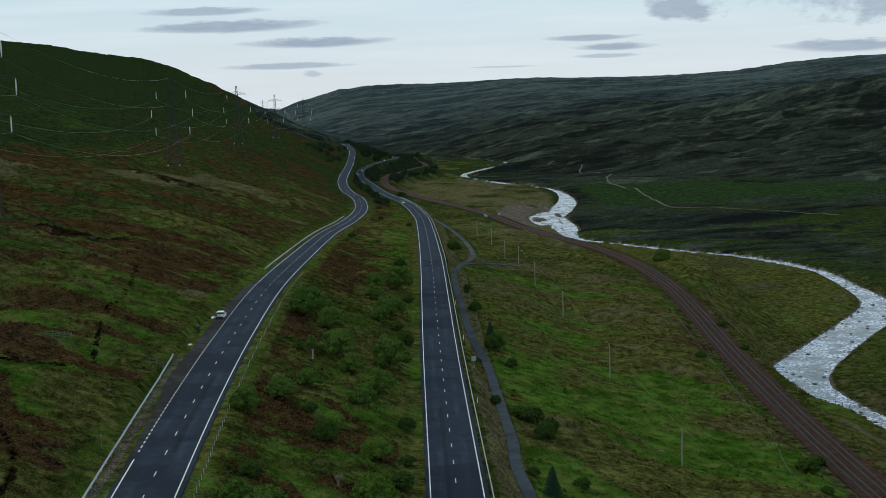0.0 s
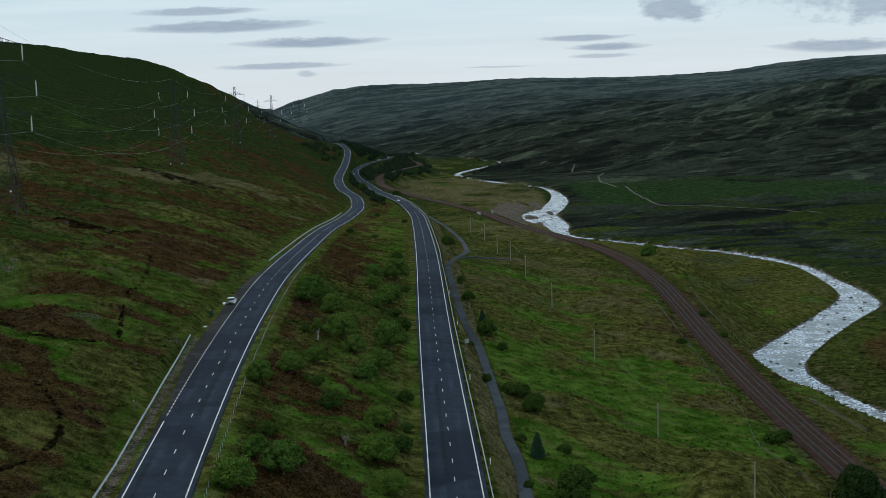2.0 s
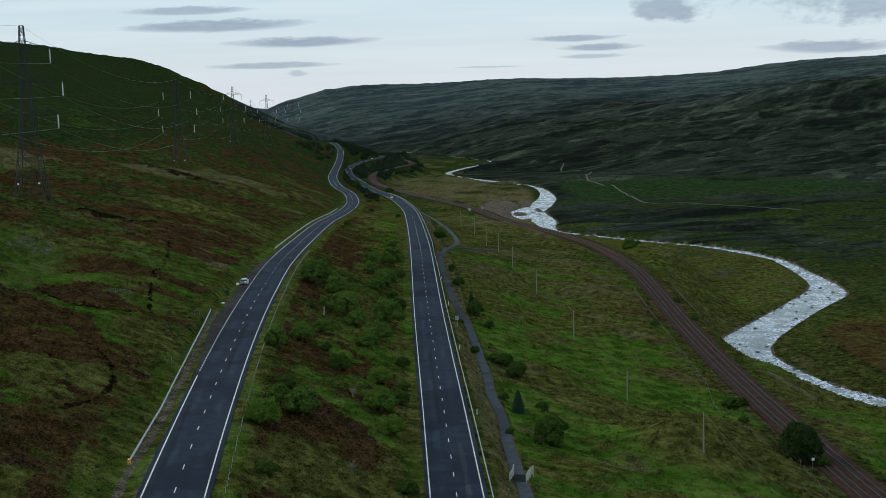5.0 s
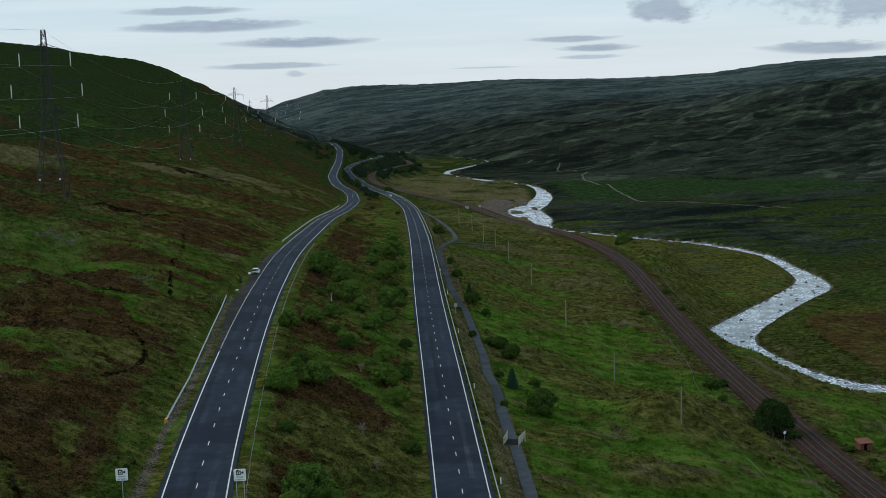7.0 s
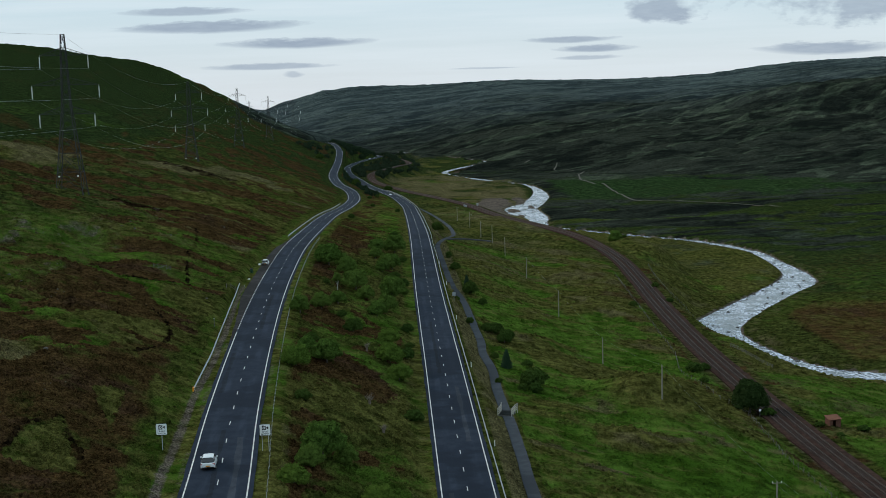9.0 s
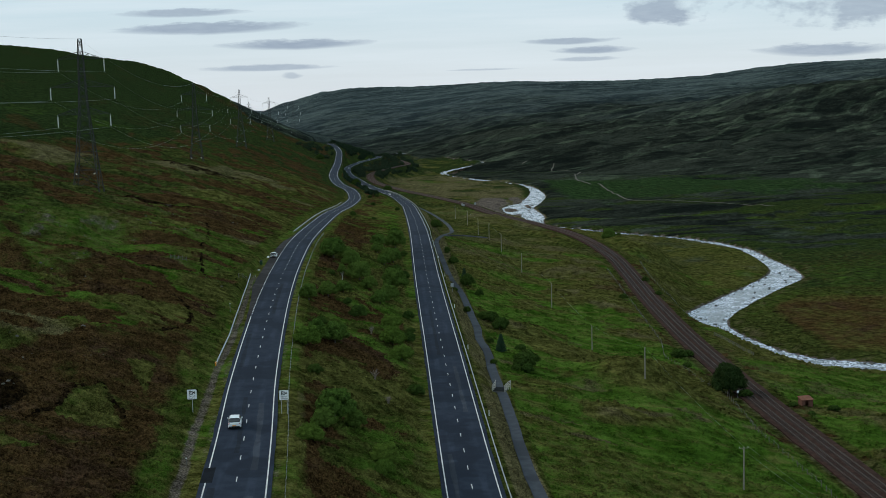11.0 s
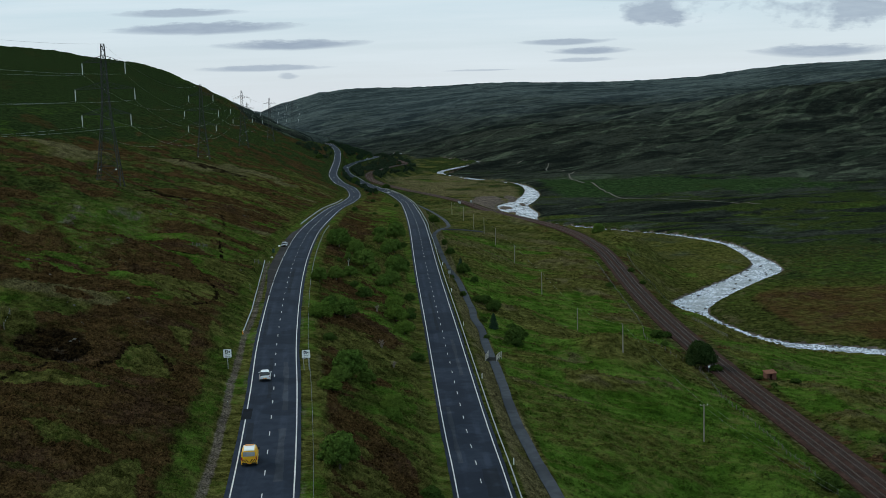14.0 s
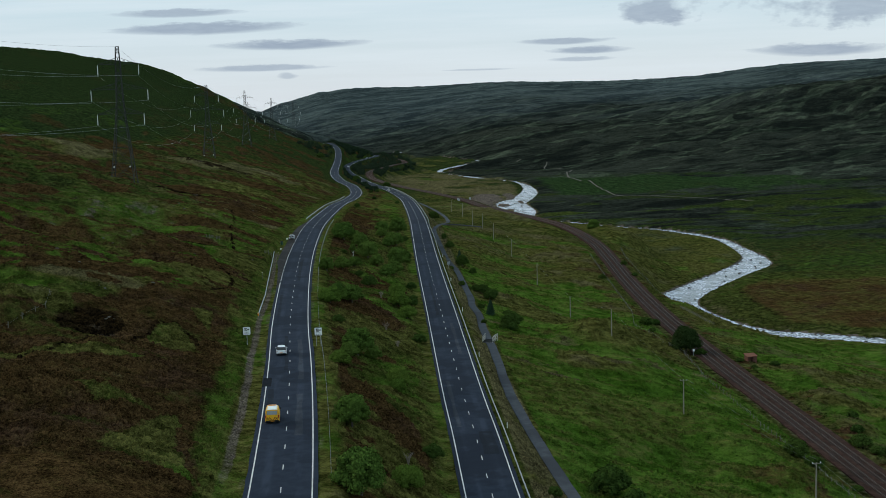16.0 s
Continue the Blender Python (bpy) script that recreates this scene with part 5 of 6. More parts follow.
POLES = [(86, 20, 7.2), (82, 62, 7.2), (69.6, 110, 7.4), (64.2, 174, 7.0), (60.3, 234, 7.2), (56.4, 306, 8.2), (52.6, 390, 8.0), (47.5, 444, 8), (44, 486, 8), (40, 520, 8), (36, 570, 8), (30, 610, 8)]
for x, y, h in POLES:
    power_pole(x, y, h, 7)
for (x0, y0, h0), (x1, y1, h1) in zip(POLES, POLES[1:]):
    for o in ((-0.72, 0.72) if y1 < 130 else (0,)):
        wire("pole_wire", (x0 + o, y0, ground_z(x0, y0) + h0 + 0.06), (x1 + o, y1, ground_z(x1, y1) + h1 + 0.06), 0.7, 0.007, "fine wire strung between wooden poles", "cable", "wires over the meadow")


# ---- road furniture ----
def along(line, y, offset):
    """A place beside a centre line and the way along it, in degrees of turn."""
    n = normals(line)
    p = [np.interp(y, line[:, 1], line[:, k]) for k in range(3)]
    m = [np.interp(y, line[:, 1], n[:, k]) for k in range(2)]
    return p[0] + m[0] * offset, p[1] + m[1] * offset, p[2], math.degrees(math.atan2(m[1], m[0]))


def steps(line, y0, y1, gap):
    s = np.concatenate([[0], np.cumsum(np.hypot(*np.diff(line[:, :2], axis=0).T))])
    a, b = np.interp(y0, line[:, 1], s), np.interp(y1, line[:, 1], s)
    return [float(np.interp(d, s, line[:, 1])) for d in np.arange(a, b, gap)]


dashes(upper_road, UPPER, 9.0, 2.0, 0.0, 0.0, 1080)
dashes(lower_road, LOWER, 9.0, 2.0, 0.0, 24.2, 940)
dashes(upper_road, UPPER, 2.0, 1.0, -3.65, 172, 318, 0.2)


def steel_barrier(name, line, y0, y1, offset, gap, label):
    """A corrugated beam on posts."""
    root = new(name)
    tagged(root, label, "barrier")
    reach = offset if callable(offset) else (lambda y: offset)
    ys = np.array(steps(line, y0, y1, 1.6))
    profile = [(-0.03, 0.42), (0.05, 0.47), (0.0, 0.55), (-0.04, 0.58), (0.05, 0.65), (-0.03, 0.73), (-0.07, 0.73), (-0.07, 0.42)]
    verts, faces = [], []
    for y in ys:
        x, yy, z, turn = along(line, y, reach(y))
        z = ground_z(x, yy)
        c, s = math.cos(radians(turn)), math.sin(radians(turn))
        verts += [(x + c * u, yy + s * u, z + v) for u, v in profile]
    k = len(profile)
    for i in range(len(ys) - 1):
        faces += [(i * k + j, i * k + (j + 1) % k, (i + 1) * k + (j + 1) % k, (i + 1) * k + j) for j in range(k)]
    faces += [tuple(range(k))[::-1], tuple((len(ys) - 1) * k + j for j in range(k))]
    new("beam", mesh_of("beam", verts, faces, GALV)).parent = root
    bm = bmesh.new()
    box(bm, -0.03, 0.03, -0.05, 0.05, -0.6, 0.70)
    me = bpy.data.meshes.new("post")
    bm.to_mesh(me)
    bm.free()
    me.materials.append(GALV)
    for y in steps(line, y0, y1, gap):
        x, yy, z, turn = along(line, y, reach(y) * 1.015)
        o = new("post", me)
        o.parent = root
        o.matrix_basis = pose(x, yy, ground_z(x, yy), 0, 0, turn)
    return root


def left_offset(y):
    return float(np.interp(y, [119, 146, 178, 212, 234], [-6.8, -6.4, -6.8, -7.6, -8.4]))


left_barrier = steel_barrier("safety_barrier", UPPER, 119.5, 232, left_offset, 3.2, "long galvanised steel crash barrier beside the upper road")
bm = bmesh.new()
x, y, z, a = along(UPPER, 119.0, -6.8)
box(bm, -0.16, 0.16, -0.35, 0.35, 0.25, 0.85, pose(x, y, ground_z(x, y), 0, 0, a))
part("end_marker", bm, AMBER, left_barrier, "amber reflective barrier end")
steel_barrier("safety_barrier", LOWER, 14, 960, 4.85, 4.8, "galvanised steel crash barrier along the lower road")
steel_barrier("safety_barrier", UPPER, 350, 640, -5.6, 4.8, "galvanised steel crash barrier on the outside of the bend")


def rope_fence(line, y0, y1, offset):
    root = new("wire_rope_fence")
    tagged(root, "low wire rope safety fence on slim steel posts", "fence")
    bm = bmesh.new()
    box(bm, -0.03, 0.03, -0.025, 0.025, -0.4, 0.72)
    me = bpy.data.meshes.new("post")
    bm.to_mesh(me)
    bm.free()
    me.materials.append(GALV)
    tops = []
    for y in steps(line, y0, y1, 2.4):
        x, yy, z, turn = along(line, y, offset)
        g = ground_z(x, yy)
        o = new("post", me)
        o.parent = root
        o.matrix_basis = pose(x, yy, g, 0, 0, turn)
        tops.append((x, yy, g))
    for h in (0.5, 0.66):
        bm = bmesh.new()
        for p, q in zip(tops, tops[1:]):
            beam(bm, (p[0], p[1], p[2] + h), (q[0], q[1], q[2] + h), 0.016, 3)
        part("rope", bm, LATTICE, root)


rope_fence(UPPER, 4, 340, 5.9)


def text_part(word, size, x, y, z, parent, name="lettering"):
    cu = bpy.data.curves.new(name, "FONT")
    cu.body, cu.size, cu.align_x, cu.extrude = word, size, "CENTER", 0.004
    tmp = bpy.data.objects.new(name, cu)
    me = bpy.data.meshes.new_from_object(tmp)
    bpy.data.objects.remove(tmp)
    me.materials.clear()
    me.materials.append(SIGN_BLACK)
    o = new(name, me)
    o.parent = parent
    o.matrix_basis = pose(x, y, z, 90, 0, 0)
    return o


def camera_sign(x, y, turn, posts):
    root = new("road_sign")
    tagged(root, "white square speed camera warning sign on grey posts" if posts == 2 else "white square speed camera warning sign on one post", "road sign", "speed camera signs")
    low = 2.05
    bm = bmesh.new()
    box(bm, -0.72, 0.72, -0.02, 0.02, low, low + 1.50)
    bmesh.ops.bevel(bm, geom=[e for e in bm.edges if abs(e.verts[0].co.y - e.verts[1].co.y) > 0.01], offset=0.10, segments=3, affect="EDGES")
    plate = part("plate", bm, SIGN_BLACK, root, "black-edged white plate")
    bm = bmesh.new()
    box(bm, -0.68, 0.68, -0.028, -0.02, low + 0.04, low + 1.46)
    bmesh.ops.bevel(bm, geom=[e for e in bm.edges if abs(e.verts[0].co.y - e.verts[1].co.y) > 0.004], offset=0.07, segments=3, affect="EDGES")
    part("face", bm, SIGN_WHITE, plate)
    bm = bmesh.new()
    box(bm, -0.38, 0.12, -0.036, -0.028, low + 0.74, low + 1.26)
    box(bm, -0.34, -0.1, -0.036, -0.028, low + 1.26, low + 1.33)
    box(bm, 0.17, 0.25, -0.036, -0.028, low + 0.93, low + 1.09)
    verts = [bm.verts.new(v) for v in ((0.25, -0.036, low + 0.93), (0.42, -0.036, low + 0.82), (0.42, -0.036, low + 1.20), (0.25, -0.036, low + 1.09))]
    bm.faces.new(verts)
    symbol = part("camera_symbol", bm, SIGN_BLACK, plate, "black old-fashioned camera symbol")
    bm = bmesh.new()
    bmesh.ops.create_cone(bm, cap_ends=True, segments=20, radius1=0.17, radius2=0.17, depth=0.006, matrix=pose(-0.13, -0.041, low + 1.0, 90))
    part("lens_ring", bm, SIGN_WHITE, plate)
    bm = bmesh.new()
    bmesh.ops.create_cone(bm, cap_ends=True, segments=20, radius1=0.09, radius2=0.09, depth=0.006, matrix=pose(-0.13, -0.049, low + 1.0, 90))
    part("lens_dot", bm, SIGN_BLACK, plate)
    text_part("Speed", 0.31, 0, -0.032, low + 0.42, plate)
    text_part("cameras", 0.31, 0, -0.032, low + 0.14, plate)
    for px in ((-0.42, 0.42) if posts == 2 else (0,)):
        bm = bmesh.new()
        beam(bm, (px, 0.06, -0.7), (px, 0.06, low + 1.35), 0.045, 8)
        part("post", bm, GALV, root)
    root.matrix_basis = pose(x, y, ground_z(x, y), 0, 0, turn)


camera_sign(-16.6, 85.2, 4, 1)
camera_sign(-3.4, 85.6, 4, 2)


def path_sign(x, y):
    root = new("path_sign")
    tagged(root, "small pale sign on a thin post beside the path", "sign")
    bm = bmesh.new()
    box(bm, -0.45, 0.45, -0.015, 0.015, 1.5, 2.5)
    part("plate", bm, SIGN_GREY, root)
    bm = bmesh.new()
    beam(bm, (0, 0.04, -0.5), (0, 0.04, 2.4), 0.04, 8)
    part("post", bm, GALV, root)
    root.matrix_basis = pose(x, y, ground_z(x, y), 0, 0, 5)


path_sign(23.3, 263)


def marker_post(x, y, tall, label, mat):
    root = new("marker_post")
    tagged(root, label, "post", "slim posts in the verge")
    bm = bmesh.new()
    box(bm, -0.06, 0.06, -0.04, 0.04, -0.4, tall)
    part("post", bm, mat, root)
    bm = bmesh.new()
    box(bm, -0.045, 0.045, -0.05, -0.04, tall - 0.25, tall - 0.08)
    part("reflector", bm, LAMP_CLEAR, root)
    root.matrix_basis = pose(x, y, ground_z(x, y), 0, 0, 4)


for y in (62, 118, 172, 226):
    x, yy, z, a = along(UPPER, y, -6.6)
    marker_post(x, yy, 1.0, "slim grey marker post beside the upper road", RAIL_TIMBER)
for y in (60, 118, 176, 232, 290, 350):
    x, yy, z, a = along(LOWER, y, 5.6)
    marker_post(x, yy, 1.0, "slim pale marker post behind the lower barrier", SIGN_WHITE)
marker_post(-25.7, 171.6, 1.9, "thin grey timber post in the heather", RAIL_TIMBER)

# ---- vehicles ----
def wheel(parent, x, y, r):
    bm = bmesh.new()
    bmesh.ops.create_cone(bm, cap_ends=True, segments=20, radius1=r, radius2=r, depth=0.22, matrix=pose(x, y, r, 0, 90, 0))
    bmesh.ops.bevel(bm, geom=[e for e in bm.edges if len(e.link_faces) == 2 and any(len(f.verts) > 4 for f in e.link_faces)], offset=0.04, segments=2, affect="EDGES")
    w = part("wheel", bm, BLACK, parent)
    bm = bmesh.new()
    s = 1 if x > 0 else -1
    bmesh.ops.create_cone(bm, cap_ends=True, segments=14, radius1=r * 0.62, radius2=r * 0.55, depth=0.03, matrix=pose(x + s * 0.11, y, r, 0, 90, 0))
    part("rim", bm, GALV, w)


def loft(bm, sections):
    """A body from cross sections (y, half width low, half width high, z low, z high), rounded at the top edges."""
    rings = []
    for y, wl_, wh, z0, z1 in sections:
        m = (z0 + z1) / 2
        pts = [(-wl_, z0), (-wl_ * 1.02, m), (-wh, z1 - 0.06), (-wh + 0.09, z1), (wh - 0.09, z1), (wh, z1 - 0.06), (wl_ * 1.02, m), (wl_, z0)]
        rings.append([bm.verts.new((px, y, pz)) for px, pz in pts])
    for a, b in zip(rings, rings[1:]):
        for i in range(8):
            bm.faces.new((a[i], a[(i + 1) % 8], b[(i + 1) % 8], b[i]))
    bm.faces.new(rings[0])
    bm.faces.new(rings[-1][::-1])
    bmesh.ops.recalc_face_normals(bm, faces=bm.faces)


def car(x, y, z, turn, paint, label, tall=1.48, name="car"):
    """A hatchback whose nose points along +y."""
    root = new(name)
    tagged(root, label, "car")
    bm = bmesh.new()
    loft(bm, [(-2.1, 0.76, 0.72, 0.42, 0.86), (-1.98, 0.86, 0.82, 0.30, 0.98), (-1.2, 0.89, 0.86, 0.24, 1.0), (0.6, 0.89, 0.85, 0.24, 0.98), (1.4, 0.87, 0.80, 0.26, 0.88),
              (1.95, 0.80, 0.70, 0.32, 0.76), (2.1, 0.68, 0.60, 0.40, 0.66)])
    body = part("body", bm, paint, root)
    bm = bmesh.new()
    loft(bm, [(-1.92, 0.78, 0.66, 0.95, 1.05), (-1.55, 0.80, 0.62, 0.95, tall - 0.04), (-0.6, 0.82, 0.64, 0.95, tall), (0.25, 0.82, 0.62, 0.95, tall - 0.05), (1.15, 0.80, 0.70, 0.90, 0.98)])
    part("cabin", bm, GLASS_DARK, root, "dark tinted windows")
    bm = bmesh.new()
    loft(bm, [(-1.52, 0.64, 0.60, tall - 0.10, tall - 0.01), (-0.6, 0.66, 0.62, tall - 0.08, tall + 0.025), (0.22, 0.64, 0.60, tall - 0.12, tall - 0.02)])
    part("roof", bm, paint, root)
    for s in (-1, 1):
        bm = bmesh.new()
        box(bm, s * 0.70 - 0.12, s * 0.70 + 0.12, -2.08, -1.96, 0.72, 0.92)
        part("tail_light", bm, LAMP_RED, root, "red tail light")
        bm = bmesh.new()
        box(bm, s * 0.60 - 0.14, s * 0.60 + 0.14, 1.98, 2.07, 0.56, 0.70)
        part("headlight", bm, LAMP_CLEAR, root, "clear headlight")
        bm = bmesh.new()
        box(bm, s * 0.98 - 0.10, s * 0.98 + 0.06, 0.62, 0.74, 0.92, 1.06)
        part("mirror", bm, paint, root)
        for wy in (-1.28, 1.30):
            wheel(root, s * 0.80, wy, 0.32)
    bm = bmesh.new()
    box(bm, -0.26, 0.26, -2.13, -2.09, 0.52, 0.63)
    part("plate_bar", bm, AMBER, root)
    bm = bmesh.new()
    box(bm, -0.80, 0.80, -2.14, -2.0, 0.34, 0.48)
    bmesh.ops.bevel(bm, geom=bm.edges[:], offset=0.03, segments=2, affect="EDGES")
    part("bumper", bm, BLACK, root)
    root.matrix_basis = pose(x, y, z, 0, 0, turn)
    return root


def bicycle(m, label):
    root = new("bicycle")
    tagged(root, label, "bicycle", "bicycles behind the parked car")
    for y in (-0.52, 0.52):
        bm = bmesh.new()
        n = 20
        ring = [Vector((0, y + 0.34 * math.cos(2 * math.pi * i / n), 0.34 + 0.34 * math.sin(2 * math.pi * i / n))) for i in range(n)]
        for p, q in zip(ring, ring[1:] + ring[:1]):
            beam(bm, p, q, 0.03, 4)
        part("wheel", bm, BLACK, root)
    bm = bmesh.new()
    for p, q in (((0, -0.52, 0.34), (0, -0.05, 0.30)), ((0, -0.05, 0.30), (0, -0.15, 0.85)), ((0, -0.05, 0.30), (0, 0.38, 0.86)), ((0, -0.13, 0.78), (0, 0.38, 0.86)),
                 ((0, -0.52, 0.34), (0, -0.13, 0.78)), ((0, 0.38, 0.92), (0, 0.52, 0.34))):
        beam(bm, p, q, 0.028, 5)
    part("frame", bm, BLACK, root)
    bm = bmesh.new()
    beam(bm, (-0.26, 0.40, 0.98), (0.26, 0.40, 0.98), 0.02, 5)
    part("handlebar", bm, BLACK, root)
    bm = bmesh.new()
    box(bm, -0.07, 0.07, -0.28, -0.04, 0.88, 0.95)
    part("saddle", bm, BLACK, root)
    root.matrix_basis = m


px, py, pz, pa = along(UPPER, 270.2, -5.2)
car(px, py, 0.0, pa, WHITE_CAR, "white hatchback parked in the lay-by")
bx, by, bz, ba = along(UPPER, 266.6, -5.2)
bicycle(pose(bx, by, 0.35, 0, 0, ba + 90), "dark bicycle on the rack behind the parked car")
bicycle(pose(bx + 0.05, by - 0.35, 0.30, 0, 6, ba + 92), "second dark bicycle hung behind the parked car")
root = new("bicycle_rack")
tagged(root, "black tubular bicycle rack behind the parked car", "rack")
for s in (-0.4, 0.4):
    bm = bmesh.new()
    beam(bm, (s, 1.5, 0.5), (s, -0.45, 0.55), 0.03, 6)
    beam(bm, (s, -0.45, 0.55), (s, -0.45, -0.0), 0.03, 6)
    part("arm", bm, BLACK, root)
root.matrix_basis = pose(bx, by, 0.02, 0, 0, ba)
cx, cy, cz, ca = along(UPPER, 274.6, -6.6)
bm = bmesh.new()
bmesh.ops.create_uvsphere(bm, u_segments=14, v_segments=8, radius=1.0, matrix=pose(cx + 0.1, cy - 5.5, 0.27, 10, 0, 0) @ Matrix.Diagonal((0.38, 0.5, 0.28, 1)))
tagged(part("white_bundle", bm, SIGN_WHITE), "rounded white bundle lying at the lay-by edge", "bundle")

bm = bmesh.new()
bmesh.ops.create_icosphere(bm, subdivisions=2, radius=1.0, matrix=pose(-29.6, 241.4, 0.10, 0, 0, 30) @ Matrix.Diagonal((0.42, 0.22, 0.16, 1)))
tagged(part("white_bag", bm, SIGN_WHITE), "crumpled white bag lying on the lay-by verge", "bag")

vx, vy, vz, va = along(UPPER, 79.5, -1.5)
car(vx, vy, 0.0, va, WHITE_CAR, "white estate car driving on the upper road", 1.55)


def yellow_van(x, y, z, turn):
    root = new("van")
    tagged(root, "yellow road maintenance van with dark rear chevrons", "van")
    bm = bmesh.new()
    loft(bm, [(-2.5, 0.90, 0.86, 0.42, 1.30), (-2.4, 0.97, 0.94, 0.35, 1.36), (1.1, 0.97, 0.93, 0.32, 1.30), (2.0, 0.93, 0.84, 0.36, 1.02), (2.45, 0.80, 0.72, 0.44, 0.85)])
    part("body", bm, YELLOW, root)
    bm = bmesh.new()
    loft(bm, [(-2.46, 0.90, 0.80, 1.28, 1.98), (-2.3, 0.92, 0.80, 1.28, 2.08), (0.2, 0.92, 0.78, 1.28, 2.08), (1.45, 0.86, 0.74, 1.15, 1.30)])
    part("cabin", bm, YELLOW, root)
    bm = bmesh.new()
    loft(bm, [(-2.40, 0.74, 0.70, 2.02, 2.10), (0.1, 0.74, 0.70, 2.02, 2.10)])
    part("roof", bm, SIGN_WHITE, root, "white roof panel")
    bm = bmesh.new()
    box(bm, -0.72, 0.72, -2.53, -2.45, 1.36, 1.90)
    # pale steel colour instead of glass, as a painted sky reflection
    part("rear_window", bm, GALV, root, "pale rear window reflecting the sky")
    for s in (-1, 1):
        for k in range(3):
            bm = bmesh.new()
            a = 0.04 + k * 0.30
            q = [(s * a, 0.62), (s * (a + 0.15), 0.62), (s * min(a + 0.45, 0.86), 0.98), (s * min(a + 0.30, 0.86), 0.98)]
            v0 = [bm.verts.new((u, -2.512, w)) for u, w in q] + [bm.verts.new((u, -2.49, w)) for u, w in q]
            for f in ((0, 1, 2, 3), (7, 6, 5, 4), (0, 4, 5, 1), (1, 5, 6, 2), (2, 6, 7, 3), (3, 7, 4, 0)):
                bm.faces.new([v0[i] for i in f])
            part("chevron", bm, RED_BAND, root, "dark diagonal chevron stripe")
        bm = bmesh.new()
        box(bm, s * 0.88 - 0.07, s * 0.88 + 0.07, -2.54, -2.42, 0.9, 1.30)
        part("tail_light", bm, LAMP_RED, root, "red tail light")
        bm = bmesh.new()
        box(bm, s * 1.08 - 0.10, s * 1.08 + 0.08, 1.0, 1.14, 1.2, 1.48)
        part("mirror", bm, BLACK, root)
        for wy in (-1.55, 1.45):
            wheel(root, s * 0.86, wy, 0.36)
    bm = bmesh.new()
    box(bm, -0.55, 0.55, -0.3, 0.0, 2.08, 2.20)
    bmesh.ops.bevel(bm, geom=bm.edges[:], offset=0.03, segments=2, affect="EDGES")
    part("light_bar", bm, AMBER, root, "amber roof light bar")
    bm = bmesh.new()
    box(bm, -0.92, 0.92, -2.58, -2.44, 0.38, 0.56)
    part("bumper", bm, BLACK, root)
    bm = bmesh.new()
    box(bm, -0.26, 0.26, -2.60, -2.575, 0.42, 0.52)
    part("plate_bar", bm, AMBER, root)
    root.matrix_basis = pose(x, y, z, 0, 0, turn)


wx, wy, wz, wa = along(UPPER, 33.2, -2.0)
yellow_van(wx, wy, 0.0, wa)
for y, o, lab in ((1330, -1.8, "distant pale car on the lower road"), (1410, 1.8, "distant white car on the far bend"), (880, -1.8, "distant silver car on the lower road"), (1620, -1.7, "distant white car near the far wood")):
    fx, fy, fz, fa = along(LOWER, y, o)
    car(fx, fy, fz, fa + 180, WHITE_CAR, lab, 1.5)

# ---- lay-by, path and railway things ----
root = new("litter_bin")
tagged(root, "dark green litter bin on the lay-by verge", "bin")
bm = bmesh.new()
bmesh.ops.create_cone(bm, cap_ends=True, segments=12, radius1=0.36, radius2=0.42, depth=1.0, matrix=pose(0, 0, 0.5))
part("body", bm, GREEN_BIN, root)
bm = bmesh.new()
bmesh.ops.create_cone(bm, cap_ends=True, segments=12, radius1=0.46, radius2=0.30, depth=0.22, matrix=pose(0, 0, 1.1))
part("lid", bm, BLACK, root)
root.matrix_basis = pose(-30.9, 254.6, ground_z(-30.9, 254.6))


def path_bridge(x, y, turn):
    root = new("cattle_grid")
    tagged(root, "cattle grid on the cycle path with pale timber side rails", "cattle grid")
    bm = bmesh.new()
    box(bm, -1.3, 1.3, -1.9, 1.9, -0.25, 0.03)
    part("frame", bm, STONE, root)
    for k in range(11):
        bm = bmesh.new()
        beam(bm, (-1.2, -1.6 + k * 0.32, 0.06), (1.2, -1.6 + k * 0.32, 0.06), 0.05, 6)
        part("bar", bm, LATTICE, root)
    for s in (-1, 1):
        feet = [(s * 1.25, -1.9), (s * 1.25, -0.4), (s * 1.3, 1.1), (s * 1.5, 2.4)]
        for px, py in feet:
            bm = bmesh.new()
            box(bm, px - 0.07, px + 0.07, py - 0.07, py + 0.07, -0.5, 1.38)
            part("post", bm, PALE_TIMBER, root)
        for z in (0.30, 0.62, 0.94, 1.26):
            bm = bmesh.new()
            for p, q in zip(feet, feet[1:]):
                beam(bm, (*p, z), (*q, z), 0.065, 4)
            part("rail", bm, PALE_TIMBER, root)
    root.matrix_basis = pose(x, y, -12.42, 0, 0, turn)


gx, gy, gz, ga = along(CYCLE, 147.5, 0)
path_bridge(gx, gy, ga - 17)


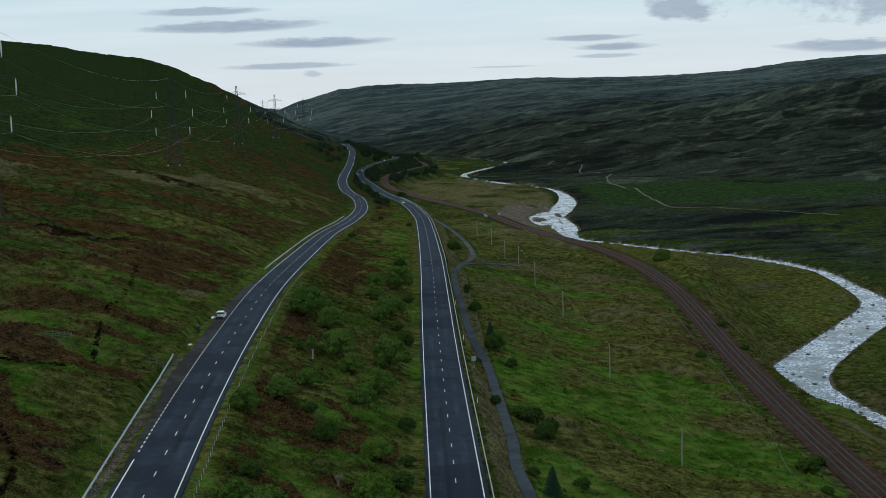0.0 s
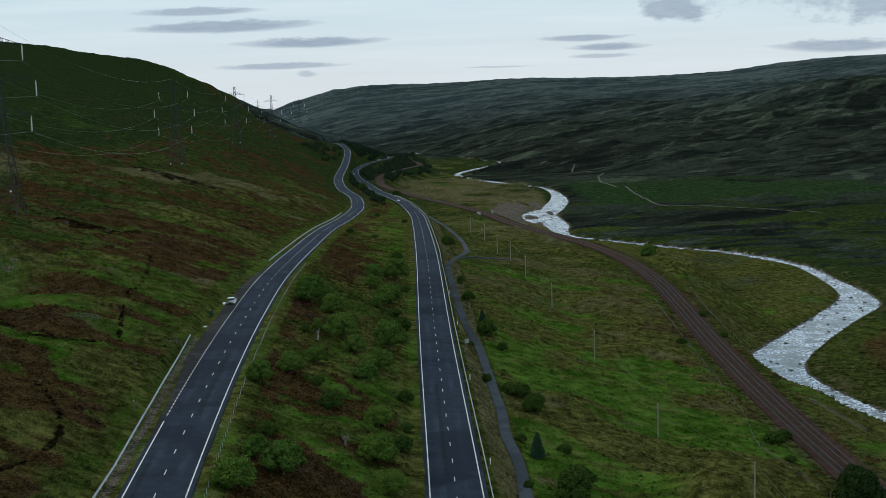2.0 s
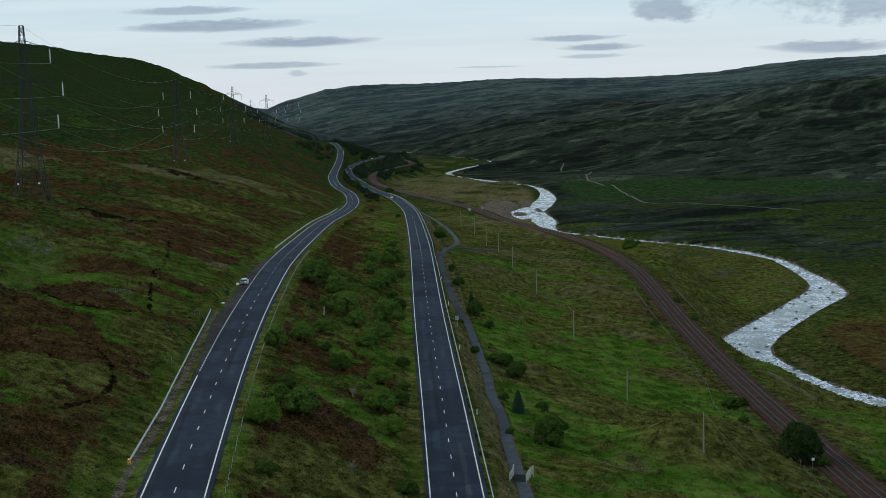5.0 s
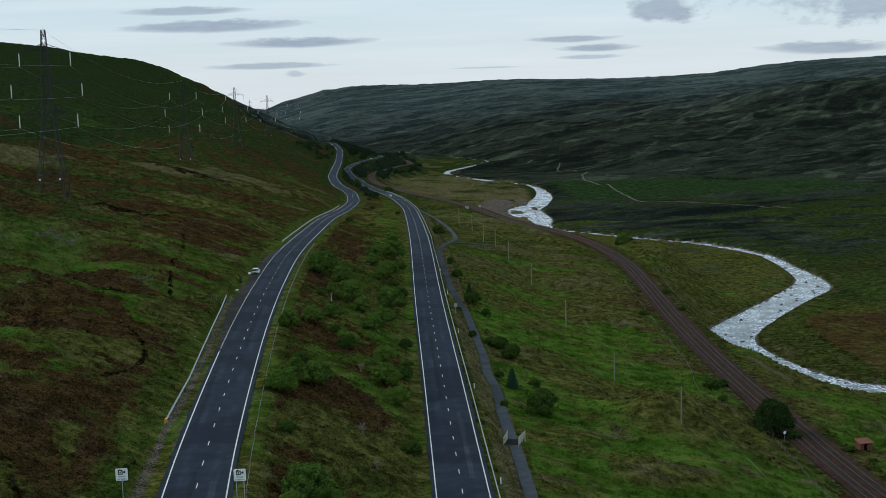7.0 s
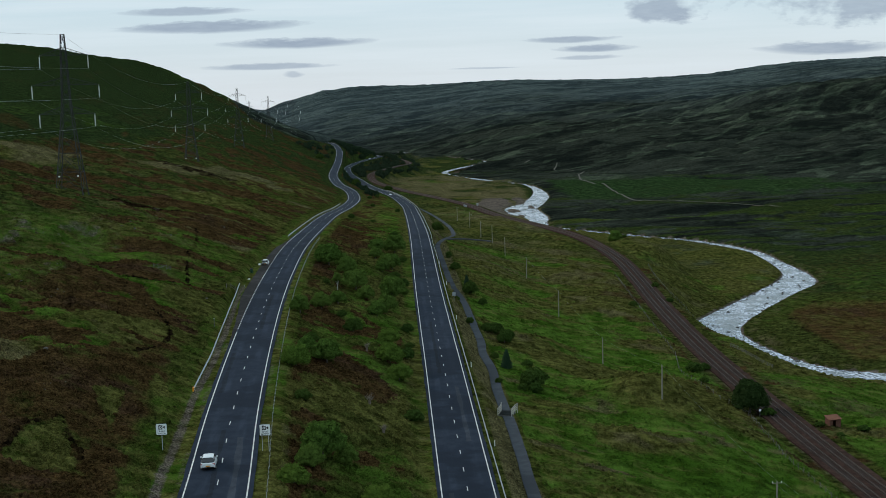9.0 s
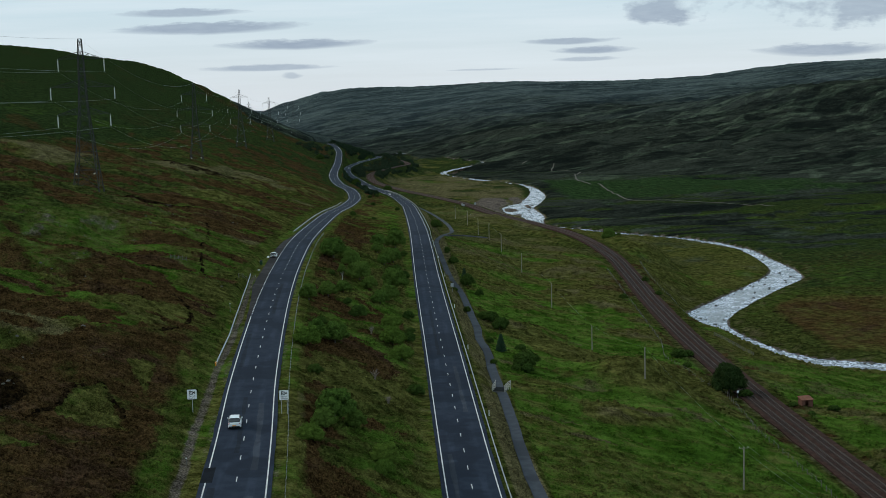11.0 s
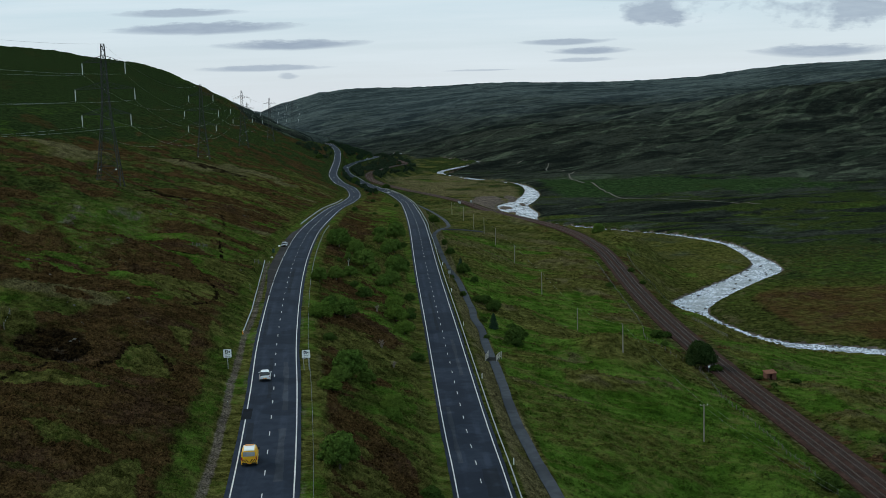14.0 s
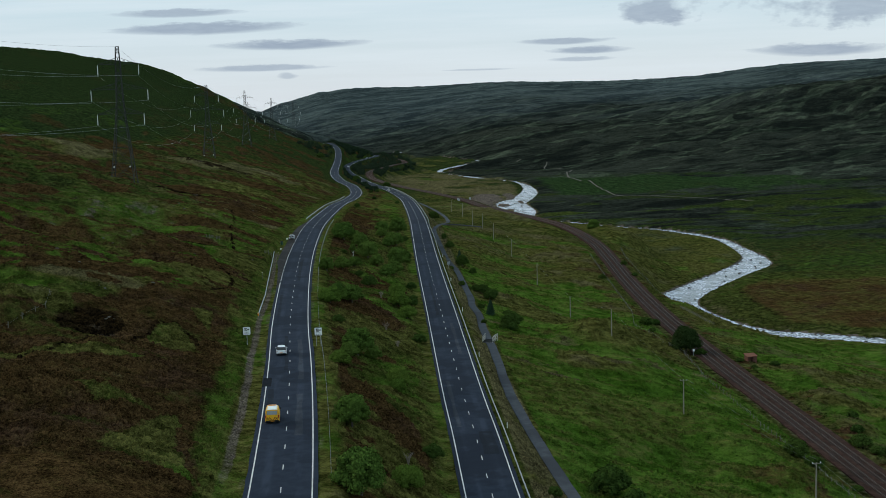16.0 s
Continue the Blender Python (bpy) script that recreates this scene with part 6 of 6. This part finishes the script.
def hut(x, y, turn):
    """A small brick lineside hut with a lean-to roof and a doorway."""
    root = new("lineside_hut")
    tagged(root, "small weathered brick railway hut with a rusty roof", "hut")
    for name, b in (("back_wall", (-1.8, 1.8, 1.15, 1.35, -0.6, 2.42)), ("side_wall", (-1.8, -1.58, -1.2, 1.15, -0.6, 1.92)), ("side_wall", (1.58, 1.8, -1.2, 1.15, -0.6, 1.92)),
                    ("front_wall", (-1.58, -0.75, -1.2, -0.98, -0.6, 1.92)), ("front_wall", (0.25, 1.58, -1.2, -0.98, -0.6, 1.92)), ("lintel", (-0.75, 0.25, -1.2, -0.98, 1.68, 1.92))):
        bm = bmesh.new()
        box(bm, *b)
        part(name, bm, BRICK, root)
    bm = bmesh.new()
    n = 18
    top = [[bm.verts.new((-2.05 + 4.1 * i / n, yy, zz + (0.03 if i % 2 else 0))) for i in range(n + 1)] for yy, zz in ((-1.5, 1.94), (1.6, 2.56))]
    low = [[bm.verts.new(v.co - Vector((0, 0, 0.06))) for v in r] for r in top]
    for i in range(n):
        bm.faces.new((top[0][i], top[0][i + 1], top[1][i + 1], top[1][i]))
        bm.faces.new((low[1][i], low[1][i + 1], low[0][i + 1], low[0][i]))
        bm.faces.new((low[0][i], low[0][i + 1], top[0][i + 1], top[0][i]))
        bm.faces.new((top[1][i], top[1][i + 1], low[1][i + 1], low[1][i]))
    part("roof", bm, RUST, root, "rust-brown corrugated roof")
    root.matrix_basis = pose(x, y, ground_z(x, y) + 0.1, 0, 0, turn) @ Matrix.Diagonal((0.78, 0.78, 0.82, 1))


hut(106.6, 196.5, 12)


def trackside_cabinet(x, y, turn):
    root = new("trackside_cabinet")
    tagged(root, "grey steel equipment cabinet beside the railway", "cabinet", "cabinets beside the railway")
    bm = bmesh.new()
    box(bm, -0.7, 0.7, -0.4, 0.4, -0.8, 0.12)
    part("plinth", bm, STONE, root)
    bm = bmesh.new()
    box(bm, -0.62, 0.62, -0.32, 0.32, 0.12, 1.75)
    bmesh.ops.bevel(bm, geom=bm.edges[:], offset=0.03, segments=2, affect="EDGES")
    part("body", bm, SIGN_GREY, root)
    for s in (-1, 1):
        bm = bmesh.new()
        box(bm, s * 0.30 - 0.27, s * 0.30 + 0.27, -0.345, -0.32, 0.2, 1.66)
        part("door", bm, GALV, root)
    root.matrix_basis = pose(x, y, ground_z(x, y), 0, 0, turn)


def trackside_board(x, y, turn):
    root = new("trackside_board")
    tagged(root, "small white board on a post beside the railway", "sign")
    bm = bmesh.new()
    beam(bm, (0, 0, -0.6), (0, 0, 1.9), 0.05, 8)
    part("post", bm, GALV, root)
    bm = bmesh.new()
    box(bm, -0.3, 0.3, -0.10, -0.05, 1.3, 1.85)
    bmesh.ops.bevel(bm, geom=bm.edges[:], offset=0.02, segments=2, affect="EDGES")
    part("plate", bm, SIGN_WHITE, root)
    root.matrix_basis = pose(x, y, ground_z(x, y), 0, 0, turn)


trackside_board(91.8, 202.4, 8)
for y, o in ((786, -5.4), (789.5, -5.6), (797, 5.8)):
    x, yy, z, a = along(RAIL, y, o)
    trackside_cabinet(x, yy, a + 4)


def timber_fence(name, pts, label, gap=2.6, rails=(0.45, 0.95), mat=None, thin=False):
    mat = mat or RAIL_TIMBER
    root = new(name)
    tagged(root, label, "fence")
    p = smooth_line([(x, y, 0) for x, y in pts], 0.5)
    s = np.concatenate([[0], np.cumsum(np.hypot(*np.diff(p[:, :2], axis=0).T))])
    feet = []
    for d in np.arange(0, s[-1], gap):
        x, y = float(np.interp(d, s, p[:, 0])), float(np.interp(d, s, p[:, 1]))
        feet.append((x, y, ground_z(x, y)))
    for i, (x, y, z) in enumerate(feet):
        bm = bmesh.new()
        t = rng.uniform(-0.08, 0.08)
        beam(bm, (x, y, z - 0.4), (x + t, y, z + 1.2 + rng.uniform(-0.12, 0.1)), 0.075, 5)
        part("post", bm, mat, root)
    for h in rails:
        bm = bmesh.new()
        for a, b in zip(feet, feet[1:]):
            beam(bm, (a[0], a[1], a[2] + h), (b[0], b[1], b[2] + h), 0.006 if thin else 0.05, 3 if thin else 4)
        part("wire" if thin else "rail", bm, GALV if thin else mat, root)


timber_fence("post_fence", [(93, 40), (91.5, 60), (90, 82), (88, 112), (87.5, 135), (86, 160), (87.5, 185), (88.2, 197)], "old timber post and wire fence above the railway", 2.6, (0.5, 0.9), None, True)
timber_fence("post_fence", [(88.6, 200), (84, 212), (81, 235), (84, 262), (86, 300), (88, 350), (91, 420)], "timber post and wire fence beside the railway", 3.6, (0.5, 0.9), None, True)
timber_fence("post_fence", [(112, 300), (108.5, 340), (109, 420), (113, 470)], "timber post and wire fence on the river side", 4.0, (0.5, 0.9), None, True)
timber_fence("rail_fence", [(113, 268), (108, 276), (104.8, 284)], "grey timber rail fence on the river bank", 2.0, (0.4, 0.75, 1.1))
timber_fence("rail_fence", [(-31.5, 219.4), (-29.2, 221.6)], "short grey timber rail beside the barrier end", 1.2, (0.5, 1.0))
timber_fence("rail_fence", [(-48.5, 219), (-44, 221)], "short grey hurdle standing in the heather", 1.0, (0.3, 0.6, 0.9))
timber_fence("post_fence", [(-51, 52), (-49.5, 64), (-49, 72), (-51, 84)], "broken old timber fence in the heather", 5.0, (0.8,), None, True)


# ---- loose ground cover, stones and sleepers ----
def tufts(name, x, y, wide, tall, sides, label, seed):
    """Low uneven clumps, each a small ragged dome, on the ground."""
    r = np.random.default_rng(seed)
    n = len(x)
    z = grid_z(x, y)
    a = np.arange(sides) * 2 * math.pi / sides + r.random((n, 1)) * 6.28
    rad = wide[:, None] * (0.7 + 0.6 * r.random((n, sides)))
    rim = np.stack([x[:, None] + np.cos(a) * rad, y[:, None] + np.sin(a) * rad, np.repeat(z[:, None], sides, 1) - 0.12], -1)
    mid = np.stack([x[:, None] + np.cos(a + 0.5) * rad * 0.62, y[:, None] + np.sin(a + 0.5) * rad * 0.62, z[:, None] + tall[:, None] * (0.55 + 0.4 * r.random((n, sides)))], -1)
    top = np.stack([x + wide * 0.3 * r.normal(size=n), y + wide * 0.3 * r.normal(size=n), z + tall], -1)[:, None, :]
    v = np.concatenate([rim, mid, top], 1)
    k = 2 * sides + 1
    base = np.arange(n)[:, None] * k
    f = []
    for i in range(sides):
        j = (i + 1) % sides
        f += [np.stack([base[:, 0] + i, base[:, 0] + j, base[:, 0] + sides + i], 1), np.stack([base[:, 0] + j, base[:, 0] + sides + j, base[:, 0] + sides + i], 1),
              np.stack([base[:, 0] + sides + i, base[:, 0] + sides + j, base[:, 0] + 2 * sides], 1)]
    f = np.concatenate(f).astype(np.int32)
    me = bpy.data.meshes.new(name)
    me.vertices.add(n * k)
    me.vertices.foreach_set("co", v.reshape(-1, 3).astype(np.float32).ravel())
    me.loops.add(f.size)
    me.loops.foreach_set("vertex_index", f.ravel())
    me.polygons.add(len(f))
    me.polygons.foreach_set("loop_start", np.arange(0, f.size, 3, dtype=np.int32))
    me.update()
    me.validate()
    for key, val in cover_masks(x[None, :], y[None, :], z[None, :]).items():
        at = me.attributes.new(key, "FLOAT", "POINT")
        at.data.foreach_set("value", np.repeat(np.clip(val[0], 0, 1), k).astype(np.float32))
    me.materials.append(GROUND)
    return tagged(new(name, me), label, "ground cover", kind="stuff")


def scatter(seed, count, d0, d1, lo, hi):
    """Places at random, with x between two lines given as functions of y, thinning out with distance."""
    r = np.random.default_rng(seed)
    y = d0 * (d1 / d0) ** r.random(count) - 140
    a, b = lo(y), hi(y)
    x = a + (b - a) * r.random(count)
    return x, y, r


def keep_off(x, y, gap):
    d = np.minimum.reduce([np.abs(x - across(UPPER, y)) - 6.4, np.abs(x - across(LOWER, y)) - 5.8, np.abs(x - across(RAIL, y)) - 5.6,
                           np.where(y < 764, np.abs(x - across(CYCLE, y)) - 1.5, 99)])
    lay = (across(UPPER, y) - x < 9.5) & (across(UPPER, y) - x > 0) & (y > 160) & (y < 325)
    return (d > gap) & ~lay & (river_reach(x, y) > gap + 1)


x, y, r = scatter(101, 42000, 136, 760, lambda y: 19 - (y + 140) * 0.41 - 6, lambda y: across(UPPER, y) - 8)
ok = keep_off(x, y, 1.6)
x, y = x[ok], y[ok]
n1 = bumps(x, y, 10, 91)
wide = (0.20 + 0.34 * r.random(len(x)) ** 1.5) * (1 + 0.3 * n1)
tufts("heather_clumps", x, y, wide, wide * (0.55 + 0.35 * r.random(len(x))), 5, "low heather and grass tussocks on the hillside", 102)
x, y, r = scatter(103, 17000, 150, 620, lambda y: across(UPPER, y) + 7, lambda y: across(LOWER, y) - 6.5)
ok = keep_off(x, y, 0.6)
x, y = x[ok], y[ok]
wide = 0.20 + 0.32 * r.random(len(x)) ** 2
tufts("grass_clumps", x, y, wide, wide * (0.5 + 0.5 * r.random(len(x))), 5, "tall rough grass and bracken between the roads", 104)
x, y, r = scatter(105, 26000, 150, 640, lambda y: across(LOWER, y) + 6.5, lambda y: np.minimum(across(RAIL, y) + 60, 24 + (y + 140) * 0.42))
ok = keep_off(x, y, 0.5)
x, y = x[ok], y[ok]
wide = 0.22 + 0.36 * r.random(len(x)) ** 2
tufts("rush_clumps", x, y, wide, wide * (0.6 + 0.6 * r.random(len(x))), 5, "tussocks of rush and grass over the wet meadow", 106)


def boulders(name, spots, label):
    verts, faces = [], []
    r = np.random.default_rng(9)
    bm = bmesh.new()
    bmesh.ops.create_icosphere(bm, subdivisions=1, radius=1.0)
    base = np.array([v.co[:] for v in bm.verts])
    tri = np.array([[v.index for v in f.verts] for f in bm.faces])
    bm.free()
    for x, y, z, s in spots:
        v = base * (1 + 0.28 * r.normal(size=(len(base), 1))) * np.array([s, s * (0.7 + 0.5 * r.random()), s * 0.55])
        a = r.random() * 6.28
        v = np.column_stack([v[:, 0] * math.cos(a) - v[:, 1] * math.sin(a), v[:, 0] * math.sin(a) + v[:, 1] * math.cos(a), v[:, 2]]) + (x, y, z)
        faces.append(tri + len(verts) * len(base))
        verts.append(v)
    me = bpy.data.meshes.new(name)
    me.from_pydata(np.concatenate(verts).tolist(), [], np.concatenate(faces).tolist())
    me.materials.append(STONE)
    return tagged(new(name, me), label, "stones", kind="stuff")


r = np.random.default_rng(12)
spots = []
rn = normals(RIVER)
for k in range(3000):
    i = r.integers(0, len(RIVER))
    x0, y0, w = RIVER[i]
    if not 200 < y0 < 1000:
        continue
    e = r.choice((-1, 1)) * w * (1.05 - 0.75 * r.random() ** 2.2) if r.random() < 0.8 else w * r.uniform(-0.8, 0.8)
    spots.append((x0 + rn[i, 0] * e, y0 + rn[i, 1] * e, RIVER_Z - 0.05, 0.16 + 0.75 * r.random() ** 3.5))
boulders("river_stones", spots, "dark wet stones in the river and along its banks")
spots = []
for k in range(520):
    x, y = r.uniform(-75, -24), r.uniform(5, 330)
    if bumps(np.array([x]), np.array([y]), 22, 77)[0] > 0.22 and across(UPPER, y) - x > 12:
        spots.append((x, y, ground_z(x, y) + 0.02, 0.12 + 0.4 * r.random() ** 3))
boulders("heath_stones", spots, "scattered grey stones among the heather")

verts, faces = [], []
s = np.concatenate([[0], np.cumsum(np.hypot(*np.diff(RAIL[:, :2], axis=0).T))])
rn = normals(RAIL)
for d in np.arange(np.interp(60, RAIL[:, 1], s), np.interp(520, RAIL[:, 1], s), 0.65):
    i = int(np.searchsorted(s, d)) - 1
    p = RAIL[i] + (RAIL[i + 1] - RAIL[i]) * (d - s[i]) / (s[i + 1] - s[i])
    nx, ny = rn[i]
    for o in (-1.70, 1.70):
        k = len(verts)
        for u, w in ((-1.25, -0.12), (1.25, -0.12), (1.25, 0.12), (-1.25, 0.12)):
            for h in (-0.16, -0.085):
                verts.append((p[0] + nx * (o + u) - ny * w, p[1] + ny * (o + u) + nx * w, p[2] + h))
        faces += [(k + 1, k + 3, k + 5, k + 7), (k, k + 2, k + 3, k + 1), (k + 2, k + 4, k + 5, k + 3), (k + 4, k + 6, k + 7, k + 5), (k + 6, k, k + 1, k + 7)]
ob = new("sleepers", mesh_of("sleepers", verts, faces, SLEEPER))
ob.parent = bed
tagged(ob, "rows of worn concrete railway sleepers", kind="stuff")

# ---- far side: stony hill track ----
TRACKS = [[(281, 845), (264, 900), (231, 933), (205, 950), (188, 959), (185, 1049), (181, 1195), (177, 1268), (186, 1356), (200, 1419)], [(193, 1469), (180, 1510), (174, 1527), (184, 1591)], [(143, 1627), (152, 1650), (161, 1666)]]
for pts in TRACKS:
    line = smooth_line([(x, y, 0) for x, y in pts], 6.0)
    line[:, 2] = [max(ground_z(x + o, y) for o in (-2, 0, 2)) for x, y, _ in line]
    ob = ribbon("hill_track", line, -0.8, 0.8, 0.12, TRACK, 2.0, 0.5)
    tagged(ob, "pale stony track climbing the far hillside", "track", kind="structure")


# ---- bare shrubs between the roads ----
def dead_shrub(x, y, tall, seed):
    r = random.Random(seed)
    root = new("dead_shrub")
    tagged(root, "bare grey dead shrub in rough grass", "shrub", "dead shrubs between the roads")
    for k in range(9):
        bm = bmesh.new()
        a, lean = r.uniform(0, 6.28), r.uniform(0.15, 0.6)
        pts = [Vector((0, 0, -0.2)), Vector((math.cos(a) * lean * 0.4, math.sin(a) * lean * 0.4, tall * 0.45)), Vector((math.cos(a) * lean * tall * 0.7, math.sin(a) * lean * tall * 0.7, tall * r.uniform(0.75, 1.0)))]
        chain(bm, pts, [0.06, 0.04, 0.015], 5)
        branch = part("branch", bm, DEAD, root)
        for q in range(4):
            bm = bmesh.new()
            s = pts[1].lerp(pts[2], r.uniform(0, 0.8))
            b = r.uniform(0, 6.28)
            chain(bm, [s, s + Vector((math.cos(b) * 0.45, math.sin(b) * 0.45, r.uniform(0.2, 0.6)))], [0.022, 0.008], 4)
            part("twig", bm, DEAD, branch)
    root.matrix_basis = pose(x, y, ground_z(x, y))


for i, (x, y, h) in enumerate([(7.2, 133, 2.2), (14, 30.6, 1.8), (4.6, 171, 1.9), (10.2, 118, 1.5), (-4.5, 262, 2.0)]):
    dead_shrub(x, y, h, 40 + i)
